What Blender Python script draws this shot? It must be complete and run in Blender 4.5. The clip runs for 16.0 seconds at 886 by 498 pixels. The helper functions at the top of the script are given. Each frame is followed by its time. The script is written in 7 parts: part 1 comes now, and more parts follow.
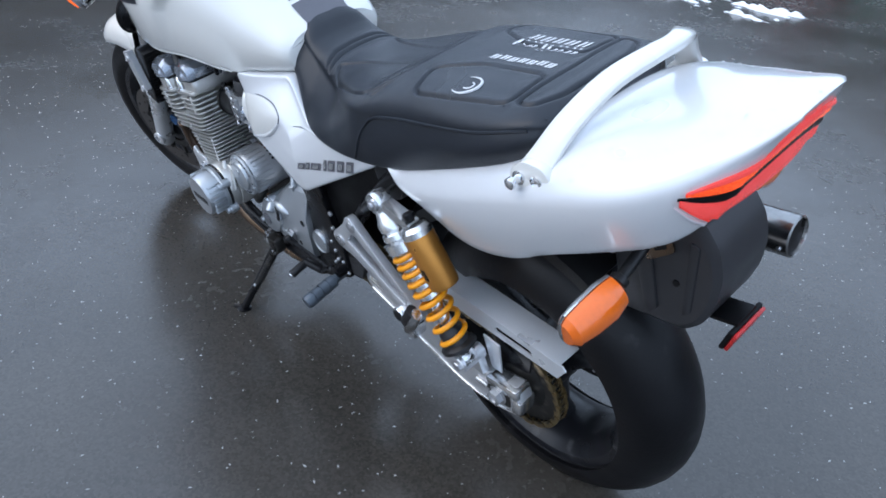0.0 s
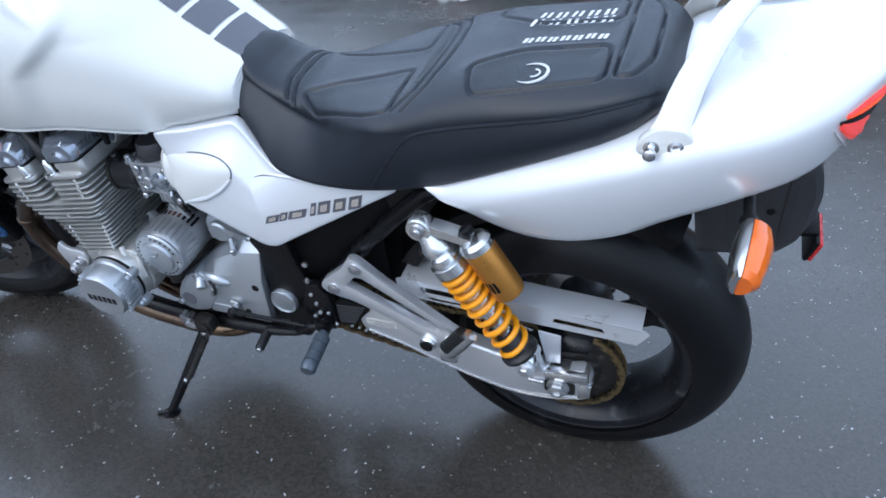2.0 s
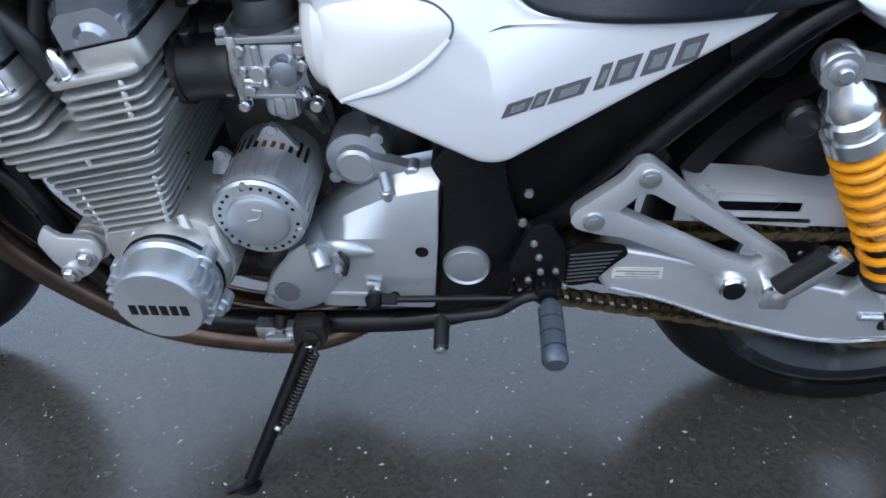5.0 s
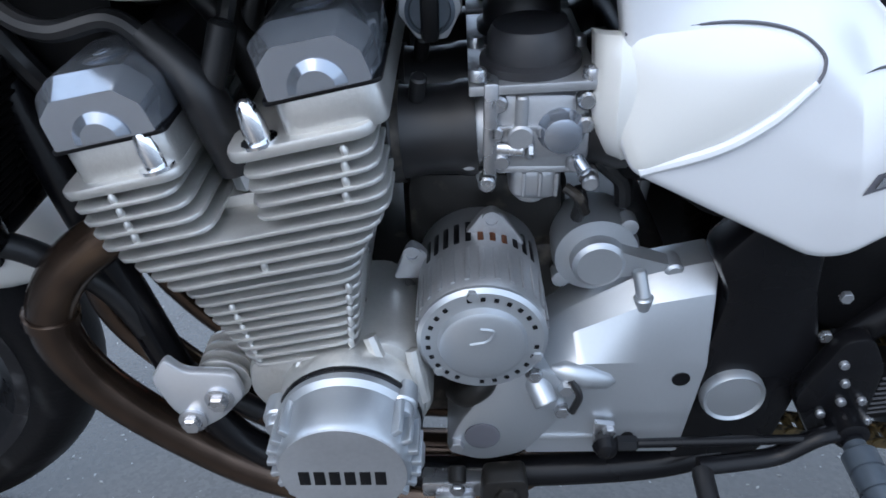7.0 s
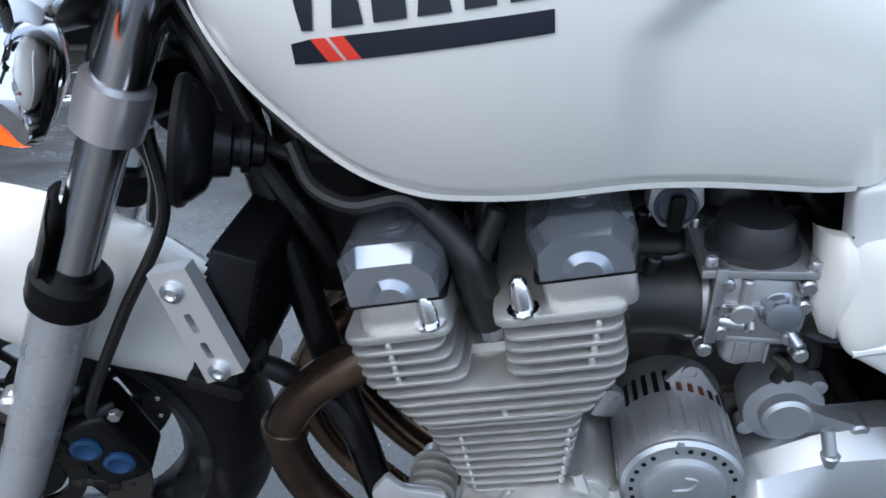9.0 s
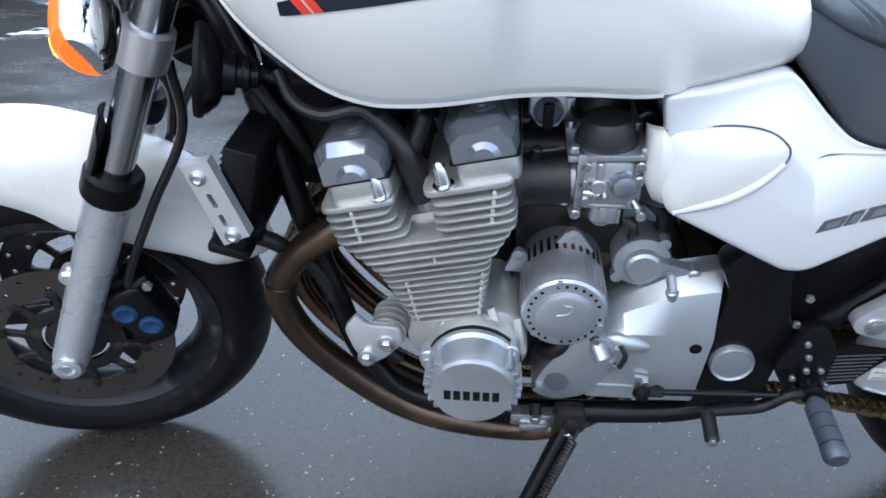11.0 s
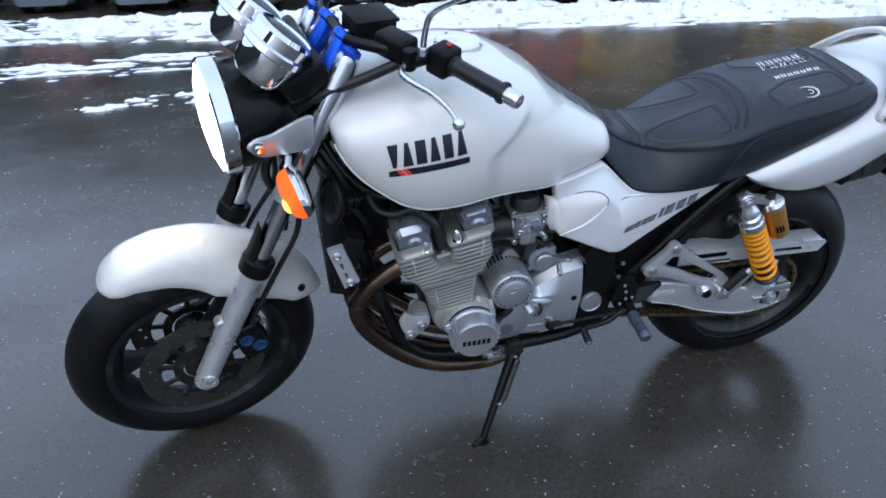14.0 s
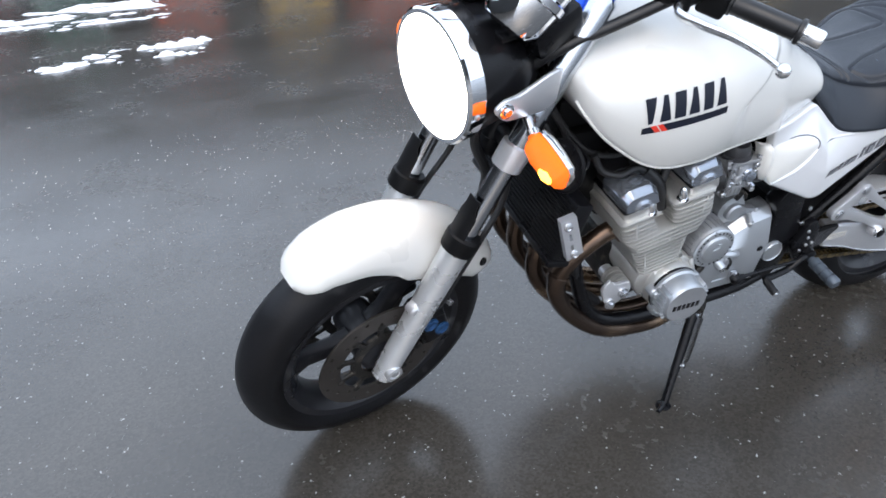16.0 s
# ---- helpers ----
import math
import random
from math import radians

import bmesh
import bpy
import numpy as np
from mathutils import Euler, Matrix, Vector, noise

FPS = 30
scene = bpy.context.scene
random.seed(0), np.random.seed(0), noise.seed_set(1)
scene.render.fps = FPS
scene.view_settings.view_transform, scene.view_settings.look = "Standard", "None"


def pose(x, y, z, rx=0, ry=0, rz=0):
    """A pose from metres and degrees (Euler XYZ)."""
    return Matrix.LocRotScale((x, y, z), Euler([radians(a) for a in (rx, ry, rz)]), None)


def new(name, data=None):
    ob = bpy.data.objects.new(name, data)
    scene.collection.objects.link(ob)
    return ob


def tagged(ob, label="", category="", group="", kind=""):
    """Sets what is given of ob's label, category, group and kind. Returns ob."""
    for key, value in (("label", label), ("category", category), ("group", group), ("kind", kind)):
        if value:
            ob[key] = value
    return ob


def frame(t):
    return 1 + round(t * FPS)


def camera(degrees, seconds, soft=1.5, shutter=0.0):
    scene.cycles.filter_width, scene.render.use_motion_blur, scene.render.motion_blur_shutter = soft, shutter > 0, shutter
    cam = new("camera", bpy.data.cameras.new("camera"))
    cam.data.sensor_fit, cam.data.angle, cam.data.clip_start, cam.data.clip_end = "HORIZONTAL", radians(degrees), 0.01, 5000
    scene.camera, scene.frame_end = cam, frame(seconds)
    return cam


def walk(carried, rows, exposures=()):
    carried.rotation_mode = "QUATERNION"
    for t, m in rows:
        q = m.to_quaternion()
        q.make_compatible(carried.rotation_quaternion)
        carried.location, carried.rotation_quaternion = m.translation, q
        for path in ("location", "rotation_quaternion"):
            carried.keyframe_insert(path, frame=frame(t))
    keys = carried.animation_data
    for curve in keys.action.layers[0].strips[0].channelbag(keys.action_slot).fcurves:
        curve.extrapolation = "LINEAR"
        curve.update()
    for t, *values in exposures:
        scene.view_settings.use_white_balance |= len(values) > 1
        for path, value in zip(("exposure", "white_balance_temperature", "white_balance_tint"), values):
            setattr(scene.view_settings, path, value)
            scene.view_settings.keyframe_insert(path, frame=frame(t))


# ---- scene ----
cam = camera(62.72, 16.0, soft=1.7)
# seconds, eye in metres, yaw, pitch and roll in degrees
PATH = [
    (0, -0.6681, 0.7782, 1.1849, -132.782, -31.310, 3.320),
    (0.5, -0.5449, 0.8341, 1.1599, -138.841, -33.860, -0.234),
    (1, -0.4530, 0.8660, 1.1438, -143.529, -35.693, -0.674),
    (1.5, -0.3327, 0.9403, 1.1307, -151.260, -34.343, -0.149),
    (2, -0.1917, 1.0130, 1.1343, -158.037, -30.084, -1.113),
    (2.5, -0.0508, 0.9969, 1.0890, -162.311, -29.925, -0.961),
    (3, 0.0949, 0.9382, 1.0372, -169.287, -31.997, -2.665),
    (3.2, 0.1365, 0.9236, 1.0078, -171.070, -31.837, -2.875),
    (5.3, 0.5654, 0.7658, 0.7591, -175.923, -28.895, -0.510),
    (5.5, 0.6135, 0.7428, 0.7343, -178.352, -28.415, 0.296),
    (6, 0.6950, 0.6826, 0.7094, 178.958, -27.155, -0.348),
    (6.5, 0.7538, 0.6359, 0.7001, -178.977, -24.712, -0.079),
    (7, 0.7745, 0.6020, 0.7171, -177.280, -22.346, -1.117),
    (7.5, 0.7998, 0.6007, 0.7226, -175.388, -19.065, 0.234),
    (8, 0.8443, 0.6314, 0.7394, -171.948, -16.966, 0.524),
    (8.5, 0.8691, 0.6522, 0.7750, -169.997, -14.762, -0.426),
    (8.7, 0.9072, 0.6465, 0.7981, -171.702, -15.913, 0.471),
    (10.8, 0.8348, 0.8867, 0.8322, -173.287, -20.137, 1.689),
    (11, 0.8316, 0.8956, 0.8450, -173.834, -22.697, 0.357),
    (11.5, 0.8994, 0.9475, 0.8639, 179.700, -24.909, 2.413),
    (12, 0.9655, 1.0409, 0.9522, 175.436, -21.504, 2.224),
    (12.5, 0.9864, 1.1685, 1.0799, 173.681, -20.215, -0.215),
    (13, 0.9778, 1.3542, 1.1590, 171.969, -21.212, -0.093),
    (13.5, 1.0508, 1.4816, 1.2102, 170.257, -22.334, -0.581),
    (14, 1.2294, 1.5657, 1.2400, 168.689, -24.272, -1.959),
    (14.5, 1.3803, 1.5914, 1.2539, 167.220, -24.072, -2.729),
    (15, 1.5041, 1.4657, 1.2368, 165.676, -27.764, -4.233),
    (15.5, 1.6254, 1.3404, 1.2285, 165.295, -30.129, -5.714),
    (16, 1.7631, 1.2353, 1.2459, 162.262, -29.210, -3.336),
]
walk(cam, [(t, pose(x, y, z, 90 + pitch, 0, yaw) @ pose(0, 0, 0, 0, 0, roll)) for t, x, y, z, yaw, pitch, roll in PATH],
     [(0, 0.33, 6450, 10), (1.5, 0.50, 6400, 10), (2.0, 0.46, 6320, 10), (2.5, 0.30, 6250, 10), (3.2, 0.22, 6250, 10), (5.5, 0.58, 6450, 10), (7.5, 0.50, 6500, 10), (8.5, 0.43, 6600, 9), (11, 0.68, 6550, 10), (12, 0.60, 6600, 10), (13, 0.06, 6550, 10), (13.5, -0.14, 6400, 10), (14, 0.0, 6300, 10), (15, 0.28, 6500, 10), (15.6, 0.54, 6900, 11), (16, 0.72, 7200, 12)])

# ---- sky and light: a dull overcast winter afternoon ----
world = bpy.data.worlds.new("overcast")
scene.world = world
world.use_nodes = True
wn, wl = world.node_tree.nodes, world.node_tree.links
wn.clear()
sky = wn.new("ShaderNodeTexSky")
sky.sky_type, sky.sun_disc = "NISHITA", False
sky.sun_elevation, sky.sun_rotation = radians(42), radians(25)
sky.air_density, sky.dust_density, sky.ozone_density = 1.0, 4.0, 1.0
cloud = wn.new("ShaderNodeMix")
cloud.data_type = "RGBA"
cloud.inputs[0].default_value = 0.8
cloud.inputs[7].default_value = (5.45, 6.9, 9.2, 1)
bg = wn.new("ShaderNodeBackground")
bg.inputs[1].default_value = 0.22
wout = wn.new("ShaderNodeOutputWorld")
wl.new(sky.outputs[0], cloud.inputs[6])
wl.new(cloud.outputs[2], bg.inputs[0])
wl.new(bg.outputs[0], wout.inputs[0])
# the cloud is thinner and brighter towards one side of the yard
wtc, wdot, wgrad = wn.new("ShaderNodeTexCoord"), wn.new("ShaderNodeVectorMath"), wn.new("ShaderNodeMapRange")
wdot.operation = "DOT_PRODUCT"
wdot.inputs[1].default_value = (0.90, 0.15, -0.25)
wgrad.inputs[1].default_value, wgrad.inputs[2].default_value = -0.9, 0.9
wgrad.inputs[3].default_value, wgrad.inputs[4].default_value = 0.185, 0.228
wl.new(wtc.outputs["Generated"], wdot.inputs[0])
wl.new(wdot.outputs["Value"], wgrad.inputs[0])
wl.new(wgrad.outputs[0], bg.inputs[1])

sun = new("sun", bpy.data.lights.new("sun", "SUN"))
sun.data.energy, sun.data.angle, sun.data.color = 0.35, radians(40), (1.0, 1.0, 1.0)
sun.matrix_world = pose(0, 0, 10, -42, 0, -25)

# ---- materials ----
def material(name, color, rough=0.5, metal=0.0, vary=0.12, grain=60.0, coarse=6.0, bump=0.0, coat=0.0, per_object=0.0, shine=0.5,
             spot=None, spot_scale=20.0, spot_edge=0.62, bump_scale=None, transmission=0.0, ior=1.45, rough_vary=0.25):
    """A surface with fine grain and broad blotches in colour and gloss, and optional spots of dirt."""
    m = bpy.data.materials.new(name)
    m.use_nodes = True
    n, l = m.node_tree.nodes, m.node_tree.links
    b = n["Principled BSDF"]
    tc = n.new("ShaderNodeTexCoord")
    fine, broad = n.new("ShaderNodeTexNoise"), n.new("ShaderNodeTexNoise")
    for t, s, d in ((fine, grain, 4.0), (broad, coarse, 3.0)):
        t.inputs["Scale"].default_value, t.inputs["Detail"].default_value = s, d
        l.new(tc.outputs["Object"], t.inputs["Vector"])
    mixn = n.new("ShaderNodeMath")
    mixn.operation = "MULTIPLY_ADD"
    mixn.inputs[1].default_value = 0.45
    l.new(fine.outputs[0], mixn.inputs[0])
    l.new(broad.outputs[0], mixn.inputs[2])
    ramp = n.new("ShaderNodeMapRange")
    ramp.inputs[1].default_value, ramp.inputs[2].default_value = 0.4, 1.05
    ramp.inputs[3].default_value, ramp.inputs[4].default_value = 1 - vary, 1 + vary
    l.new(mixn.outputs[0], ramp.inputs[0])
    tint = n.new("ShaderNodeMix")
    tint.data_type, tint.blend_type = "RGBA", "MULTIPLY"
    tint.inputs[0].default_value = 1.0
    tint.inputs[6].default_value = (*color, 1)
    l.new(ramp.outputs[0], tint.inputs[7])
    last = tint.outputs[2]
    if per_object:
        info = n.new("ShaderNodeObjectInfo")
        pr = n.new("ShaderNodeMapRange")
        pr.inputs[3].default_value, pr.inputs[4].default_value = 1 - per_object, 1 + per_object
        l.new(info.outputs["Random"], pr.inputs[0])
        po = n.new("ShaderNodeMix")
        po.data_type, po.blend_type = "RGBA", "MULTIPLY"
        po.inputs[0].default_value = 1.0
        l.new(last, po.inputs[6])
        l.new(pr.outputs[0], po.inputs[7])
        last = po.outputs[2]
    if spot:
        sn = n.new("ShaderNodeTexNoise")
        sn.inputs["Scale"].default_value, sn.inputs["Detail"].default_value = spot_scale, 6.0
        l.new(tc.outputs["Object"], sn.inputs["Vector"])
        sr = n.new("ShaderNodeMapRange")
        sr.inputs[1].default_value, sr.inputs[2].default_value = spot_edge - 0.06, spot_edge + 0.08
        l.new(sn.outputs[0], sr.inputs[0])
        sm = n.new("ShaderNodeMix")
        sm.data_type = "RGBA"
        sm.inputs[7].default_value = (*spot, 1)
        l.new(sr.outputs[0], sm.inputs[0])
        l.new(last, sm.inputs[6])
        last = sm.outputs[2]
    l.new(last, b.inputs["Base Color"])
    rr = n.new("ShaderNodeMapRange")
    rr.inputs[1].default_value, rr.inputs[2].default_value = 0.3, 0.7
    rr.inputs[3].default_value, rr.inputs[4].default_value = max(0.02, rough * (1 - rough_vary)), min(1, rough * (1 + rough_vary))
    l.new(broad.outputs[0], rr.inputs[0])
    l.new(rr.outputs[0], b.inputs["Roughness"])
    b.inputs["Metallic"].default_value = metal
    b.inputs["IOR"].default_value = ior
    b.inputs["Specular IOR Level"].default_value = shine
    b.inputs["Transmission Weight"].default_value = transmission
    b.inputs["Coat Weight"].default_value = coat
    b.inputs["Coat Roughness"].default_value = 0.06
    if bump:
        bm_ = n.new("ShaderNodeBump")
        bm_.inputs["Strength"].default_value, bm_.inputs["Distance"].default_value = bump, 0.002
        src = fine
        if bump_scale:
            src = n.new("ShaderNodeTexNoise")
            src.inputs["Scale"].default_value, src.inputs["Detail"].default_value = bump_scale, 3.0
            l.new(tc.outputs["Object"], src.inputs["Vector"])
        l.new(src.outputs[0], bm_.inputs["Height"])
        l.new(bm_.outputs[0], b.inputs["Normal"])
    return m


def glowing(name, color, power, base=(0.8, 0.8, 0.8), rough=0.2):
    m = material(name, base, rough, vary=0.05)
    b = m.node_tree.nodes["Principled BSDF"]
    b.inputs["Emission Color"].default_value = (*color, 1)
    b.inputs["Emission Strength"].default_value = power
    return m


WHITE = material("pearl_white_paint", (0.68, 0.675, 0.645), 0.32, vary=0.025, coat=1.0, grain=900, coarse=4)
SILVER_WHITE = material("silver_white_paint", (0.66, 0.67, 0.685), 0.34, metal=0.15, vary=0.02, coat=1.0, grain=900, coarse=4)
VINYL = material("black_vinyl", (0.009, 0.0125, 0.019), 0.36, vary=0.25, grain=500, coarse=7, bump=0.25, bump_scale=900)
RUBBER = material("tyre_rubber", (0.006, 0.006, 0.007), 0.42, shine=0.22, vary=0.35, grain=160, coarse=9, bump=0.2, spot=(0.03, 0.03, 0.031), spot_scale=14, spot_edge=0.68)
BLACK = material("satin_black_paint", (0.005, 0.005, 0.006), 0.28, shine=0.25, vary=0.2, grain=120, coarse=10, bump=0.05)
PLASTIC = material("black_plastic", (0.0045, 0.0045, 0.005), 0.45, shine=0.16, vary=0.2, grain=200, coarse=12, bump=0.1)
DARKRIM = material("dark_grey_wheel_paint", (0.012, 0.0125, 0.015), 0.33, shine=0.35, vary=0.25, grain=80, coarse=12, spot=(0.06, 0.06, 0.062), spot_scale=25, spot_edge=0.66)
ALLOY = material("cast_aluminium", (0.56, 0.555, 0.535), 0.36, metal=0.75, vary=0.10, grain=260, coarse=14, bump=0.16, bump_scale=420, spot=(0.42, 0.41, 0.38), spot_scale=34, spot_edge=0.70)
COVER = material("silver_lacquer_cover", (0.43, 0.455, 0.48), 0.33, metal=0.72, vary=0.04, grain=320, coarse=12, rough_vary=0.08)
POLISHED = material("polished_aluminium", (0.72, 0.73, 0.74), 0.2, metal=0.95, vary=0.06, grain=260, coarse=20)
SATIN = material("satin_anodised_aluminium", (0.70, 0.71, 0.73), 0.33, metal=0.75, vary=0.04, grain=300, coarse=16, rough_vary=0.1)
SLIDER = material("lacquered_fork_aluminium", (0.66, 0.675, 0.69), 0.3, metal=0.7, vary=0.07, grain=200, coarse=18, rough_vary=0.3)
PIPE = material("brushed_steel_pipe", (0.30, 0.295, 0.29), 0.26, metal=1.0, vary=0.25, grain=220, coarse=14, spot=(0.12, 0.10, 0.085), spot_scale=20, spot_edge=0.66)
TUBEGREY = material("hard_chromed_fork_steel", (0.50, 0.525, 0.56), 0.16, metal=1.0, vary=0.03, grain=300, coarse=8, rough_vary=0.1)
CHROME = material("chrome", (0.75, 0.76, 0.78), 0.04, metal=1.0, vary=0.04, grain=200, coarse=20)
STEEL = material("zinc_plated_steel", (0.5, 0.51, 0.53), 0.3, metal=0.9, vary=0.15, grain=300, coarse=40)
ENAMEL = material("black_engine_paint", (0.03, 0.03, 0.033), 0.4, vary=0.2, grain=200, coarse=15)
GREYCAP = material("grey_blue_metal_paint", (0.30, 0.33, 0.375), 0.12, metal=0.75, vary=0.1, grain=300, coarse=18)
GOLD = material("gold_anodised", (0.56, 0.25, 0.055), 0.34, metal=0.75, vary=0.1, grain=300, coarse=20)
SPRING = material("yellow_spring_paint", (0.84, 0.32, 0.009), 0.32, vary=0.06, grain=200, coarse=20)
HEADER = material("heat_browned_steel", (0.088, 0.060, 0.045), 0.24, metal=0.85, vary=0.5, grain=50, coarse=9, spot=(0.21, 0.14, 0.088), spot_scale=9, spot_edge=0.56)
DISC = material("brake_disc_steel", (0.095, 0.086, 0.08), 0.4, metal=0.8, vary=0.18, grain=160, coarse=16)
CHAINM = material("golden_chain", (0.2, 0.145, 0.07), 0.4, metal=0.75, vary=0.4, grain=200, coarse=40, spot=(0.03, 0.025, 0.02), spot_scale=90, spot_edge=0.55)
GRIME_SHADE = material("oily_black_metal_and_shade", (0.013, 0.012, 0.011), 0.4, shine=0.35, vary=0.4, grain=90, coarse=18, spot=(0.07, 0.06, 0.05), spot_scale=40, spot_edge=0.63)
AMBER = material("amber_lens", (0.80, 0.145, 0.01), 0.18, vary=0.1, grain=120, coarse=30, coat=0.8)
AMBER_LIT = glowing("lit_amber_lens", (1.0, 0.13, 0.006), 0.8, (0.85, 0.16, 0.015))
AMBER_BULB = glowing("lit_bulb", (1.0, 0.42, 0.06), 4.0, (0.9, 0.5, 0.1))
REDLENS = glowing("lit_red_lens", (1.0, 0.06, 0.045), 0.34, (0.68, 0.06, 0.06), 0.1)
REDHOT = glowing("tail_bulb_glow", (1.0, 0.11, 0.015), 1.0, (0.7, 0.05, 0.02))
hn_, hl_ = REDHOT.node_tree.nodes, REDHOT.node_tree.links
cells = hn_.new("ShaderNodeTexVoronoi")
cells.inputs["Scale"].default_value = 55
flicker = hn_.new("ShaderNodeMapRange")
flicker.inputs[1].default_value, flicker.inputs[2].default_value, flicker.inputs[3].default_value, flicker.inputs[4].default_value = 0.0, 0.5, 2.2, 0.35
hl_.new(cells.outputs["Distance"], flicker.inputs[0])
hl_.new(flicker.outputs[0], hn_["Principled BSDF"].inputs["Emission Strength"])
for lens_m in (REDLENS, AMBER_LIT):  # moulded facets in the lens
    ln_, ll_ = lens_m.node_tree.nodes, lens_m.node_tree.links
    vor, lb = ln_.new("ShaderNodeTexVoronoi"), ln_.new("ShaderNodeBump")
    vor.inputs["Scale"].default_value = 90
    lb.inputs["Strength"].default_value, lb.inputs["Distance"].default_value = 0.7, 0.003
    ll_.new(vor.outputs["Distance"], lb.inputs["Height"])
    ll_.new(lb.outputs[0], ln_["Principled BSDF"].inputs["Normal"])
REDFLAT = material("red_reflector", (0.45, 0.02, 0.02), 0.25, vary=0.15, grain=200, coarse=50)
BEAM = glowing("lit_headlamp", (1.0, 0.86, 0.68), 14.0, (0.9, 0.9, 0.88))
BLUEANO = material("blue_anodised", (0.01, 0.085, 0.58), 0.25, metal=0.6, vary=0.1, grain=200, coarse=30)
PEGGREY = material("slate_grey_metal", (0.075, 0.092, 0.112), 0.33, metal=0.4, vary=0.15, grain=200, coarse=30)
DULLBLUE = material("dull_blue_metal", (0.015, 0.06, 0.15), 0.4, metal=0.3, vary=0.25, grain=150, coarse=60)
NAVY = material("dark_navy_decal", (0.008, 0.011, 0.022), 0.3, vary=0.08)
REDDECAL = material("red_decal", (0.75, 0.05, 0.03), 0.3, vary=0.05)
GREYDECAL_SHADE = material("grey_decal_and_shade", (0.1, 0.1, 0.115), 0.35, vary=0.08)
CHALK = material("white_thread", (0.62, 0.63, 0.64), 0.7, vary=0.12, grain=600)
HOSE = material("black_rubber_hose", (0.011, 0.011, 0.012), 0.4, shine=0.5, vary=0.2, grain=200, coarse=20)
COPPER = material("copper_winding", (0.13, 0.05, 0.025), 0.45, metal=0.6, vary=0.2)
ALTGREY = material("grey_cast_metal", (0.42, 0.43, 0.445), 0.4, metal=0.7, vary=0.12, grain=260, coarse=20, bump=0.12)
SHEETALU = material("brushed_aluminium_sheet", (0.66, 0.675, 0.70), 0.36, metal=0.55, vary=0.04, grain=300, coarse=20)
WATER = material("water_drop", (0.9, 0.92, 0.95), 0.03, vary=0.02, transmission=1.0, ior=1.33)
LABEL = material("pale_label", (0.55, 0.54, 0.5), 0.45, vary=0.12, grain=150)

# ---- mesh helpers ----
from mathutils.bvhtree import BVHTree


def part(name, bm, mat, parent=None, label="", m=None, sharp=35):
    """One mesh object from a bmesh, under a thing or a part."""
    me = bpy.data.meshes.new(name)
    bmesh.ops.recalc_face_normals(bm, faces=bm.faces)
    bm.to_mesh(me)
    bm.free()
    me.polygons.foreach_set("use_smooth", [True] * len(me.polygons))
    me.set_sharp_from_angle(angle=radians(sharp))
    for x in mat if isinstance(mat, (list, tuple)) else (mat,):
        me.materials.append(x)
    ob = new(name, me)
    if parent:
        ob.parent = parent
    if m is not None:
        ob.matrix_local = m
    if label:
        ob["label"] = label
    return ob


def again(ob, m, parent=None):
    """Another object on the same mesh, at the pose m."""
    o = new(ob.name.split(".")[0], ob.data)
    o.parent = parent or ob.parent
    o.matrix_local = m
    if "label" in ob:
        o["label"] = ob["label"]
    return o


def join(*bms):
    out = bms[0]
    for b in bms[1:]:
        me = bpy.data.meshes.new("tmp")
        b.to_mesh(me)
        out.from_mesh(me)
        b.free()
        bpy.data.meshes.remove(me)
    return out


def moved(bm, m):
    bmesh.ops.transform(bm, matrix=m, verts=bm.verts)
    return bm


def mirrored(bm):
    """The same shape on the other side of the middle plane."""
    bmesh.ops.transform(bm, matrix=Matrix.Diagonal((1, -1, 1, 1)), verts=bm.verts)
    bmesh.ops.reverse_faces(bm, faces=bm.faces)
    return bm


def bevelled(bm, w, seg=2, angle=30):
    if w > 0:
        es = [e for e in bm.edges if len(e.link_faces) == 2 and e.calc_face_angle(0) > radians(angle)]
        bmesh.ops.bevel(bm, geom=es, offset=w, segments=seg, affect="EDGES", profile=0.5, clamp_overlap=True)
    return bm


def box(x0, x1, y0, y1, z0, z1, w=0.003, seg=2):
    bm = bmesh.new()
    bmesh.ops.create_cube(bm, size=1, matrix=Matrix.Translation(((x0 + x1) / 2, (y0 + y1) / 2, (z0 + z1) / 2)) @ Matrix.Diagonal((x1 - x0, y1 - y0, z1 - z0, 1)))
    return bevelled(bm, w, seg)


def rounded(poly, r, n=4):
    """A polygon with its corners rounded."""
    out = []
    for i, p in enumerate(poly):
        p, a, b = Vector(p), Vector(poly[i - 1]), Vector(poly[(i + 1) % len(poly)])
        ra = min(r, (a - p).length * 0.45, (b - p).length * 0.45)
        s, e = p + (a - p).normalized() * ra, p + (b - p).normalized() * ra
        for k in range(n + 1):
            t = k / n
            out.append(tuple(s * (1 - t) ** 2 + p * 2 * t * (1 - t) + e * t * t))
    return out


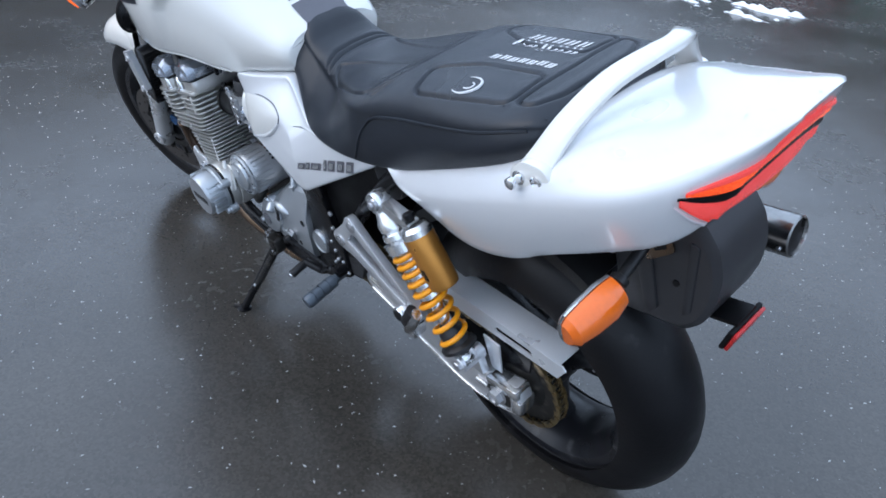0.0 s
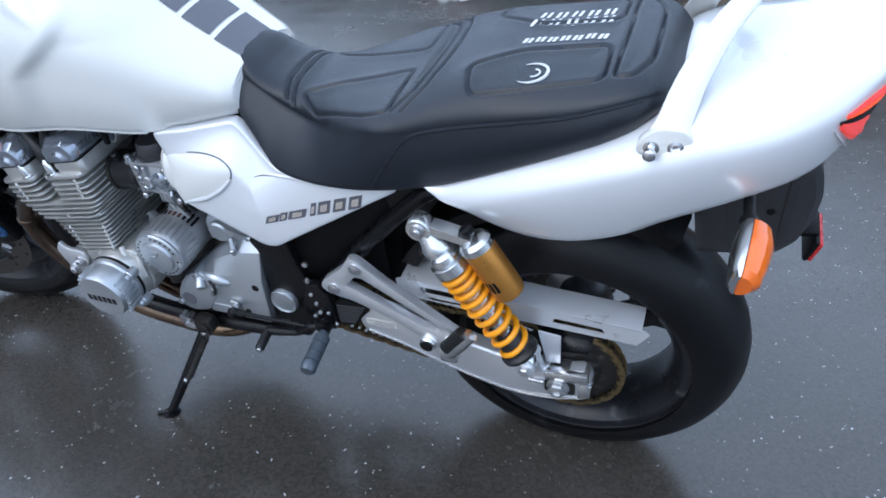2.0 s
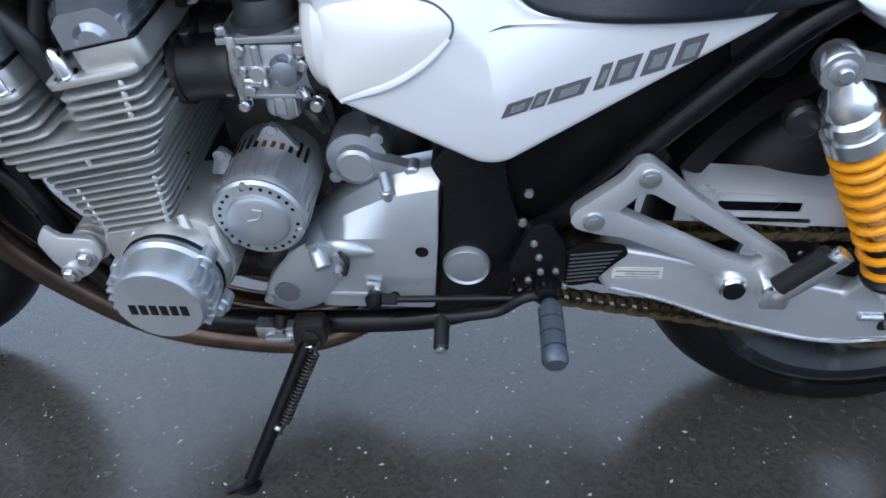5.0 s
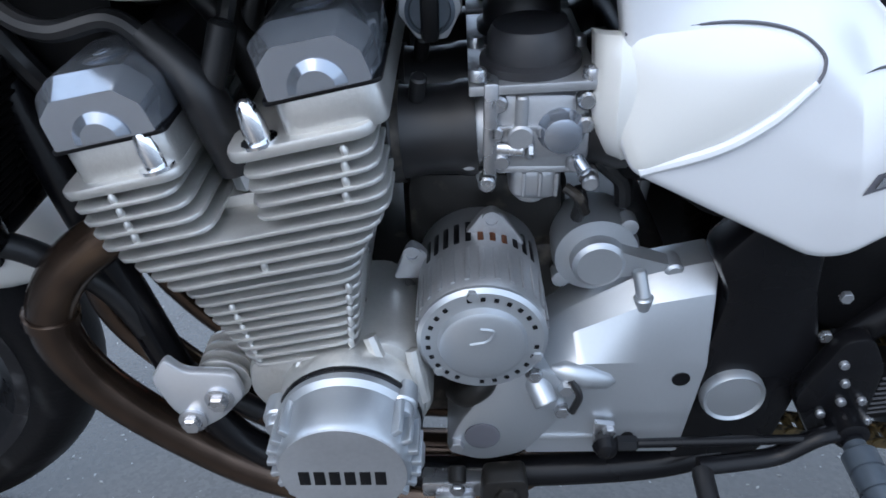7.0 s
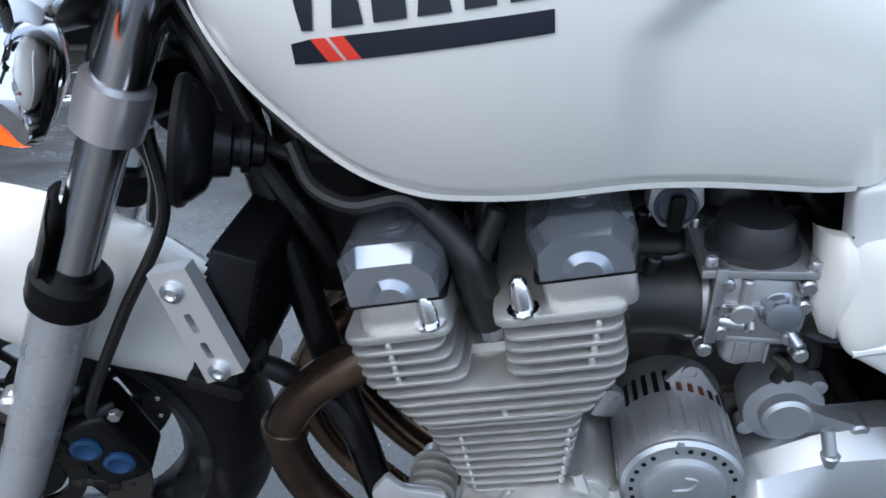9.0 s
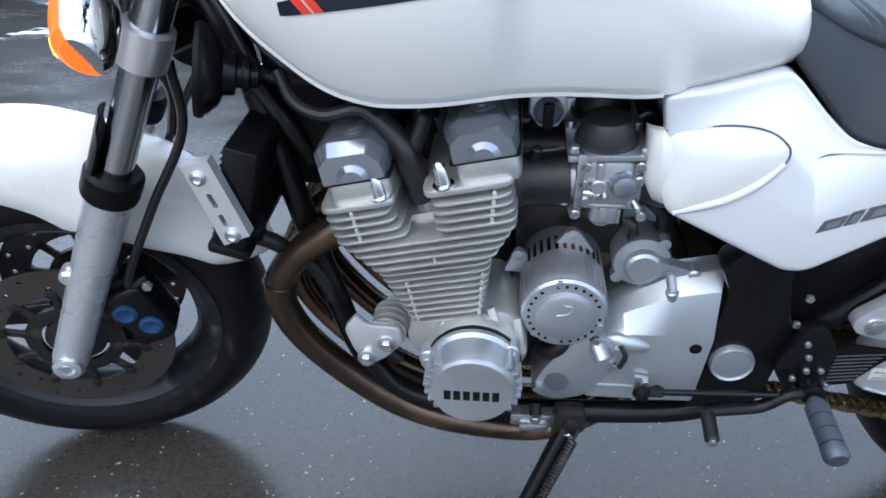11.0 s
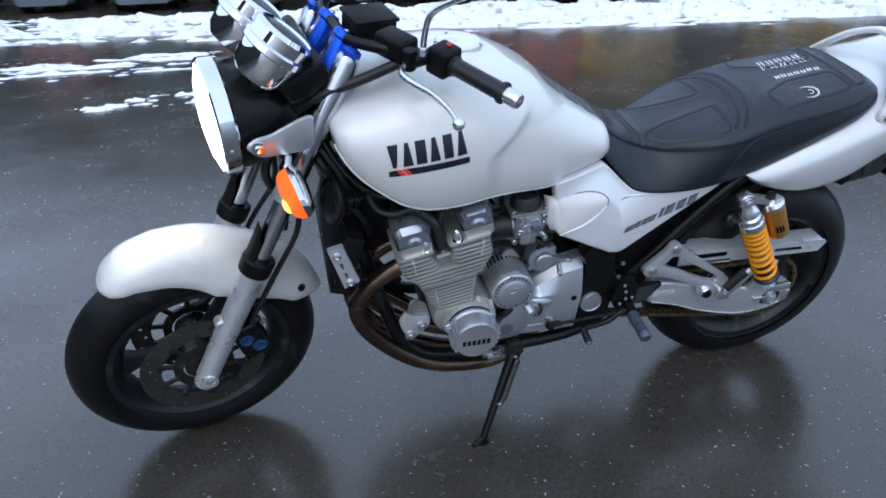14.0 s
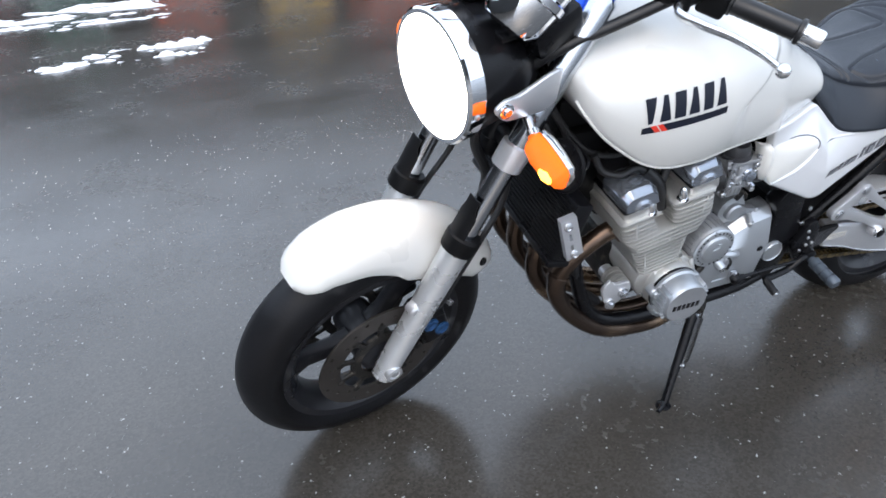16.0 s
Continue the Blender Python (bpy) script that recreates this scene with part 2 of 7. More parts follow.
def plate(poly, y0, y1, w=0.002, r=0.0, seg=2, holes=()):
    """A slab with its outline (x, z) lying between two values of y."""
    pts = rounded(poly, r) if r else poly
    bm = bmesh.new()
    if holes:
        loops = [pts] + [rounded(h, 0.004) for h in holes]
        for loop in loops:
            vs = [bm.verts.new((x, y0, z)) for x, z in loop]
            for i, v in enumerate(vs):
                bm.edges.new((v, vs[(i + 1) % len(vs)]))
        bmesh.ops.triangle_fill(bm, use_beauty=True, use_dissolve=False, edges=bm.edges[:])
        geom = bmesh.ops.extrude_face_region(bm, geom=bm.faces[:])
        bmesh.ops.translate(bm, verts=[v for v in geom["geom"] if isinstance(v, bmesh.types.BMVert)], vec=(0, y1 - y0, 0))
        bmesh.ops.recalc_face_normals(bm, faces=bm.faces)
        return bm
    f = bm.faces.new([bm.verts.new((x, y0, z)) for x, z in pts])
    geom = bmesh.ops.extrude_face_region(bm, geom=[f])
    bmesh.ops.translate(bm, verts=[v for v in geom["geom"] if isinstance(v, bmesh.types.BMVert)], vec=(0, y1 - y0, 0))
    bmesh.ops.recalc_face_normals(bm, faces=bm.faces)
    return bevelled(bm, w, seg, 50)


def frame_of(axis):
    z = Vector(axis).normalized()
    x = (Vector((0, 0, 1)) if abs(z.z) < 0.9 else Vector((1, 0, 0))).cross(z).normalized()
    return Matrix((x, z.cross(x), z)).transposed().to_4x4()


def lathe(prof, p=(0, 0, 0), axis=(0, 1, 0), seg=32, cap=True):
    """A turned shape: (radius, height) along axis from p."""
    bm = bmesh.new()
    m = Matrix.Translation(p) @ frame_of(axis)
    rings = []
    for r, h in prof:
        rings.append([bm.verts.new(m @ Vector((r * math.cos(2 * math.pi * k / seg), r * math.sin(2 * math.pi * k / seg), h))) for k in range(seg)])
    for a, b in zip(rings, rings[1:]):
        for k in range(seg):
            bm.faces.new((a[k], a[(k + 1) % seg], b[(k + 1) % seg], b[k]))
    if cap:
        bm.faces.new(rings[0][::-1])
        bm.faces.new(rings[-1])
    return bm


def ring(prof, p, axis=(0, 1, 0), seg=48):
    """A turned shape closed on itself: its (radius, height) outline is a loop."""
    bm = bmesh.new()
    m = Matrix.Translation(p) @ frame_of(axis)
    rings = [[bm.verts.new(m @ Vector((r * math.cos(2 * math.pi * k / seg), r * math.sin(2 * math.pi * k / seg), h))) for k in range(seg)] for r, h in prof]
    for i, a in enumerate(rings):
        b = rings[(i + 1) % len(rings)]
        for k in range(seg):
            bm.faces.new((a[k], a[(k + 1) % seg], b[(k + 1) % seg], b[k]))
    return bm


def rod(p, q, r, r2=None, seg=20, w=0.0015):
    p, q = Vector(p), Vector(q)
    h = (q - p).length
    r2 = r if r2 is None else r2
    w = min(w, h * 0.3, r * 0.5, max(r2, 1e-4) * 0.5)
    return lathe([(r - w, 0), (r, w), (r2, h - w), (r2 - w, h)], p, q - p, seg)


def spline(pts, n=8):
    """A smooth curve through points."""
    P = [Vector(p) for p in pts]
    P = [P[0] * 2 - P[1]] + P + [P[-1] * 2 - P[-2]]
    out = []
    for i in range(1, len(P) - 2):
        for k in range(n):
            t = k / n
            a, b, c, d = P[i - 1 : i + 3]
            out.append(0.5 * ((2 * b) + (c - a) * t + (2 * a - 5 * b + 4 * c - d) * t * t + (3 * b - a - 3 * c + d) * t**3))
    return out + [P[-2]]


def tube(pts, r, seg=12, n=8, smooth=True, flat=1.0):
    """A pipe along a curve; r may be a list of radii, one for each point given."""
    c = spline(pts, n) if smooth else [Vector(p) for p in pts]
    rad = [r] * len(c) if not isinstance(r, (list, tuple)) else list(np.interp(np.linspace(0, 1, len(c)), np.linspace(0, 1, len(r)), r))
    bm = bmesh.new()
    rings, up = [], None
    for i, p in enumerate(c):
        d = (c[min(i + 1, len(c) - 1)] - c[max(i - 1, 0)]).normalized()
        if up is None:
            up = (Vector((0, 0, 1)) if abs(d.z) < 0.9 else Vector((0, 1, 0)))
        up = (up - d * up.dot(d)).normalized()
        s = d.cross(up)
        rings.append([bm.verts.new(p + (up * math.cos(2 * math.pi * k / seg) + s * (math.sin(2 * math.pi * k / seg) * flat)) * rad[i]) for k in range(seg)])
    for a, b in zip(rings, rings[1:]):
        for k in range(seg):
            bm.faces.new((a[k], a[(k + 1) % seg], b[(k + 1) % seg], b[k]))
    bm.faces.new(rings[0][::-1])
    bm.faces.new(rings[-1])
    return bm


def skin(rings, caps=True):
    """A closed surface over rings of equal length."""
    bm = bmesh.new()
    R = [[bm.verts.new(p) for p in ring_] for ring_ in rings]
    for a, b in zip(R, R[1:]):
        for k in range(len(a)):
            bm.faces.new((a[k], a[(k + 1) % len(a)], b[(k + 1) % len(a)], b[k]))
    if caps:
        bm.faces.new(R[0][::-1])
        bm.faces.new(R[-1])
    return bm


def curve_of(table):
    """A smooth function through (x, value) pairs."""
    xs, ys = zip(*sorted(table))

    def f(x):
        i = int(np.clip(np.searchsorted(xs, x) - 1, 0, len(xs) - 2))
        t = float(np.clip((x - xs[i]) / (xs[i + 1] - xs[i]), 0, 1))
        m = [(ys[min(k + 1, len(xs) - 1)] - ys[max(k - 1, 0)]) / (xs[min(k + 1, len(xs) - 1)] - xs[max(k - 1, 0)]) for k in (i, i + 1)]
        h = xs[i + 1] - xs[i]
        return (2 * t**3 - 3 * t**2 + 1) * ys[i] + (t**3 - 2 * t**2 + t) * h * m[0] + (-2 * t**3 + 3 * t**2) * ys[i + 1] + (t**3 - t**2) * h * m[1]

    return f


def bolt(p, axis=(0, 1, 0), r=0.007, h=0.005, hexed=True):
    """A hexagon or socket head."""
    bm = lathe([(r, 0), (r, h * 0.75), (r * 0.85, h)], p, axis, 6 if hexed else 14)
    if not hexed:
        top = Vector(p) + Vector(axis).normalized() * h
        bm = join(bm, lathe([(r * 0.45, 0.0003), (r * 0.45, 0.0006)], top, axis, 6))
    return bm


class Draped:
    """A surface on which lines and patches can be laid, seen from the side (x, z) or from above (x, y)."""

    def __init__(self, bm):
        bm.normal_update()
        self.tree = BVHTree.FromBMesh(bm)

    def side(self, x, z, lift=0.0, y0=1.0):
        hit = self.tree.ray_cast(Vector((x, y0, z)), Vector((0, -1, 0)))
        if hit[0] is None:
            near = self.tree.find_nearest(Vector((x, 0.2, z)))
            return near[0] + near[1] * lift
        nrm = hit[1] if hit[1].y > 0 else -hit[1]
        return hit[0] + nrm * lift

    def top(self, x, y, lift=0.0):
        hit = self.tree.ray_cast(Vector((x, y, 2.0)), Vector((0, 0, -1)))
        if hit[0] is None:
            near = self.tree.find_nearest(Vector((x, y, 0.95)))
            return near[0] + near[1] * lift
        nrm = hit[1] if hit[1].z > 0 else -hit[1]
        return hit[0] + nrm * lift

    def patch(self, corners, where, lift=0.0006, n=8):
        """A thin patch between four corners, following the surface."""
        bm = bmesh.new()
        a, b, c, d = (Vector(p) for p in corners)
        g = [[bm.verts.new(where(*((a * (1 - u) + b * u) * (1 - v) + (d * (1 - u) + c * u) * v), lift)) for u in np.linspace(0, 1, n)] for v in np.linspace(0, 1, max(3, n // 2))]
        for r0, r1 in zip(g, g[1:]):
            for i in range(n - 1):
                bm.faces.new((r0[i], r0[i + 1], r1[i + 1], r1[i]))
        return bm


# ---- the yard: wet asphalt, slush, parked forklifts, a dark shed ----
def ground_material():
    m = material("wet_asphalt", (0.046, 0.041, 0.035), 0.2, vary=0.35, grain=180, coarse=1.3)
    n, l = m.node_tree.nodes, m.node_tree.links
    b = n["Principled BSDF"]
    tc = n.new("ShaderNodeTexCoord")

    def tex(scale, detail, rough=0.55):
        t = n.new("ShaderNodeTexNoise")
        t.inputs["Scale"].default_value, t.inputs["Detail"].default_value, t.inputs["Roughness"].default_value = scale, detail, rough
        l.new(tc.outputs["Object"], t.inputs["Vector"])
        return t

    def remap(src, a, b_, c, d):
        r = n.new("ShaderNodeMapRange")
        for k, v in zip((1, 2, 3, 4), (a, b_, c, d)):
            r.inputs[k].default_value = v
        l.new(src, r.inputs[0])
        return r.outputs[0]

    film, patch, stone = tex(1.7, 6, 0.65), tex(26, 6, 0.65), tex(330, 2)
    both = n.new("ShaderNodeMath")
    both.operation = "MULTIPLY_ADD"
    both.inputs[1].default_value = 0.55
    l.new(patch.outputs[0], both.inputs[0])
    l.new(film.outputs[0], both.inputs[2])
    l.new(remap(both.outputs[0], 0.62, 0.95, 0.18, 0.29), b.inputs["Roughness"])
    wet = remap(both.outputs[0], 0.60, 0.95, 0.06, 0.36)
    bp = n.new("ShaderNodeBump")
    bp.inputs["Distance"].default_value = 0.0009
    l.new(wet, bp.inputs["Strength"])
    l.new(stone.outputs[0], bp.inputs["Height"])
    wave = tex(34, 5)
    bp2 = n.new("ShaderNodeBump")
    bp2.inputs["Distance"].default_value, bp2.inputs["Strength"].default_value = 0.003, 0.14
    l.new(wave.outputs[0], bp2.inputs["Height"])
    l.new(bp.outputs[0], bp2.inputs["Normal"])
    l.new(bp2.outputs[0], b.inputs["Normal"])
    # small stones of different greys in the tar
    vor = n.new("ShaderNodeTexVoronoi")
    vor.inputs["Scale"].default_value = 170
    l.new(tc.outputs["Object"], vor.inputs["Vector"])
    sep = n.new("ShaderNodeSeparateColor")
    l.new(vor.outputs["Color"], sep.inputs[0])
    grey = remap(sep.outputs[0], 0.0, 1.0, 0.78, 1.25)
    old = b.inputs["Base Color"].links[0].from_socket
    mixs = n.new("ShaderNodeMix")
    mixs.data_type, mixs.blend_type = "RGBA", "MULTIPLY"
    mixs.inputs[0].default_value = 1.0
    l.new(old, mixs.inputs[6])
    l.new(grey, mixs.inputs[7])
    l.new(mixs.outputs[2], b.inputs["Base Color"])
    b.inputs["IOR"].default_value = 1.6
    return m


ASPHALT = ground_material()
SNOW = material("wet_snow", (0.82, 0.84, 0.87), 0.55, vary=0.08, grain=60, coarse=5, bump=0.5, bump_scale=90, spot=(0.35, 0.36, 0.37), spot_scale=7, spot_edge=0.64)
GRIT = material("pale_grit", (0.36, 0.36, 0.35), 0.5, vary=0.5, grain=300)
CONCRETE = material("grey_concrete", (0.085, 0.082, 0.078), 0.75, vary=0.2, grain=12, coarse=0.6, bump=0.2)
SHED = material("dark_sheet_wall", (0.022, 0.021, 0.02), 0.7, vary=0.35, grain=3, coarse=0.35)

bm = bmesh.new()
bmesh.ops.create_grid(bm, x_segments=2, y_segments=2, size=300)
tagged(part("ground", bm, ASPHALT), "dark wet asphalt of a yard with a film of water", "ground", kind="structure")


def heaps(x0, x1, y0, y1, step, level, height, sx, sy, seed):
    """Low heaps of slush wherever a stretched noise rises above a level; thinning out towards the edges of the stretch."""
    nx, ny = int((x1 - x0) / step), int((y1 - y0) / step)
    hs = {}
    for i in range(nx + 1):
        for j in range(ny + 1):
            x, y = x0 + i * step, y0 + j * step
            edge = min(1.0, 4 * (j / ny) * (1 - j / ny) * 1.4) * min(1.0, 8 * (i / nx) * (1 - i / nx))
            v = noise.fractal(Vector((x * sx, y * sy, seed)), 0.7, 2.1, 5) * 0.5 + 0.5
            v *= float(np.interp(x, [-1.0, 2.0, 7.0], [1.0, 0.955, 0.89]))
            hs[i, j] = (v * (0.45 + 0.55 * edge) - level) * height
    bm = bmesh.new()
    vs = {}
    for (i, j), h in hs.items():
        near = [hs.get((i + a, j + b), -1) for a in (-1, 0, 1) for b in (-1, 0, 1)]
        if max(near) > 0:
            lump = 0.35 * abs(noise.noise(Vector((i * 0.31, j * 0.47, seed + 3)))) * max(h, 0)
            vs[i, j] = bm.verts.new((x0 + i * step + random.uniform(-0.3, 0.3) * step, y0 + j * step + random.uniform(-0.3, 0.3) * step, min(max(h, -0.003), 0.11) + lump))
    for i in range(nx):
        for j in range(ny):
            q = [(i, j), (i + 1, j), (i + 1, j + 1), (i, j + 1)]
            if all(k in vs for k in q) and any(hs[k] > 0 for k in q):
                bm.faces.new([vs[k] for k in q])
    bmesh.ops.delete(bm, geom=[v for v in bm.verts if not v.link_faces], context="VERTS")
    return bm


tagged(part("slush_bank", heaps(-11, 9.5, -3.6, 0.45, 0.04, 0.535, 0.30, 0.8, 10.5, 4.0), SNOW, sharp=60, m=pose(0, -7.5, 0, 0, 0, -12)), "melting white snow and slush lying on wet asphalt", "snow", kind="stuff")
tagged(part("slush_patch", heaps(1.4, 3.1, -5.0, -4.2, 0.02, 0.625, 0.14, 2.4, 16.0, 9.0), SNOW, sharp=60), "small melting patch of snow on wet asphalt", "snow", kind="stuff")
tagged(part("slush_patch", heaps(1.3, 6.6, -7.4, -5.5, 0.03, 0.60, 0.13, 1.1, 14.0, 15.0), SNOW, sharp=60), "small melting patch of snow on wet asphalt", "snow", kind="stuff")


def scatter(count, x0, x1, y0, y1, lo, hi):
    verts, faces = [], []
    rng = np.random.RandomState(5)
    for _ in range(count):
        x, y, r, a = rng.uniform(x0, x1), rng.uniform(y0, y1), lo + (hi - lo) * rng.uniform(0, 1) ** 2.2, rng.uniform(0, 6.3)
        l = r * rng.uniform(1.0, 2.6)
        c, s, k = math.cos(a), math.sin(a), len(verts)
        for u, v, w in ((-l, 0, 0.0004), (0, -r, 0.0004), (l, 0, 0.0004), (0, r, 0.0004), (l * 0.2, r * 0.2, r * 0.7)):
            verts.append((x + u * c - v * s, y + u * s + v * c, w))
        faces += [(k, k + 1, k + 4), (k + 1, k + 2, k + 4), (k + 2, k + 3, k + 4), (k + 3, k, k + 4)]
    me = bpy.data.meshes.new("grit")
    me.from_pydata(verts, [], faces)
    me.materials.append(GRIT)
    return new("grit", me)


tagged(scatter(9000, -1.8, 3.6, -2.6, 1.2, 0.0006, 0.0026), "pale grains of grit strewn over wet asphalt", "grit", kind="stuff")

# the shed behind
ROW = pose(-5.5, -10.65, 0, 0, 0, -19)  # the shed stands askew to the motorcycle
wall = part("wall_back", box(-30, 40, -9.3, -9.0, 0, 4.2, 0), SHED, m=ROW)
tagged(wall, "dark sheet-metal wall of a shed", "wall", kind="structure")
slab = part("shed_floor", box(-30, 40, -9.0, -0.2, -0.02, 0.03, 0.01), CONCRETE, m=ROW)
tagged(slab, "worn grey concrete slab along the shed", "floor", kind="structure")
roof = part("shed_roof", box(-30, 40, -9.3, -0.6, 4.2, 4.35, 0.02), SHED, m=ROW)
tagged(roof, "dark flat roof of the shed", "roof", kind="structure")

# unseen wall, added to darken what the wet ground reflects
side = part("unseen_dimming_wall", box(15.0, 15.3, -30, 14, 0, 5.2, 0), SHED)
tagged(side, "unseen dark wall added to dim reflections in the wet ground", "wall", kind="structure")

COUNTER = material("grey_counterweight_paint", (0.105, 0.125, 0.15), 0.4, vary=0.2, grain=20, coarse=3, spot=(0.05, 0.05, 0.05), spot_scale=5, spot_edge=0.64)
PAINTS = {
    "orange": material("orange_truck_paint", (0.72, 0.11, 0.025), 0.4, vary=0.12, grain=15, coarse=2.5),
    "yellow": material("yellow_truck_paint", (0.62, 0.36, 0.03), 0.4, vary=0.15, grain=15, coarse=2.5),
    "green": material("green_truck_paint", (0.02, 0.19, 0.12), 0.4, vary=0.15, grain=15, coarse=2.5),
    "red": material("red_truck_paint", (0.5, 0.035, 0.025), 0.4, vary=0.15, grain=15, coarse=2.5),
}


def forklift(x, y, colour, turn, tall=2.15):
    """A counterbalance truck standing with its rear towards the yard."""
    f = tagged(new("forklift", None), f"parked {colour} forklift truck with a grey counterweight", "forklift", group="forklifts along the shed")
    f.matrix_world = pose(x, y, 0, 0, 0, turn) @ Matrix.Diagonal((0.88, 0.92, 0.92, 1))
    paint = PAINTS[colour]
    lower = rounded([(-0.52, 0.14), (0.52, 0.14), (0.62, 0.34), (0.64, 0.66), (-0.64, 0.66), (-0.62, 0.34)], 0.06)
    bm = bmesh.new()
    rings = []
    for y, s in ((0.42, 0.86), (0.37, 0.95), (0.25, 1.0), (-0.35, 1.0)):
        rings.append([(px * s, y, pz) for px, pz in lower])
    counter = part("counterweight", skin(rings), COUNTER, f)
    part("tow_slot", box(-0.11, 0.11, 0.415, 0.428, 0.30, 0.42, 0.01), BLACK, counter)
    part("tow_pin", box(-0.025, 0.025, 0.42, 0.44, 0.27, 0.45, 0.006), STEEL, counter)
    hood = [(-0.62, 0.66), (0.62, 0.66), (0.6, 0.98), (0.5, 1.1), (-0.5, 1.1), (-0.6, 0.98)]
    body = part("hood", skin([[(px * s, y, pz) for px, pz in rounded(hood, 0.07)] for y, s in ((0.40, 0.9), (0.33, 0.98), (0.2, 1.0), (-1.1, 1.0))]), paint, f)
    part("grille_slot", box(-0.24, 0.24, 0.395, 0.41, 0.68, 0.77, 0.02), BLACK, body)
    part("chassis", box(-0.5, 0.5, -1.6, -0.2, 0.2, 0.66, 0.03), paint, f)
    for sx in (-1, 1):
        part("rear_wheel", lathe([(0.1, -0.09), (0.24, -0.1), (0.28, -0.07), (0.28, 0.07), (0.24, 0.1), (0.1, 0.09)], (sx * 0.5, -0.15, 0.28), (1, 0, 0), 24), RUBBER, f)
        w = part("front_wheel", lathe([(0.12, -0.12), (0.32, -0.13), (0.36, -0.09), (0.36, 0.09), (0.32, 0.13), (0.12, 0.12)], (sx * 0.55, -1.5, 0.36), (1, 0, 0), 24), RUBBER, f)
        part("hub", lathe([(0.13, -0.1), (0.14, 0.0), (0.13, 0.1)], (sx * 0.55, -1.5, 0.36), (1, 0, 0), 18), paint, w)
        part("rear_post", tube([(sx * 0.45, 0.1, 1.05), (sx * 0.48, 0.0, 1.6), (sx * 0.5, -0.25, tall)], 0.035, 8), BLACK, f)
        part("front_post", tube([(sx * 0.5, -1.35, 0.6), (sx * 0.5, -1.25, 1.4), (sx * 0.5, -1.05, tall)], 0.035, 8), BLACK, f)
        part("mast_rail", box(sx * 0.33 - 0.05, sx * 0.33 + 0.05, -1.95, -1.8, 0.1, tall + 0.1, 0.01), BLACK, f)
        part("fork_arm", box(sx * 0.25 - 0.06, sx * 0.25 + 0.06, -2.9, -1.95, 0.06, 0.1, 0.01), GRIME_SHADE, f)
        part("tail_lamp", box(sx * 0.5 - 0.06, sx * 0.5 + 0.06, 0.0, 0.08, 1.12, 1.2, 0.02), REDFLAT, f)
    for k in range(5):
        part("guard_bar", box(-0.5, 0.5, -1.05 + k * 0.2, -1.0 + k * 0.2, tall - 0.02, tall + 0.02, 0.01), BLACK, f)
    part("seat", join(box(-0.24, 0.24, -0.85, -0.4, 1.1, 1.2, 0.04), box(-0.24, 0.24, -0.42, -0.3, 1.15, 1.6, 0.05)), VINYL, f)
    return f


for fx, fy, col, tr in ((-4.2, -9.4, "yellow", 24), (-2.86, -10.05, "orange", 5), (-1.42, -10.55, "orange", 3), (0.05, -11.0, "yellow", -2), (1.75, -11.6, "orange", 6), (3.5, -12.4, "green", 2), (5.2, -13.0, "red", -4), (7.2, -13.8, "green", 3)):
    forklift(fx, fy, col, tr)

# deeper in the shed: a small loader, a yellow hook block and a thin post
post = part("steel_post", rod((-7.9, -10.9, 0.0), (-7.9, -10.9, 4.2), 0.04), STEEL)
tagged(post, "thin grey steel post carrying the shed roof", "post")
lo = tagged(new("loader", None), "yellow wheel loader with dark tyres parked in the shed", "loader")
lo.matrix_world = pose(-10.0, -12.4, 0.03, 0, 0, 8)
part("body", box(-0.7, 1.5, -0.8, 0.5, 0.55, 1.5, 0.08), PAINTS["yellow"], lo)
part("cab", box(-0.5, 0.5, -0.7, 0.4, 1.5, 2.5, 0.06), BLACK, lo)
for lx in (-0.5, 1.1):
    w = part("wheel", lathe([(0.2, -0.14), (0.42, -0.15), (0.47, -0.1), (0.47, 0.1), (0.42, 0.15), (0.2, 0.14)], (lx, 0.5, 0.47), (0, 1, 0), 24), RUBBER, lo)
    part("rim", lathe([(0.21, -0.1), (0.2, 0.12), (0.1, 0.1)], (lx, 0.5, 0.47), (0, 1, 0), 20), SATIN, w)

# ---- the motorcycle, leaning on its side stand ----
bike = tagged(new("motorcycle", None), "white naked motorcycle with black seat leaning on its side stand", "motorcycle")
bike.matrix_world = pose(-0.0024, -0.2178, -0.0115, -13, 0, 1.3)
RAKE, STEER = radians(26.5), radians(14)
up_axis = Vector((-math.sin(RAKE), 0, math.cos(RAKE)))
pivot0 = Vector((1.540, 0, 0.312)) - 0.039 * Vector((math.cos(RAKE), 0, math.sin(RAKE)))
TURNED = Matrix.Translation(pivot0) @ Matrix.Rotation(STEER, 4, up_axis) @ Matrix.Translation(-pivot0)

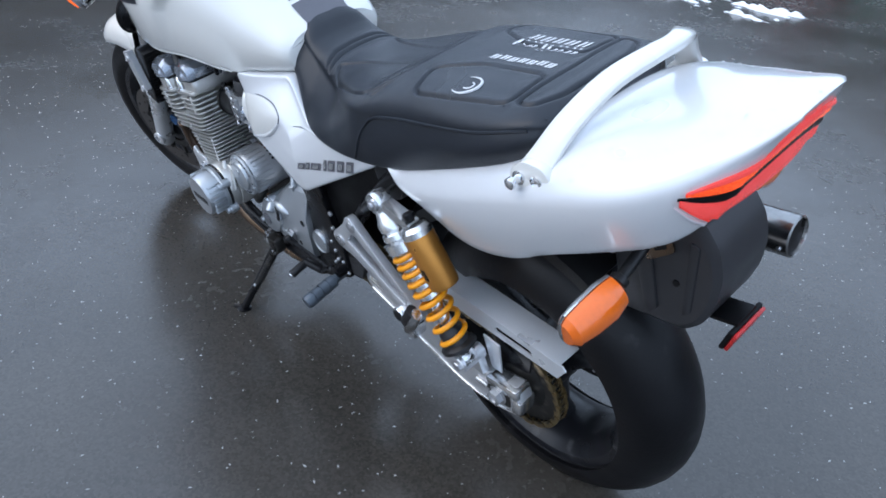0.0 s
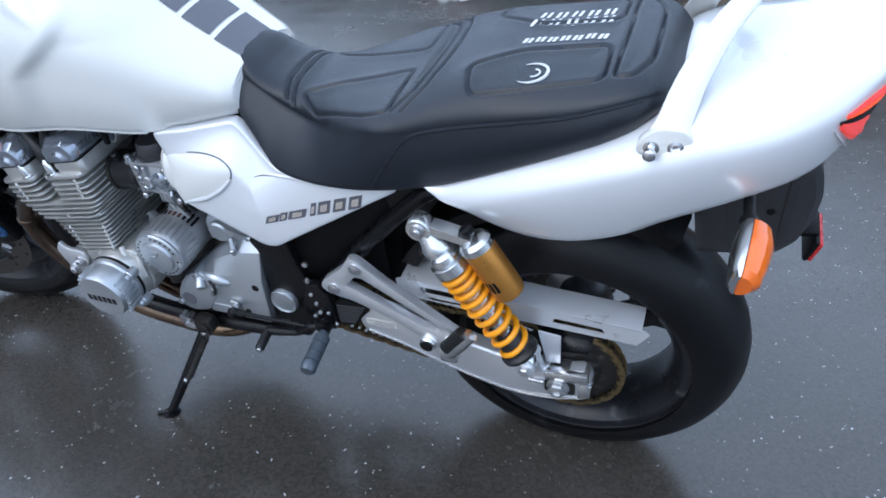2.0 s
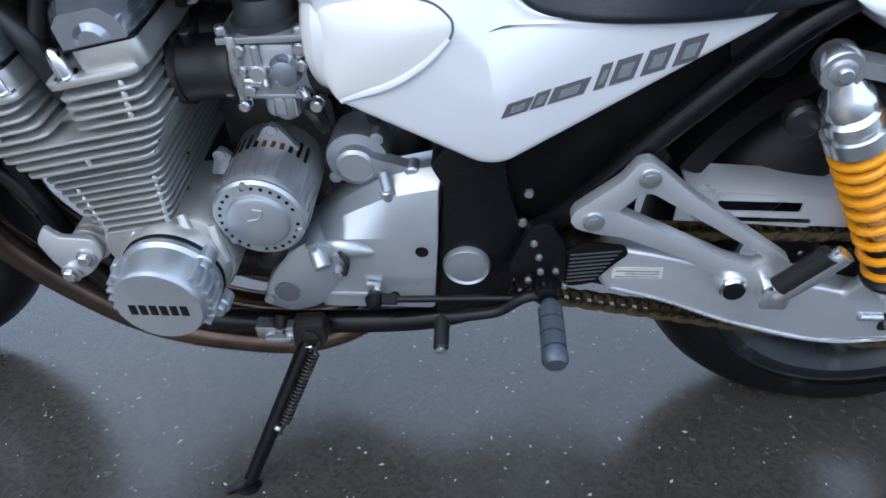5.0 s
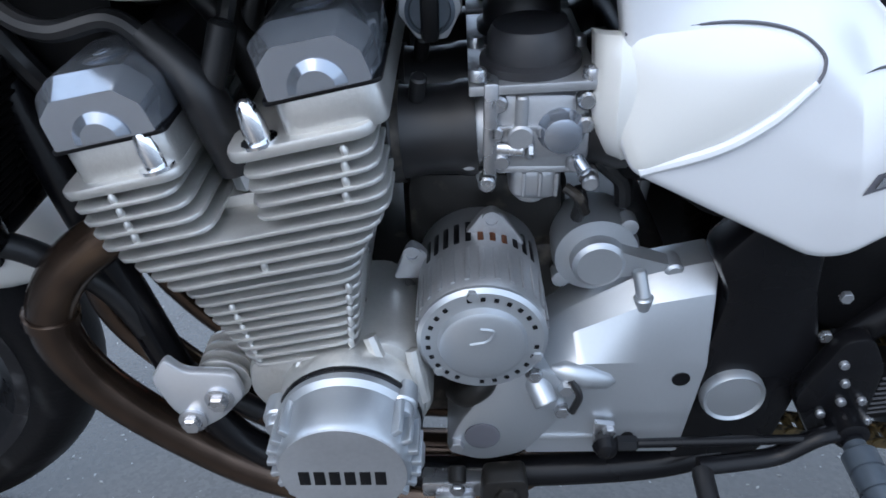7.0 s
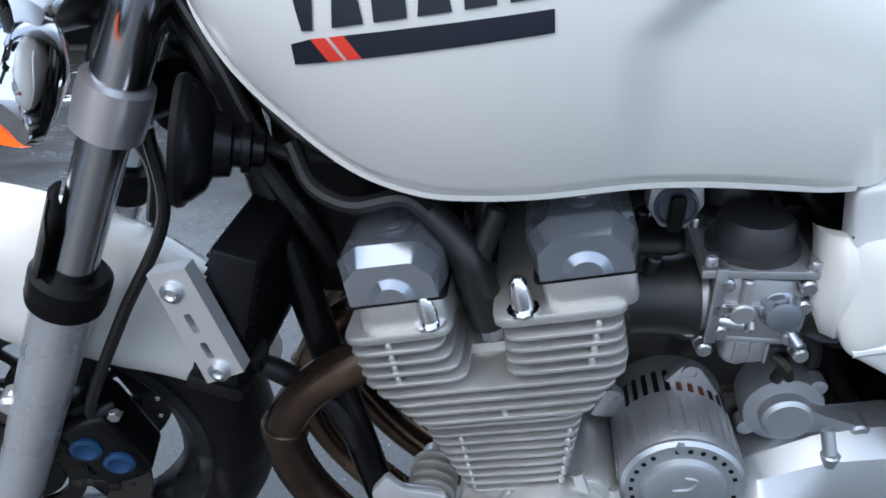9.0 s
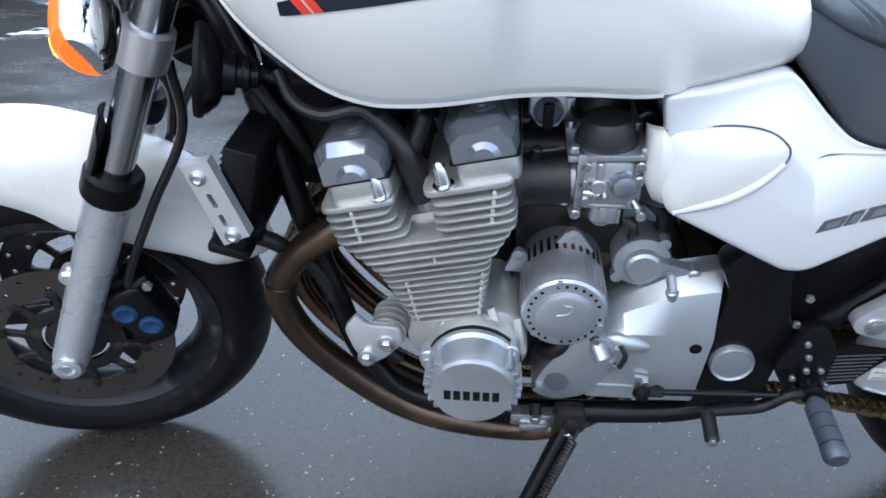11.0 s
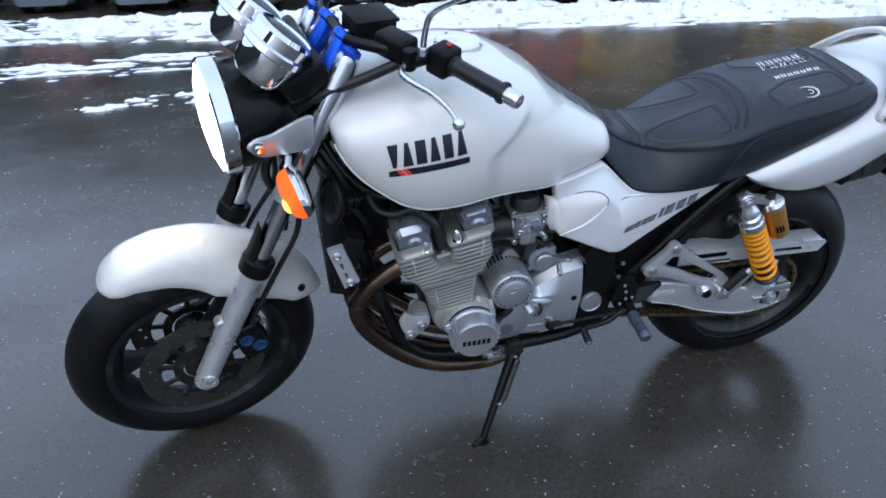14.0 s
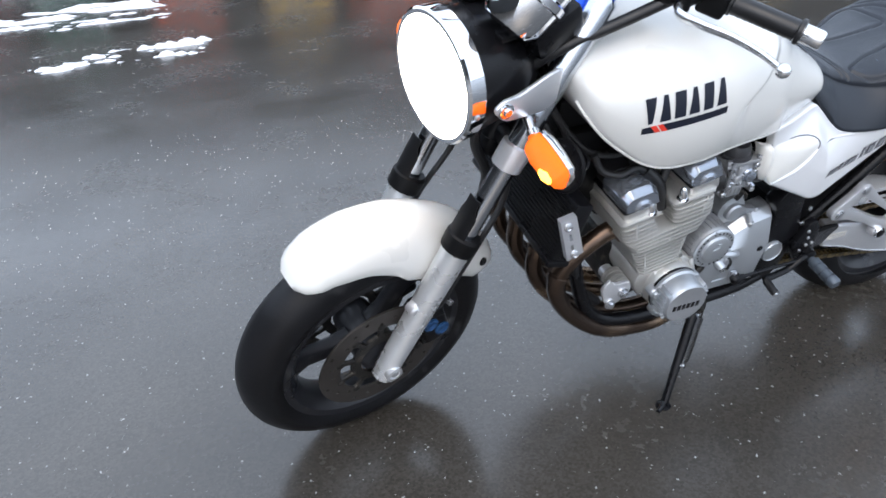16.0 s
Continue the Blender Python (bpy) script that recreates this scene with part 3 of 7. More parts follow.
# fuel tank
top_z = curve_of([(1.175, 0.965), (1.15, 0.985), (1.10, 1.005), (1.02, 1.033), (0.93, 1.046), (0.84, 1.038), (0.74, 0.995), (0.66, 0.935), (0.58, 0.88), (0.55, 0.862)])
low_z = curve_of([(1.175, 0.925), (1.16, 0.895), (1.126, 0.852), (1.08, 0.815), (1.04, 0.79), (0.995, 0.778), (0.956, 0.778), (0.92, 0.781), (0.885, 0.785), (0.85, 0.788), (0.81, 0.787), (0.77, 0.783), (0.70, 0.774), (0.65, 0.774), (0.60, 0.780), (0.565, 0.785), (0.55, 0.786)])
half_w = curve_of([(1.175, 0.13), (1.165, 0.165), (1.14, 0.19), (1.08, 0.210), (1.0, 0.225), (0.92, 0.229), (0.86, 0.222), (0.80, 0.210), (0.74, 0.195), (0.70, 0.181), (0.65, 0.164), (0.60, 0.146), (0.565, 0.133), (0.55, 0.121)])
knee_x = curve_of([(0.76, 0.74), (0.80, 0.79), (0.8125, 0.82), (0.845, 0.865), (0.877, 0.882), (0.894, 0.866), (0.927, 0.825), (0.976, 0.785), (1.02, 0.746), (1.06, 0.70)])
fold_z = curve_of([(0.62, 0.735), (0.66, 0.755), (0.69, 0.772), (0.712, 0.784), (0.737, 0.794), (0.762, 0.802), (0.786, 0.806), (0.82, 0.812), (0.90, 0.82)])


def tank_ring(x, n=44):
    zt, zb, w = top_z(x), low_z(x), half_w(x)
    zw = zb + (zt - zb) * 0.36
    pts = [(w - 0.035, zb - 0.004), (w - 0.016, zb), (w - 0.006, zb + 0.012)]
    for k in range(n + 1):
        a = math.pi / 2 * k / n
        pts.append((w * math.cos(a) ** 0.72, zw + (zt - zw) * math.sin(a) ** 0.86))
    out = []
    for y, z in pts:
        # the hollow for the knee behind a slanting crease and above a fold
        s = max(0.0, min(1.0, (knee_x(z) - x) / float(np.interp(z, [0.80, 0.84, 0.90], [0.11, 0.075, 0.036]))))
        s = s * s * (3 - 2 * s) * max(0.0, min(1.0, (0.99 - z) / 0.06))
        f_ = max(0.0, min(1.0, (z - fold_z(x)) / 0.016)) if x > 0.62 else 1.0
        s *= f_ * f_ * (3 - 2 * f_)
        out.append((y - 0.015 * s, z))
    return [(x, y, z) for y, z in out] + [(x, -y, z) for y, z in out[-2::-1]]


tank_bm = skin([tank_ring(x) for x in np.linspace(0.55, 1.175, 170)])
TANK = Draped(tank_bm)
tank = part("fuel_tank", tank_bm, WHITE, bike, "pearl white fuel tank", sharp=50)
lip = [TANK.side(x, low_z(x) + 0.003, 0.0) for x in np.linspace(0.70, 1.168, 44)]
part("tank_seam", tube([p + Vector((0, -0.004, -0.004)) for p in lip], 0.0035, 6, 2), WHITE, tank)
cap0 = TANK.top(0.885, 0.0)
part("filler_cap", lathe([(0.052, -0.004), (0.052, 0.003), (0.047, 0.006), (0.044, 0.004), (0.02, 0.006), (0.005, 0.006)], cap0, (0.02, 0, 1), 36), WHITE, tank, "flush round filler cap")
for a in range(5):
    part("cap_screw", rod(cap0 + Vector((0.048 * math.cos(a * 1.257), 0.048 * math.sin(a * 1.257), 0.003)), cap0 + Vector((0.048 * math.cos(a * 1.257), 0.048 * math.sin(a * 1.257), 0.006)), 0.004), GREYDECAL_SHADE, tank)
# the maker's mark as six plain blocks over a stripe with two red slashes
LX, LZ, LDX, LDZ = 1.072, 0.878, -0.986, 0.165
for k in range(6):
    s0, s1 = k * 0.0268 + 0.001, k * 0.0268 + 0.0215
    low_, high_ = ((0.0065, 0.0), (0.0, 0.0065), (0.0, 0.0), (0.0, 0.0065), (0.001, 0.001), (0.0, 0.0065))[k]
    c = [(LX + LDX * (u_), LZ + LDZ * u_ + h_) for u_, h_ in ((s0 + low_, 0.006), (s1 - low_, 0.006), (s1 - high_, 0.052), (s0 + high_, 0.052))]
    c = [(x + 0.004 * (n_ > 1), z) for n_, (x, z) in enumerate(c)]
    part("logo_bar", TANK.patch(c, TANK.side, 0.0014, n=10), NAVY, tank)
for s0, s1, mt in ((0.0, 0.024, NAVY), (0.024, 0.034, REDDECAL), (0.0365, 0.046, REDDECAL), (0.046, 0.161, NAVY)):
    b0, b1 = (0.010 if 0.02 < v_ < 0.05 else 0.0 for v_ in (s0, s1))
    c = [(LX + LDX * s0, LZ + LDZ * s0 - 0.014), (LX + LDX * s1, LZ + LDZ * s1 - 0.014), (LX + LDX * s1 + b1 + 0.001, LZ + LDZ * s1 - 0.001), (LX + LDX * s0 + b0 + 0.001, LZ + LDZ * s0 - 0.001)]
    part("logo_stripe", TANK.patch(c, TANK.side, 0.0014, n=10), mt, tank)
for k in range(3):
    x = 0.70 - k * 0.05
    part("tank_pad", TANK.patch([(x, -0.05), (x, 0.05), (x - 0.042, 0.048), (x - 0.042, -0.048)], TANK.top, 0.0015), GREYDECAL_SHADE, tank, "grey protective pad")

# seat: crown height, shoulder and lower edge along the bike
s_top = curve_of([(0.60, 0.868), (0.57, 0.872), (0.545, 0.862), (0.52, 0.842), (0.48, 0.827), (0.44, 0.822), (0.36, 0.834), (0.30, 0.847), (0.26, 0.858), (0.23, 0.872), (0.20, 0.888), (0.14, 0.902), (0.06, 0.911), (-0.03, 0.923), (-0.08, 0.928), (-0.11, 0.922), (-0.14, 0.905)])
s_low = curve_of([(0.60, 0.850), (0.585, 0.825), (0.55, 0.782), (0.51, 0.738), (0.487, 0.713), (0.46, 0.707), (0.38, 0.708), (0.28, 0.716), (0.2, 0.735), (0.12, 0.766), (0.0, 0.82), (-0.08, 0.856), (-0.12, 0.88), (-0.14, 0.893)])
s_wid = curve_of([(0.60, 0.062), (0.57, 0.092), (0.53, 0.115), (0.487, 0.139), (0.45, 0.152), (0.40, 0.162), (0.34, 0.166), (0.26, 0.162), (0.15, 0.160), (0.0, 0.158), (-0.07, 0.148), (-0.11, 0.123), (-0.14, 0.07)])
s_mid = curve_of([(0.60, 0.858), (0.55, 0.838), (0.48, 0.803), (0.42, 0.790), (0.35, 0.803), (0.29, 0.822), (0.24, 0.830), (0.205, 0.838), (0.154, 0.850), (0.075, 0.866), (0.0, 0.882), (-0.06, 0.900), (-0.10, 0.908), (-0.14, 0.898)])
s_tw = curve_of([(0.60, 0.05), (0.55, 0.068), (0.48, 0.082), (0.42, 0.100), (0.35, 0.138), (0.29, 0.163), (0.24, 0.166), (0.15, 0.162), (0.0, 0.159), (-0.07, 0.147), (-0.11, 0.121), (-0.14, 0.068)])
# stitched grooves seen from above, on one half: (x, distance from the middle)
rider_panel = rounded([(0.446, 0.066), (0.39, 0.046), (0.258, 0.032), (0.262, 0.140), (0.30, 0.140), (0.41, 0.102)], 0.016, 4)
rear_panel = rounded([(0.156, 0.078), (0.140, 0.138), (-0.038, 0.120), (-0.036, 0.038), (0.08, 0.040)], 0.018, 4)
rear_pad = rounded([(-0.052, -0.02), (-0.049, 0.114), (-0.074, 0.112), (-0.092, 0.075), (-0.094, -0.02)], 0.016, 4)
GROOVES = [(rider_panel, True), (rear_panel, True), (rear_pad, False),
           ([(0.482, 0.0), (0.480, 0.045), (0.470, 0.078)], False), ([(0.468, 0.0), (0.466, 0.045), (0.456, 0.084)], False),
           ([(0.196, 0.0), (0.200, 0.06), (0.212, 0.105), (0.238, 0.143)], False), ([(0.216, 0.0), (0.220, 0.06), (0.232, 0.105), (0.256, 0.138)], False)]
g_a, g_b = [], []
for line, closed in GROOVES:
    ends = list(line[1:]) + ([line[0]] if closed else [])
    g_a += list(line[: len(ends)])
    g_b += ends
g_a, g_b = np.array(g_a, float), np.array(g_b, float)
g_d = g_b - g_a
g_l = np.maximum((g_d ** 2).sum(1), 1e-12)


def groove_depth(x, y):
    """How far the vinyl is drawn in by the stitching at a point of the crown."""
    q = np.array([x, abs(y)])
    t = np.clip(((q - g_a) * g_d).sum(1) / g_l, 0, 1)
    d2 = ((g_a + g_d * t[:, None] - q) ** 2).sum(1).min()
    return 0.0056 * math.exp(-d2 / (2 * 0.0021 ** 2)) - 0.0022 * math.exp(-d2 / (2 * 0.011 ** 2))


def seat_ring(x, n=84, m=14):
    zt, zb, w, tw = s_top(x), s_low(x), s_wid(x), s_tw(x)
    zm = min(max(s_mid(x), zb + 0.008), zt - 0.008)
    pts = [(w * 0.90, zb), (w * 0.975, zb + 0.002)]
    for k in range(m):
        t = k / m
        pts.append((w + (tw - w) * t + 0.007 * math.sin(math.pi * t), zb + 0.006 + (zm - zb - 0.006) * t))
    for k in range(n + 1):
        a = math.pi / 2 * k / n
        y, z = tw * math.cos(a) ** 0.66, zm + (zt - zm) * math.sin(a) ** 0.85
        pts.append((y, z - groove_depth(x, y) * min(1.0, k / 8)))
    return [(x, y, z) for y, z in pts] + [(x, -y, z) for y, z in pts[-2::-1]]


seat_bm = skin([seat_ring(x) for x in np.linspace(0.60, -0.14, 360)])
SEAT = Draped(seat_bm)
seat = part("seat", seat_bm, VINYL, bike, "black vinyl seat with stitched panels", sharp=70)
for s in (1, -1):
    edge = [(0.298, 0.724), (0.282, 0.748), (0.262, 0.782), (0.240, 0.812), (0.212, 0.834), (0.154, 0.850), (0.075, 0.866), (0.0, 0.882), (-0.055, 0.898), (-0.09, 0.906)]
    pts = [SEAT.side(x, z, 0.0004) for x, z in edge]
    part("piping", tube([Vector((p.x, p.y * s, p.z)) for p in pts], 0.0026, 6, 5), VINYL, seat)
# white embroidery: a crescent emblem and rows of bars for the writing
arc = [(0.061 + 0.023 * math.cos(a), 0.099 + 0.021 * math.sin(a), 0) for a in np.linspace(0.9, 5.2, 18)]
part("emblem", tube([SEAT.top(x, y, 0.0008) for x, y, _ in arc], [0.0006, 0.002, 0.0026, 0.002, 0.0006], 6, 2), CHALK, seat, "white embroidered crescent")
arc = [(0.057 + 0.008 * math.cos(a), 0.099 + 0.008 * math.sin(a), 0) for a in np.linspace(1.2, 4.6, 8)]
part("emblem", tube([SEAT.top(x, y, 0.0008) for x, y, _ in arc], 0.0014, 6, 2), CHALK, seat)
rng = random.Random(3)
for y0, n, h, x0, step in ((-0.058, 5, 0.022, 0.088, 0.0235), (-0.028, 5, 0.022, 0.096, 0.0255), (0.018, 7, 0.015, 0.094, 0.0175)):
    for k in range(n):
        x, sl = x0 - k * step, rng.uniform(-0.003, 0.003)
        for dx_ in (0.0, step * 0.42):
            c = [(x - dx_, y0 + sl), (x - dx_ - 0.0050, y0 + sl), (x - dx_ - 0.0076, y0 - h + sl), (x - dx_ - 0.0026, y0 - h + sl)]
            part("stitched_bar", SEAT.patch(c, SEAT.top, 0.0008, 4), CHALK, seat)

# tail fairing
t_top = curve_of([(0.215, 0.745), (0.2, 0.76), (0.14, 0.79), (0.05, 0.83), (-0.05, 0.872), (-0.11, 0.897), (-0.14, 0.920), (-0.18, 0.937), (-0.24, 0.948), (-0.30, 0.964), (-0.35, 0.978), (-0.374, 0.983), (-0.382, 0.984)])
t_low = curve_of([(0.215, 0.735), (0.18, 0.708), (0.14, 0.690), (0.06, 0.672), (-0.01, 0.677), (-0.08, 0.703), (-0.14, 0.742), (-0.22, 0.785), (-0.30, 0.825), (-0.335, 0.868), (-0.358, 0.925), (-0.374, 0.962), (-0.382, 0.978)])
t_wid = curve_of([(0.215, 0.160), (0.15, 0.176), (0.05, 0.186), (-0.05, 0.190), (-0.15, 0.190), (-0.22, 0.182), (-0.27, 0.166), (-0.31, 0.142), (-0.34, 0.112), (-0.36, 0.093), (-0.374, 0.072), (-0.382, 0.050)])
t_crs = curve_of([(0.215, 0.739), (0.175, 0.722), (0.05, 0.760), (-0.09, 0.820), (-0.2, 0.862), (-0.31, 0.905), (-0.35, 0.945), (-0.382, 0.980)])


def tail_ring(x, n=16):
    zt, zb, w = t_top(x), t_low(x), t_wid(x)
    zc = min(t_crs(x), zt - 0.004)
    e = float(np.interp(x, [-0.37, -0.30, -0.24, -0.08], [0.70, 0.88, 0.98, 0.88]))
    pts = [(w * 0.72, zb + 0.004), (w * 0.84, zb)] + [(w * (0.88 + 0.12 * math.sin(t * math.pi / 2)), zb + 0.004 + (zc - zb - 0.004) * t) for t in (0, 0.12, 0.25, 0.4, 0.55, 0.7, 0.85, 1.0)]
    for k in range(1, n + 1):
        a = math.pi / 2 * k / n
        pts.append((w * math.cos(a) ** e, zc + (zt - zc) * math.sin(a)))
    return [(x, y, z) for y, z in pts] + [(x, -y, z) for y, z in pts[-2::-1]]


tail_bm = skin([tail_ring(x) for x in np.linspace(0.215, -0.382, 64)])
TAIL = Draped(tail_bm)
tail = part("tail_fairing", tail_bm, SILVER_WHITE, bike, "silver-white tail fairing speckled with rain", sharp=50)

# side panels
rim_z = curve_of([(0.25, 0.728), (0.36, 0.717), (0.43, 0.713), (0.475, 0.719), (0.513, 0.740), (0.54, 0.766), (0.565, 0.782), (0.62, 0.776), (0.70, 0.771)])
rim_y = curve_of([(0.25, 0.157), (0.36, 0.157), (0.43, 0.152), (0.475, 0.143), (0.513, 0.130), (0.54, 0.121), (0.565, 0.118), (0.62, 0.135), (0.70, 0.161)])
for s in (1, -1):
    prof = [(0.697, 0.771), (0.65, 0.772), (0.60, 0.778), (0.562, 0.783), (0.549, 0.774), (0.513, 0.737), (0.488, 0.716), (0.46, 0.711), (0.256, 0.723), (0.268, 0.708), (0.508, 0.562), (0.532, 0.562), (0.676, 0.638), (0.690, 0.670), (0.688, 0.727)]
    bm = bmesh.new()
    outer = rounded(prof, 0.010, 3)
    cx, cz = 0.53, 0.70

    def bulge(x, z):
        y = float(np.interp(z, [0.562, 0.60, 0.64, 0.70, 0.73, 0.78], [0.172, 0.174, 0.173, 0.161, 0.156, 0.147]))
        # towards the seat and the tank the panel tucks in under their edges
        k = max(0.0, min(1.0, (z - rim_z(x) + 0.075) / 0.075))
        k = k * k * (3 - 2 * k)
        edge_y = rim_y(x)
        y = y * (1 - k) + edge_y * k
        return y - 0.006 * max(0, min(1, (0.42 - x) / 0.14)) + 0.006 * math.exp(-((x - 0.62) / 0.08) ** 2 - ((z - 0.72) / 0.06) ** 2)

    loops = []
    for f, dy in ((1.0, -0.02), (1.0, -0.003), (0.985, 0.0), *((v_, 0.001) for v_ in np.linspace(0.95, 0.05, 22))):
        loops.append([(cx + (x - cx) * f, s * (bulge(cx + (x - cx) * f, cz + (z - cz) * f) + dy), cz + (z - cz) * f) for x, z in outer])
    if s < 0:
        loops = [l[::-1] for l in loops]
    sp_bm = skin(loops)
    PANEL = Draped(sp_bm) if s > 0 else PANEL
    sp = part("side_panel", sp_bm, SILVER_WHITE, bike, "silver-white side panel", sharp=50)
    if s > 0:
        left_panel = sp
scoop_pts = rounded([(0.689, 0.730), (0.62, 0.735), (0.580, 0.729), (0.560, 0.715), (0.562, 0.699), (0.588, 0.677), (0.62, 0.658), (0.674, 0.637), (0.686, 0.66)], 0.02, 3)
sc = (0.645, 0.690)
loops = []
for f, dy in ((1.0, -0.006), (0.985, 0.0005), (0.93, 0.003), (0.82, 0.0055), (0.66, 0.008), (0.5, 0.010), (0.33, 0.011), (0.16, 0.012)):
    ring_ = []
    for x, z in scoop_pts:
        p = PANEL.side(sc[0] + (x - sc[0]) * f, sc[1] + (z - sc[1]) * f)
        ring_.append(p + Vector((0, 0.55 * dy * float(np.interp(p.x, [0.55, 0.60, 0.68], [0.35, 0.8, 1.0])) if dy > 0 else dy, 0)))
    loops.append(ring_)
part("intake_scoop", skin(loops), WHITE, left_panel, "raised rounded scoop on the side panel")
# dark line along the scoop; the recess's shade is put into its colour
groove = [(0.688, 0.731), (0.62, 0.736), (0.581, 0.7305), (0.561, 0.718), (0.558, 0.708), (0.561, 0.699)]
part("scoop_groove_shade", tube([PANEL.side(x, z, 0.0004) for x, z in groove], 0.0013, 6, 6), GREYDECAL_SHADE, left_panel)
lower = [(0.561, 0.699), (0.586, 0.675), (0.62, 0.655), (0.674, 0.634)]
part("scoop_lip", tube([PANEL.side(x, z, 0.0012) for x, z in lower], [0.0025, 0.0042, 0.0045, 0.004], 8, 6), SILVER_WHITE, left_panel)
# the rounded front end of the scoop, turning in towards the carburettor
nose = []
for x, f, y in ((0.678, 0.97, 0.160), (0.690, 0.99, 0.163), (0.699, 0.97, 0.158), (0.704, 0.92, 0.148), (0.704, 0.88, 0.140)):
    row = []
    for a in np.linspace(-1.25, 1.25, 15):
        row.append((x - 0.012 * max(0.0, -math.sin(a)) ** 2, y + 0.024 * (math.cos(a) - 0.6), 0.684 + 0.046 * f * math.sin(a) / math.sin(1.25)))
    nose.append(row + [(p[0], p[1] - 0.010, p[2]) for p in row[::-1]])
part("scoop_nose", skin(nose), WHITE, left_panel, "pale rounded mouth of the scoop")
# raised model badge drawn as plain slanted bars
BX, BZ = 0.512, 0.6185
for s0, s1, h in ((0, 0.027, 0.014), (0.029, 0.044, 0.016), (0.047, 0.083, 0.016), (0.092, 0.103, 0.024), (0.107, 0.131, 0.024), (0.137, 0.161, 0.024), (0.167, 0.191, 0.024)):
    c = []
    for ss, hh in ((s0, 0), (s1, 0), (s1 + 0.007, h), (s0 + 0.007, h)):
        c.append((BX - 0.96 * ss, BZ + 0.29 * ss + hh))
    part("badge_bar", PANEL.patch(c, PANEL.side, 0.0009, 5), GREYDECAL_SHADE, left_panel)
    cc = sum((Vector(p) for p in c), Vector((0, 0))) / 4
    part("badge_bar", PANEL.patch([tuple(cc + (Vector(p) - cc) * 0.55) for p in c], PANEL.side, 0.0022, 5), CHROME, left_panel, "raised chrome badge")

# grab rail behind the seat, with its bolts
rail = []
for x, y, z in ((-0.121, 0.1765, 0.852), (-0.123, 0.1715, 0.868), (-0.131, 0.158, 0.890), (-0.144, 0.122, 0.930), (-0.168, 0.075, 0.972), (-0.192, 0.03, 0.993), (-0.198, 0, 0.996)):
    rail.append((x, y, z))
full = spline(rail + [(x, -y, z) for x, y, z in rail[-2::-1]], 8)
rows = []
for k, p in enumerate(full):
    d = (full[min(k + 1, len(full) - 1)] - full[max(k - 1, 0)]).normalized()
    wide = (Vector((1, 0, 0)) - d * d.x).normalized()
    thin = d.cross(wide)
    e = abs(k / (len(full) - 1) * 2 - 1)
    hw, ht = (0.014 + 0.014 * e ** 1.5) * (0.82 if k in (0, len(full) - 1) else 1.0), 0.0088 - 0.004 * e
    rows.append([p + wide * (hw * math.copysign(abs(math.cos(t)) ** 0.7, math.cos(t))) + thin * (ht * math.copysign(abs(math.sin(t)) ** 0.7, math.sin(t))) for t in np.linspace(0, 2 * math.pi, 16, endpoint=False)])
gr = part("grab_rail", skin(rows), WHITE, bike, "white grab rail")
for s in (1, -1):
    foot = plate([(-0.090, 0.852), (-0.155, 0.856), (-0.160, 0.876), (-0.148, 0.892), (-0.115, 0.892), (-0.092, 0.872)], s * 0.16, s * 0.1775, 0.003, 0.01)
    part("rail_foot", foot, WHITE, gr)
    part("rail_bolt", join(lathe([(0.010, 0), (0.010, 0.004), (0.006, 0.005), (0.006, 0.014), (0.008, 0.015), (0.008, 0.021), (0.005, 0.023)], (-0.109, s * 0.176, 0.865), (0, s, 0), 16)), CHROME, gr)
    part("rail_bolt", lathe([(0.010, 0), (0.010, 0.003), (0.006, 0.0045), (0.004, 0.002)], (-0.138, s * 0.1765, 0.868), (0, s, 0), 16), CHROME, gr)

# tail lamp wrapped round the rear edge of the fairing
def lamp_strip(f0, f1, out, n=30, reach=73, swell=0.003, steps=5):
    rings = []
    for k in range(n + 1):
        a = radians(-reach + 2 * reach * k / n)
        c_ = max(0.0, math.cos(a))
        zl, zh = 0.839 + 0.040 * c_, 0.893 + 0.058 * c_
        zl += (zh - zl) * 0.8 * max(0.0, (abs(a) / radians(reach) - 0.7) / 0.3) ** 1.5
        d = Vector((-math.cos(a), math.sin(a), 0))
        row = []
        for g in np.linspace(0, 1, steps):
            f = f0 + (f1 - f0) * g
            more = swell * math.sin(math.pi * g ** 0.75) * max(0.0, 1 - (abs(a) / radians(reach)) ** 4)
            z = zl + (zh - zl) * f
            o = Vector((-0.275, 0, z))
            hit = TAIL.tree.ray_cast(o + d * 0.5, -d)
            p = hit[0] if hit[0] is not None else TAIL.tree.find_nearest(o + d * 0.1)[0]
            row.append(p + d * (out + more))
        rings.append([tuple(p) for p in row] + [tuple(row[-1] - d * 0.03), tuple(row[0] - d * 0.03)])
    return skin(rings)


tl = part("tail_light", lamp_strip(0.66, 1.0, 0.003), REDHOT, bike, "lit red tail light")
part("lens", lamp_strip(-0.24, 0.46, 0.004, 36, 75, 0.011, 9), REDLENS, tl, "clear red lower lens")
part("divider", lamp_strip(0.44, 0.68, 0.003, 30, 76), BLACK, tl, "black strip between the lenses")
part("lamp_collar", lamp_strip(-0.44, -0.26, 0.003, 36, 77, 0.005), SILVER_WHITE, tl, "white collar under the lens")
part("lens", lamp_strip(0.92, 1.04, 0.0045), REDLENS, tl)

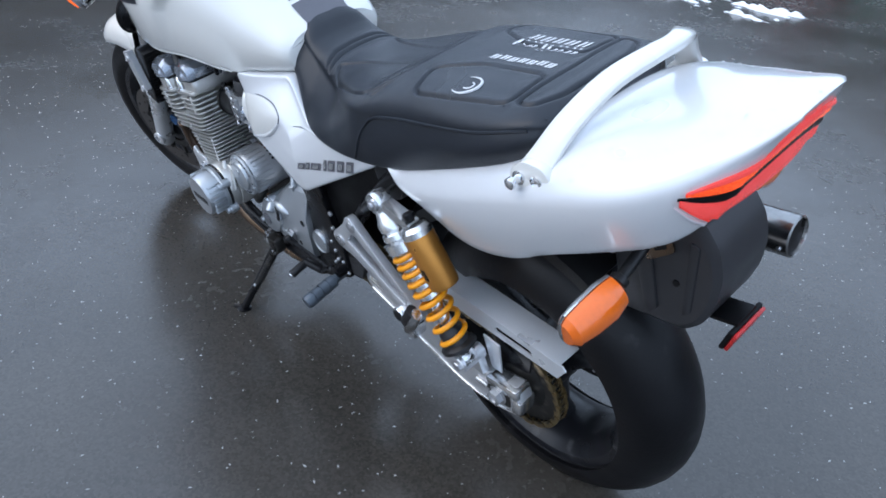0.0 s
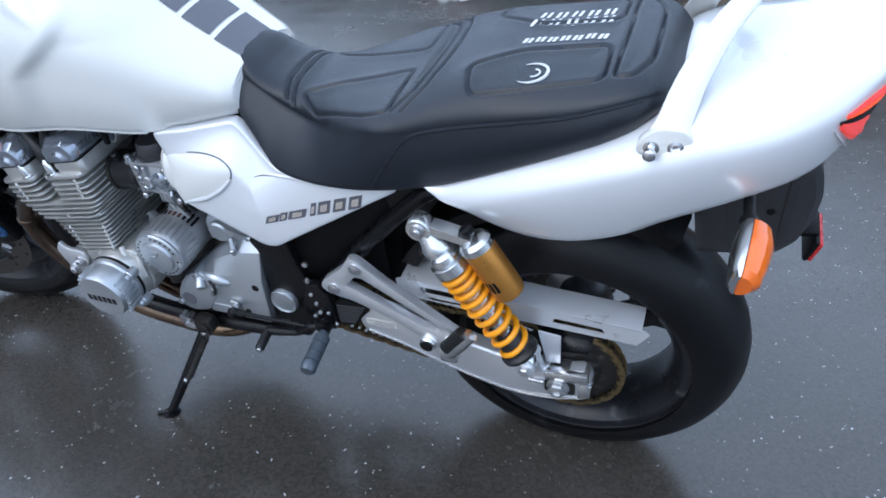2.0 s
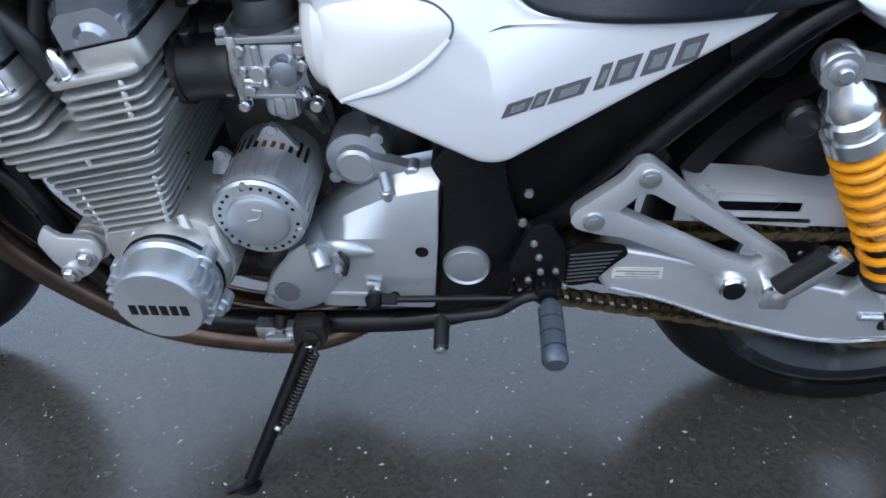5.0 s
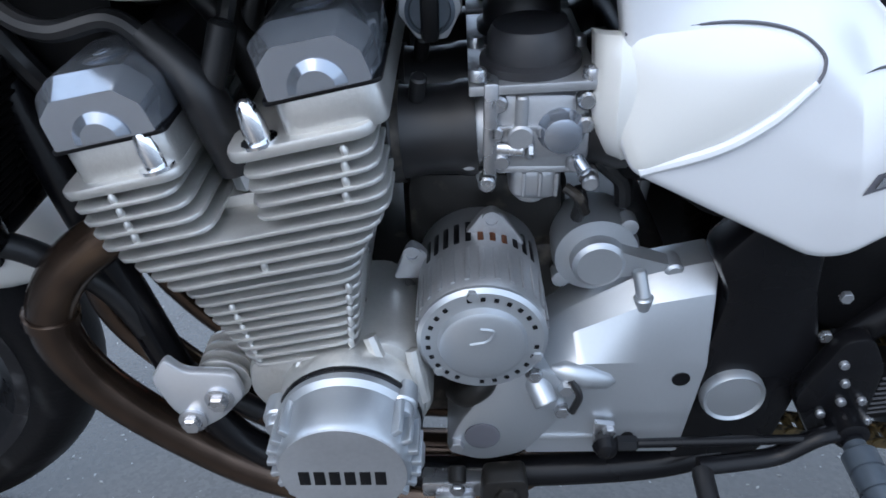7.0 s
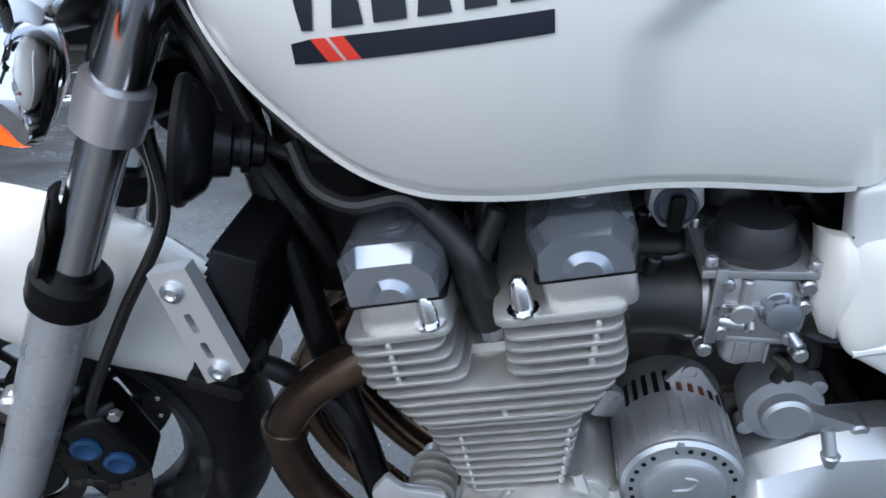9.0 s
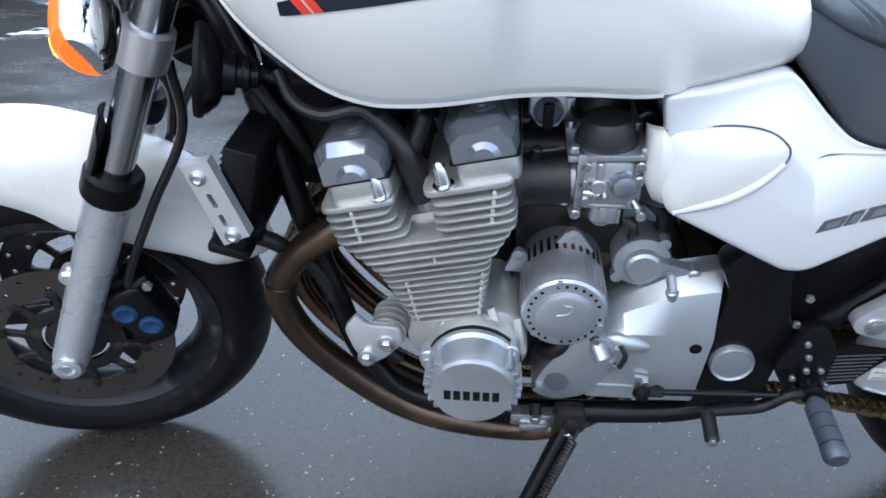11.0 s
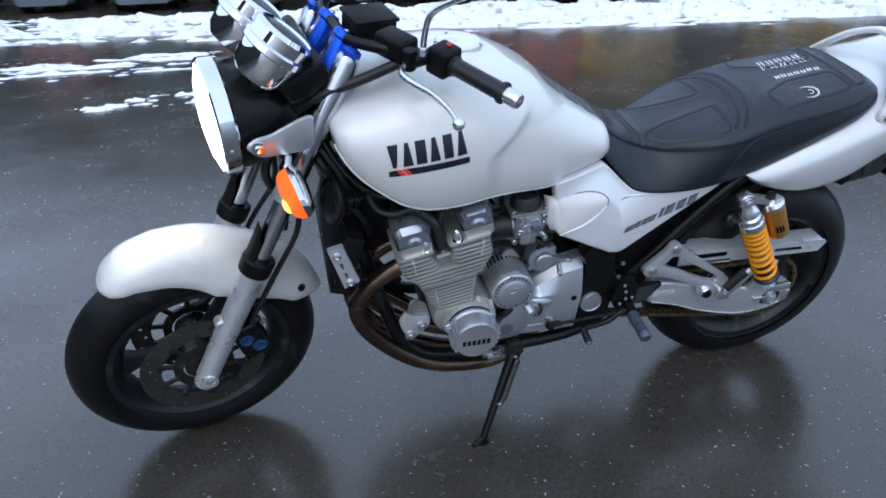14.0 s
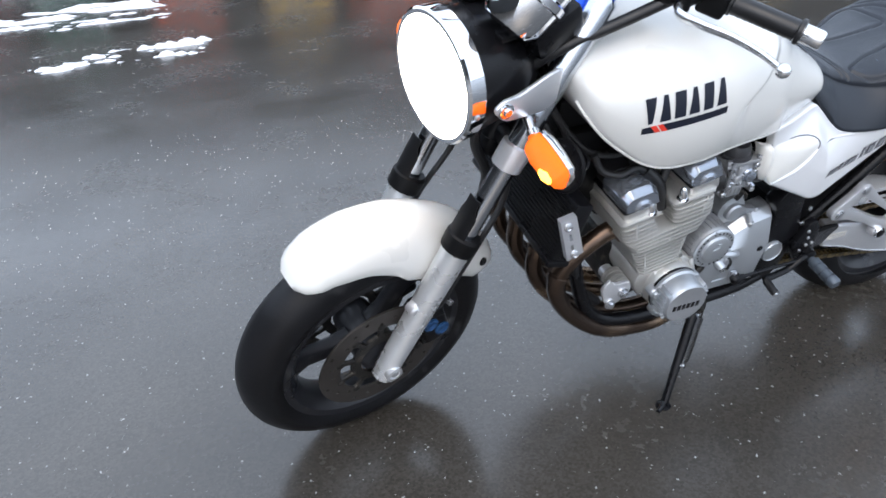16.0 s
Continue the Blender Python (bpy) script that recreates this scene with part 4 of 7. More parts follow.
# rain standing on the painted panels
def drops(surface, where, count, box_, parent, seed):
    rg = random.Random(seed)
    verts, faces = [], []
    for _ in range(count):
        p = where(rg.uniform(*box_[0]), rg.uniform(*box_[1]))
        near = surface.tree.find_nearest(p)
        nrm = near[1] if near[1].dot(Vector((0, 0.5, 1))) > 0 else -near[1]
        r = 0.0006 + 0.0014 * rg.random() ** 2.5
        m = Matrix.Translation(near[0]) @ frame_of(nrm)
        k = len(verts)
        for rr, h in ((1.0, -0.1), (0.75, 0.32)):
            verts += [m @ Vector((r * rr * math.cos(t), r * rr * math.sin(t), r * h)) for t in (0, 1.047, 2.094, 3.142, 4.189, 5.236)]
        verts.append(m @ Vector((0, 0, r * 0.48)))
        for i in range(6):
            j = (i + 1) % 6
            faces += [(k + i, k + j, k + 6 + j, k + 6 + i), (k + 6 + i, k + 6 + j, k + 12)]
    me = bpy.data.meshes.new("rainwater")
    me.from_pydata(verts, [], faces)
    me.polygons.foreach_set("use_smooth", [True] * len(me.polygons))
    me.materials.append(WATER)
    o = new("rainwater", me)
    o.parent = parent
    tagged(o, "small raindrops on white paint", kind="stuff")


drops(TAIL, TAIL.side, 420, ((-0.36, 0.15), (0.69, 0.93)), tail, 4)
drops(TAIL, TAIL.top, 260, ((-0.38, -0.16), (-0.15, 0.15)), tail, 5)
drops(SEAT, SEAT.top, 160, ((-0.12, 0.5), (-0.14, 0.14)), seat, 6)

# ---- wheels ----
def tyre(rim, out, half, cy, c):
    """A road tyre: rim radius, outer radius, half width."""
    prof = [(rim - 0.004, -half * 0.72), (rim + 0.012, -half * 0.86)]
    n = 14
    rc = out - half * 1.02
    for k in range(n + 1):
        a = -math.pi / 2 * 1.06 + math.pi * 1.06 * k / n
        prof.append((rc + half * 1.02 * math.cos(a) ** 1.0 if abs(a) < math.pi / 2 else rc, half * math.sin(max(-math.pi / 2, min(math.pi / 2, a)))))
    prof += [(rim + 0.012, half * 0.86), (rim - 0.004, half * 0.72)]
    return ring(prof, c, (0, 1, 0), 96)


def rim_mesh(rim, half, c):
    prof = [(rim + 0.006, -half), (rim + 0.008, -half + 0.006), (rim - 0.006, -half + 0.014), (rim - 0.030, -half * 0.45), (rim - 0.032, 0), (rim - 0.030, half * 0.45), (rim - 0.006, half - 0.014), (rim + 0.008, half - 0.006), (rim + 0.006, half),
            (rim - 0.010, half - 0.002), (rim - 0.026, half - 0.018), (rim - 0.036, half * 0.4), (rim - 0.038, 0), (rim - 0.036, -half * 0.4), (rim - 0.026, -half + 0.018), (rim - 0.010, -half + 0.002)]
    return ring(prof, c, (0, 1, 0), 72)


def spoke(c, ang, r0, r1, w, thick):
    """A tapered hollow-cast spoke, radiating in the plane of the wheel."""
    rings = []
    for r, ww, tt in ((r0, w * 1.25, thick * 1.3), (r0 + (r1 - r0) * 0.3, w * 0.9, thick), (r0 + (r1 - r0) * 0.75, w * 0.95, thick * 0.9), (r1, w * 1.6, thick * 1.2)):
        sec = rounded([(-ww, -tt), (ww, -tt), (ww, tt), (-ww, tt)], min(ww, tt) * 0.7, 3)
        rings.append([(c[0] + r * math.cos(ang) - a * math.sin(ang), c[1] + b, c[2] + r * math.sin(ang) + a * math.cos(ang)) for a, b in sec])
    return skin(rings)


def disc_mesh(c, r0, r1, y, seg=72, holes=True):
    """A brake disc with rows of drilled holes cut through it."""
    bm = bmesh.new()
    loops = [[(r1 * math.cos(2 * math.pi * k / seg), r1 * math.sin(2 * math.pi * k / seg)) for k in range(seg)],
             [(r0 * math.cos(2 * math.pi * k / seg), r0 * math.sin(2 * math.pi * k / seg)) for k in range(seg)]]
    if holes:
        for k in range(24):
            a = 2 * math.pi * k / 24
            r = r0 + (r1 - r0) * (0.3, 0.52, 0.74)[k % 3]
            loops.append([(r * math.cos(a) + 0.0045 * math.cos(t), r * math.sin(a) + 0.0045 * math.sin(t)) for t in np.linspace(0, 2 * math.pi, 8, endpoint=False)])
    for lp in loops:
        vs = [bm.verts.new((c[0] + a, c[1] + y - 0.0025, c[2] + b)) for a, b in lp]
        for i, v in enumerate(vs):
            bm.edges.new((v, vs[(i + 1) % len(vs)]))
    bmesh.ops.triangle_fill(bm, use_beauty=True, edges=bm.edges[:])
    g = bmesh.ops.extrude_face_region(bm, geom=bm.faces[:])
    bmesh.ops.translate(bm, verts=[v for v in g["geom"] if isinstance(v, bmesh.types.BMVert)], vec=(0, 0.005, 0))
    return bm


FC = Vector((1.537, 0, 0.312))
fw = part("front_wheel", lathe([(0.030, -0.075), (0.045, -0.07), (0.05, -0.03), (0.05, 0.03), (0.045, 0.07), (0.030, 0.075)], FC, (0, 1, 0), 32), DARKRIM, bike, "dark grey cast front wheel", m=TURNED)
part("tyre", tyre(0.212, 0.300, 0.060, 0, FC), RUBBER, fw, "worn black front tyre")
part("rim", rim_mesh(0.214, 0.050, FC), DARKRIM, fw)
for k in range(3):
    part("spoke", spoke(FC, radians(4 + 120 * k), 0.045, 0.178, 0.024, 0.016), DARKRIM, fw)
for s in (1, -1):
    d = part("brake_disc", disc_mesh(FC, 0.100, 0.149, s * 0.072), DISC, fw, "drilled steel brake disc")
    part("disc_carrier", ring([(0.050, -0.004), (0.072, -0.004), (0.072, 0.004), (0.050, 0.004)], FC + Vector((0, s * 0.070, 0)), (0, 1, 0), 36), GRIME_SHADE, d)
    for k in range(10):
        a = radians(18 + 36 * k)
        p = FC + Vector((0.104 * math.cos(a), s * 0.070, 0.104 * math.sin(a)))
        part("carrier_arm", spoke(FC + Vector((0, s * 0.070, 0)), a, 0.066, 0.108, 0.007, 0.004), GRIME_SHADE, d)
        part("disc_button", lathe([(0.009, 0), (0.009, 0.006), (0.005, 0.008)], p, (0, s, 0), 12), GRIME_SHADE, d)
    # four-piston caliper behind the leg
    cal = FC + Vector((-0.120, s * 0.070, 0.064))
    cb = part("brake_caliper", join(moved(box(-0.032, 0.032, -0.034, 0.034, -0.058, 0.058, 0.012, 3), Matrix.Translation(cal) @ pose(0, 0, 0, 0, 16, 0)),
                                    moved(box(-0.012, 0.04, -0.02, 0.02, -0.07, 0.07, 0.006), Matrix.Translation(cal) @ pose(0, 0, 0, 0, 16, 0))), BLACK, bike, "black brake caliper with blue caps", m=TURNED)
    for dz in (-0.026, 0.026):
        q = cal + Matrix.Rotation(radians(46), 3, "Y") @ Vector((0.0, s * 0.034, dz * 0.8))
        part("piston_cap", lathe([(0.018, 0), (0.018, 0.004), (0.013, 0.006), (0.008, 0.003)], q, (0, s, 0), 20), DULLBLUE, cb, "blue anodised piston cap")
    part("banjo_bolt", bolt(cal + Vector((-0.03, s * 0.03, 0.065)), (0, s, 0), 0.008, 0.008), STEEL, cb)

RC = Vector((0.0, 0, 0.315))
rw = part("rear_wheel", lathe([(0.035, -0.09), (0.055, -0.08), (0.06, -0.03), (0.06, 0.03), (0.06, 0.07), (0.045, 0.09)], RC, (0, 1, 0), 32), DARKRIM, bike, "dark grey cast rear wheel")
part("tyre", tyre(0.212, 0.311, 0.090, 0, RC), RUBBER, rw, "wide black rear tyre")
part("rim", rim_mesh(0.214, 0.076, RC), DARKRIM, rw)
for k in range(3):
    part("spoke", spoke(RC, radians(30 + 120 * k), 0.05, 0.18, 0.028, 0.022), DARKRIM, rw)
part("rear_disc", disc_mesh(RC, 0.085, 0.134, -0.085), DISC, rw)
part("sprocket", join(disc_mesh(RC, 0.052, 0.096, 0.098, holes=False), *[spoke(RC + Vector((0, 0.098, 0)), 2 * math.pi * k / 42, 0.092, 0.103, 0.002, 0.0025) for k in range(42)]), GRIME_SHADE, rw, "dirty steel rear sprocket")
part("sprocket_carrier", lathe([(0.055, 0.08), (0.066, 0.088), (0.066, 0.10), (0.04, 0.115), (0.02, 0.12)], RC, (0, 1, 0), 32), GRIME_SHADE, rw)

# drive chain: two straight runs and the turns round both sprockets
chain_y, cfr = 0.098, Vector((0.60, 0.098, 0.362))
PITCH, link = 0.01588, None
r_r, r_f = 0.1005, 0.043
path_pts = [(RC.x + r_r * math.cos(a), RC.z + r_r * math.sin(a)) for a in np.linspace(radians(78), radians(282), 60)]
path_pts += [(cfr.x + r_f * math.cos(a), cfr.z + r_f * math.sin(a)) for a in np.linspace(radians(-78), radians(78), 24)]
path_pts.append(path_pts[0])
acc, P0 = 0.0, [np.array(p) for p in path_pts]
seg_l = [np.linalg.norm(b - a) for a, b in zip(P0, P0[1:])]
total = sum(seg_l)
cum = np.concatenate([[0], np.cumsum(seg_l)])
chain = part("chain", rod((cfr.x, 0.09, cfr.z), (cfr.x, 0.106, cfr.z), 0.036, seg=24), GRIME_SHADE, bike, "golden drive chain with dark oily rollers")
count = int(total / PITCH)
for k in range(count):
    s = k * total / count
    p = Vector((float(np.interp(s, cum, [q[0] for q in P0])), 0, float(np.interp(s, cum, [q[1] for q in P0]))))
    s2 = (s + total / count) % total
    q = Vector((float(np.interp(s2, cum, [v[0] for v in P0])), 0, float(np.interp(s2, cum, [v[1] for v in P0]))))
    if link is None:
        outline = []
        for cx_, a0 in ((0.0159, -90), (0, 90)):
            outline += [(cx_ + 0.0066 * math.cos(radians(a0 + t)), 0.0066 * math.sin(radians(a0 + t))) for t in (0, 45, 90, 135, 180)]
        link = part("chain_link", join(plate(outline, 0.008, 0.0105, 0), plate(outline, -0.0105, -0.008, 0), lathe([(0.005, -0.008), (0.005, 0.008)], (0, 0, 0), (0, 1, 0), 6)), CHAINM, chain)
        ob = link
    else:
        ob = again(link, Matrix.Identity(4))
    d = (q - p).normalized()
    wide = 0.0022 if k % 2 else 0.0
    ob.matrix_local = Matrix.Translation((p.x, chain_y, p.z)) @ Matrix.Rotation(-math.atan2(d.z, d.x), 4, "Y") @ Matrix.Diagonal((1, 1.0 + wide * 90, 1, 1))

# ---- front end, turned a little to the left ----
fork_dir = Vector((-math.sin(RAKE), 0, math.cos(RAKE)))


def on_leg(s, d):
    """A point on a fork leg, d metres above the axle."""
    return Vector((1.536, s * 0.103, 0.312)) + fork_dir * d


for s in (1, -1):
    leg = part("fork_slider", lathe([(0.016, -0.035), (0.024, -0.03), (0.027, 0.0), (0.027, 0.05), (0.0285, 0.2), (0.030, 0.325), (0.032, 0.34)], on_leg(s, 0), fork_dir, 28), SLIDER, bike, "silver lower fork leg", m=TURNED)
    part("axle_cap", lathe([(0.020, 0), (0.020, 0.012), (0.012, 0.014), (0.012, 0.008), (0.004, 0.008)], on_leg(s, 0) + Vector((0, s * 0.018, 0)), (0, s, 0), 20), SATIN, leg)
    part("axle_bolt", bolt(on_leg(s, 0) + Vector((0, s * 0.026, 0)), (0, s, 0), 0.009, 0.004), STEEL, leg)
    part("dust_seal", join(lathe([(0.031, 0.33), (0.036, 0.332), (0.0375, 0.340), (0.0365, 0.346), (0.0375, 0.350), (0.0375, 0.366), (0.032, 0.372), (0.026, 0.371)], on_leg(s, 0), fork_dir, 28)), PLASTIC, leg, "black plastic dust seal")
    # protector tongue in front of the stanchion
    tongue = []
    for k, d in enumerate(np.linspace(0.36, 0.455, 6)):
        hw = 0.8 if d < 0.43 else 0.5
        arc = [0.034 * Vector((math.cos(a), 0, 0)) + 0.034 * Vector((0, math.sin(a), 0)) for a in np.linspace(-hw, hw, 7)]
        arc2 = [v * 0.92 for v in arc[::-1]]
        fwd = Vector((math.cos(RAKE), 0, math.sin(RAKE)))
        tongue.append([on_leg(s, d) + fwd * v.x + Vector((0, v.y, 0)) for v in arc + arc2])
    part("fork_guard", skin(tongue), PLASTIC, leg, "black plastic stone guard")
    st = part("fork_tube", lathe([(0.0215, 0.36), (0.0215, 0.52), (0.0235, 0.53), (0.0235, 0.86), (0.018, 0.87)], on_leg(s, 0), fork_dir, 28), TUBEGREY, bike, "bright steel fork tube", m=TURNED)
    part("fork_cap", lathe([(0.018, 0.86), (0.020, 0.866), (0.020, 0.880), (0.010, 0.885)], on_leg(s, 0), fork_dir, 6), BLUEANO, st, "blue anodised fork cap")
    part("tube_clamp", lathe([(0.024, 0.528), (0.030, 0.531), (0.031, 0.560), (0.030, 0.578), (0.024, 0.581)], on_leg(s, 0), fork_dir, 28), SATIN, st, "silver clamp of the lower yoke")
    part("fender_lug", join(lathe([(0.014, 0), (0.014, 0.02), (0.009, 0.024)], on_leg(s, 0.185) + Vector((0.028, -s * 0.01, 0.0)), (0, s, 0), 14), rod(on_leg(s, 0.185), on_leg(s, 0.185) + Vector((0.03, 0, 0.004)), 0.012)), SATIN, leg)
# yokes
for d, mt in ((0.556, BLACK), (0.825, SATIN)):
    a, b = on_leg(1, d), on_leg(-1, d)
    c = (a + b) / 2 - Vector((0.04, 0, 0.02))
    part("lower_yoke" if d < 0.6 else "top_yoke", join(tube([a, (a + c) / 2 + Vector((-0.01, 0, 0)), c, (b + c) / 2 + Vector((-0.01, 0, 0)), b], 0.024, 12, 6, flat=0.7), rod(c - fork_dir * 0.02, c + fork_dir * 0.03, 0.03)), mt, bike, m=TURNED)
part("steering_stem", rod((on_leg(1, 0.5) + on_leg(-1, 0.5)) / 2 - Vector((0.045, 0, 0.02)), (on_leg(1, 0.83) + on_leg(-1, 0.83)) / 2 - Vector((0.045, 0, 0.02)), 0.026), BLACK, bike, m=TURNED)

# front mudguard: a shell over the tyre
f_ctr = FC + Vector((0, 0, 0))
mg_rings = []
for a in np.linspace(radians(161), radians(59), 44):
    deg_ = math.degrees(a)
    rad = float(np.interp(deg_, [59, 63, 71, 84, 98, 115, 135, 150, 161], [0.330, 0.344, 0.361, 0.370, 0.367, 0.357, 0.352, 0.348, 0.343]))
    hw = float(np.interp(deg_, [59, 61, 65, 75, 100, 130, 152, 158, 161], [0.030, 0.050, 0.064, 0.072, 0.076, 0.074, 0.066, 0.052, 0.03]))
    drop = float(np.interp(deg_, [59, 63, 68, 82, 97, 105, 118, 134, 143, 155, 161], [0.01, 0.03, 0.048, 0.080, 0.112, 0.132, 0.128, 0.116, 0.098, 0.072, 0.02]))
    sec = []
    for u in np.linspace(-1, 1, 17):
        y = hw * math.sin(u * math.pi / 2) ** 1.0
        r = rad - drop * (1 - math.cos(u * math.pi / 2)) ** 1.3
        sec.append((y, r))
    inner = [(y * 0.955, r - 0.004) for y, r in sec[::-1]]
    mg_rings.append([(f_ctr.x + r * math.cos(a), y, f_ctr.z + r * math.sin(a)) for y, r in sec + inner])
mud = part("front_mudguard", skin(mg_rings), WHITE, bike, "glossy white front mudguard", m=TURNED, sharp=50)
for s in (1, -1):
    part("mudguard_screw", lathe([(0.010, 0), (0.010, 0.004), (0.007, 0.006), (0.004, 0.003)], (1.277, s * 0.062, 0.472), (-0.3, s, 0.1), 14), BLACK, mud)

# headlight
H0 = Vector((1.408, 0, 0.948))
hd = Vector((1, 0, -0.03)).normalized()
hl = part("headlight", lathe([(0.04, -0.185), (0.08, -0.165), (0.101, -0.12), (0.110, -0.06), (0.112, -0.025)], H0, hd, 40), BLACK, bike, "round headlight in a black shell", m=TURNED)
part("headlight_rim", ring([(0.113, -0.034), (0.117, -0.03), (0.119, -0.002), (0.115, 0.002), (0.108, 0.002), (0.108, -0.034)], H0, hd, 48), CHROME, hl, "chrome headlight rim")
part("headlight_lens", lathe([(0.1085, -0.004), (0.101, 0.004), (0.08, 0.011), (0.04, 0.016), (0.004, 0.018)], H0, hd, 40), BEAM, hl, "lit headlight lens")
part("rim_screw", bolt(H0 + Vector((-0.014, 0.1175, -0.01)), (0, 1, 0), 0.005, 0.003), STEEL, hl)
for s in (1, -1):
    ear = plate([(1.372, 0.948), (1.352, 0.965), (1.322, 0.966), (1.262, 0.990), (1.235, 0.995), (1.235, 0.925), (1.262, 0.915), (1.345, 0.920)], s * 0.122, s * 0.132, 0.004, 0.012)
    e = part("headlight_bracket", ear, SATIN, bike, "silver headlight bracket", m=TURNED)
    part("bracket_bolt", join(lathe([(0.014, 0), (0.014, 0.004), (0.010, 0.005)], (1.348, s * 0.132, 0.946), (0, s, 0), 18), bolt((1.348, s * 0.137, 0.946), (0, s, 0), 0.008, 0.004, False)), CHROME, e)

# instruments: two chrome cups
for s in (1, -1):
    c0 = Vector((1.330 - 0.006 * s - 0.006, s * 0.070, 1.068))
    ax = Vector((-0.66, 0, 0.75)).normalized()
    g = part("gauge", lathe([(0.024, -0.014), (0.044, -0.008), (0.054, 0.008), (0.058, 0.045), (0.0585, 0.05)], c0, ax, 36), CHROME, bike, "chrome instrument cup", m=TURNED)
    part("gauge_band", ring([(0.0565, 0.046), (0.062, 0.05), (0.062, 0.062), (0.0565, 0.066)], c0, ax, 36), CHROME, g)
    part("gauge_bezel", lathe([(0.0565, 0.064), (0.058, 0.088), (0.052, 0.096), (0.049, 0.091)], c0, ax, 36), CHROME, g)
    part("gauge_face", lathe([(0.0495, 0.0915), (0.01, 0.0917)], c0, ax, 28), NAVY, g)
part("gauge_mount", join(box(1.24, 1.33, -0.075, 0.075, 1.03, 1.045, 0.005), moved(box(-0.05, 0.05, -0.11, 0.11, -0.03, 0.03, 0.012), pose(1.235, 0, 1.045, 0, 25, 0))), BLACK, bike, m=TURNED)

# handlebar, grips, levers, switches
for s in (1, -1):
    bar = [(1.145, 0.0, 1.108), (1.143, 0.07 * s, 1.108), (1.105, 0.125 * s, 1.110), (1.045, 0.172 * s, 1.110), (0.99, 0.226 * s, 1.102), (0.94, 0.338 * s, 1.094)]
    hb = part("handlebar", tube(bar, 0.0112, 12, 8), BLACK, bike, "black handlebar half", m=TURNED)
    g0, g1 = Vector((0.990, 0.226 * s, 1.102)), Vector((0.942, 0.334 * s, 1.094))
    gd = (g1 - g0).normalized()
    L_ = (g1 - g0).length
    gp = [(0.020, 0), (0.0205, 0.004), (0.017, 0.006)]
    for k in range(9):
        gp += [(0.0172, 0.010 + k * (L_ - 0.02) / 9), (0.0166, 0.014 + k * (L_ - 0.02) / 9)]
    gp += [(0.0172, L_ - 0.008), (0.021, L_ - 0.006), (0.021, L_), (0.016, L_ + 0.001)]
    part("grip", lathe(gp, g0, gd, 22), HOSE, hb, "black rubber grip")
    part("bar_end", lathe([(0.0145, 0), (0.0155, 0.002), (0.0155, 0.030), (0.013, 0.034), (0.006, 0.034), (0.006, 0.028)], g1, gd, 22), POLISHED, hb, "polished bar-end weight")
    sw = g0 - gd * 0.025
    part("switch_box", moved(box(-0.026, 0.026, -0.024, 0.024, -0.028, 0.026, 0.008, 3), Matrix.Translation(sw) @ frame_of(gd) @ pose(0, 0, 0, 90, 0, 0)), PLASTIC, hb, "black switch box")
    part("switch_button", rod(sw + Vector((-0.01, 0, 0.024)), sw + Vector((-0.01, 0, 0.032)), 0.006), REDFLAT if s > 0 else PLASTIC, hb)
    pv = Vector((1.052, 0.186 * s, 1.108))
    part("lever_perch", join(rod(pv - Vector((0.02, 0, 0)), pv + Vector((0.012, 0, -0.004)), 0.016), rod(pv + Vector((0.01, 0, -0.014)), pv + Vector((0.01, 0, 0.012)), 0.010)), BLACK, hb)
    lev = [pv + Vector((0.012, 0.0, -0.006)), Vector((1.087, 0.206 * s, 1.096)), Vector((1.088, 0.25 * s, 1.100)), Vector((1.070, 0.30 * s, 1.100)), Vector((1.062, 0.35 * s, 1.098)), Vector((1.064, 0.394 * s, 1.095))]
    lv = part("lever", tube(lev, [0.008, 0.0085, 0.0075, 0.006, 0.0055], 12, 8, flat=0.75), POLISHED, hb, "polished lever with a ball end")
    b0 = lev[-1]
    part("lever_ball", lathe([(0.0015, -0.0115), (0.007, -0.009), (0.0105, -0.004), (0.0115, 0), (0.0105, 0.005), (0.007, 0.0092), (0.0015, 0.0115)], b0, (0, s, 0), 18), POLISHED, hb)
    part("mirror_stem", tube([pv + Vector((-0.012, 0.01 * s, 0.01)), pv + Vector((-0.014, 0.012 * s, 0.055)), pv + Vector((-0.02, 0.03 * s, 0.10)), pv + Vector((-0.05, 0.09 * s, 0.15)), pv + Vector((-0.08, 0.16 * s, 0.20))], 0.0058, 12, 8), CHROME, hb, "chrome mirror stem")
    part("master_cylinder", join(moved(box(-0.024, 0.026, -0.040, 0.034, -0.024, 0.022, 0.008, 3), Matrix.Translation(pv + Vector((0.014, -0.046 * s, 0.006))) @ pose(0, 0, 0, 0, 0, 22 * s)), rod(pv + Vector((0.02, -0.09 * s, 0.0)), pv + Vector((0.006, -0.02 * s, 0.0)), 0.015), rod(pv + Vector((0.012, 0.004 * s, -0.018)), pv + Vector((0.012, 0.004 * s, 0.022)), 0.013)), PLASTIC, hb, "black master cylinder")
    part("stem_nut", lathe([(0.010, 0), (0.010, 0.012), (0.007, 0.016)], pv + Vector((-0.012, 0.01 * s, 0.01)), (0, 0, 1), 6), STEEL, hb)
    part("mirror", lathe([(0.02, -0.012), (0.045, -0.008), (0.055, 0.0), (0.053, 0.004), (0.05, 0.003)], pv + Vector((-0.085, 0.175 * s, 0.235)), (-1, -0.15 * s, 0), 28), CHROME, hb, "round chrome mirror")
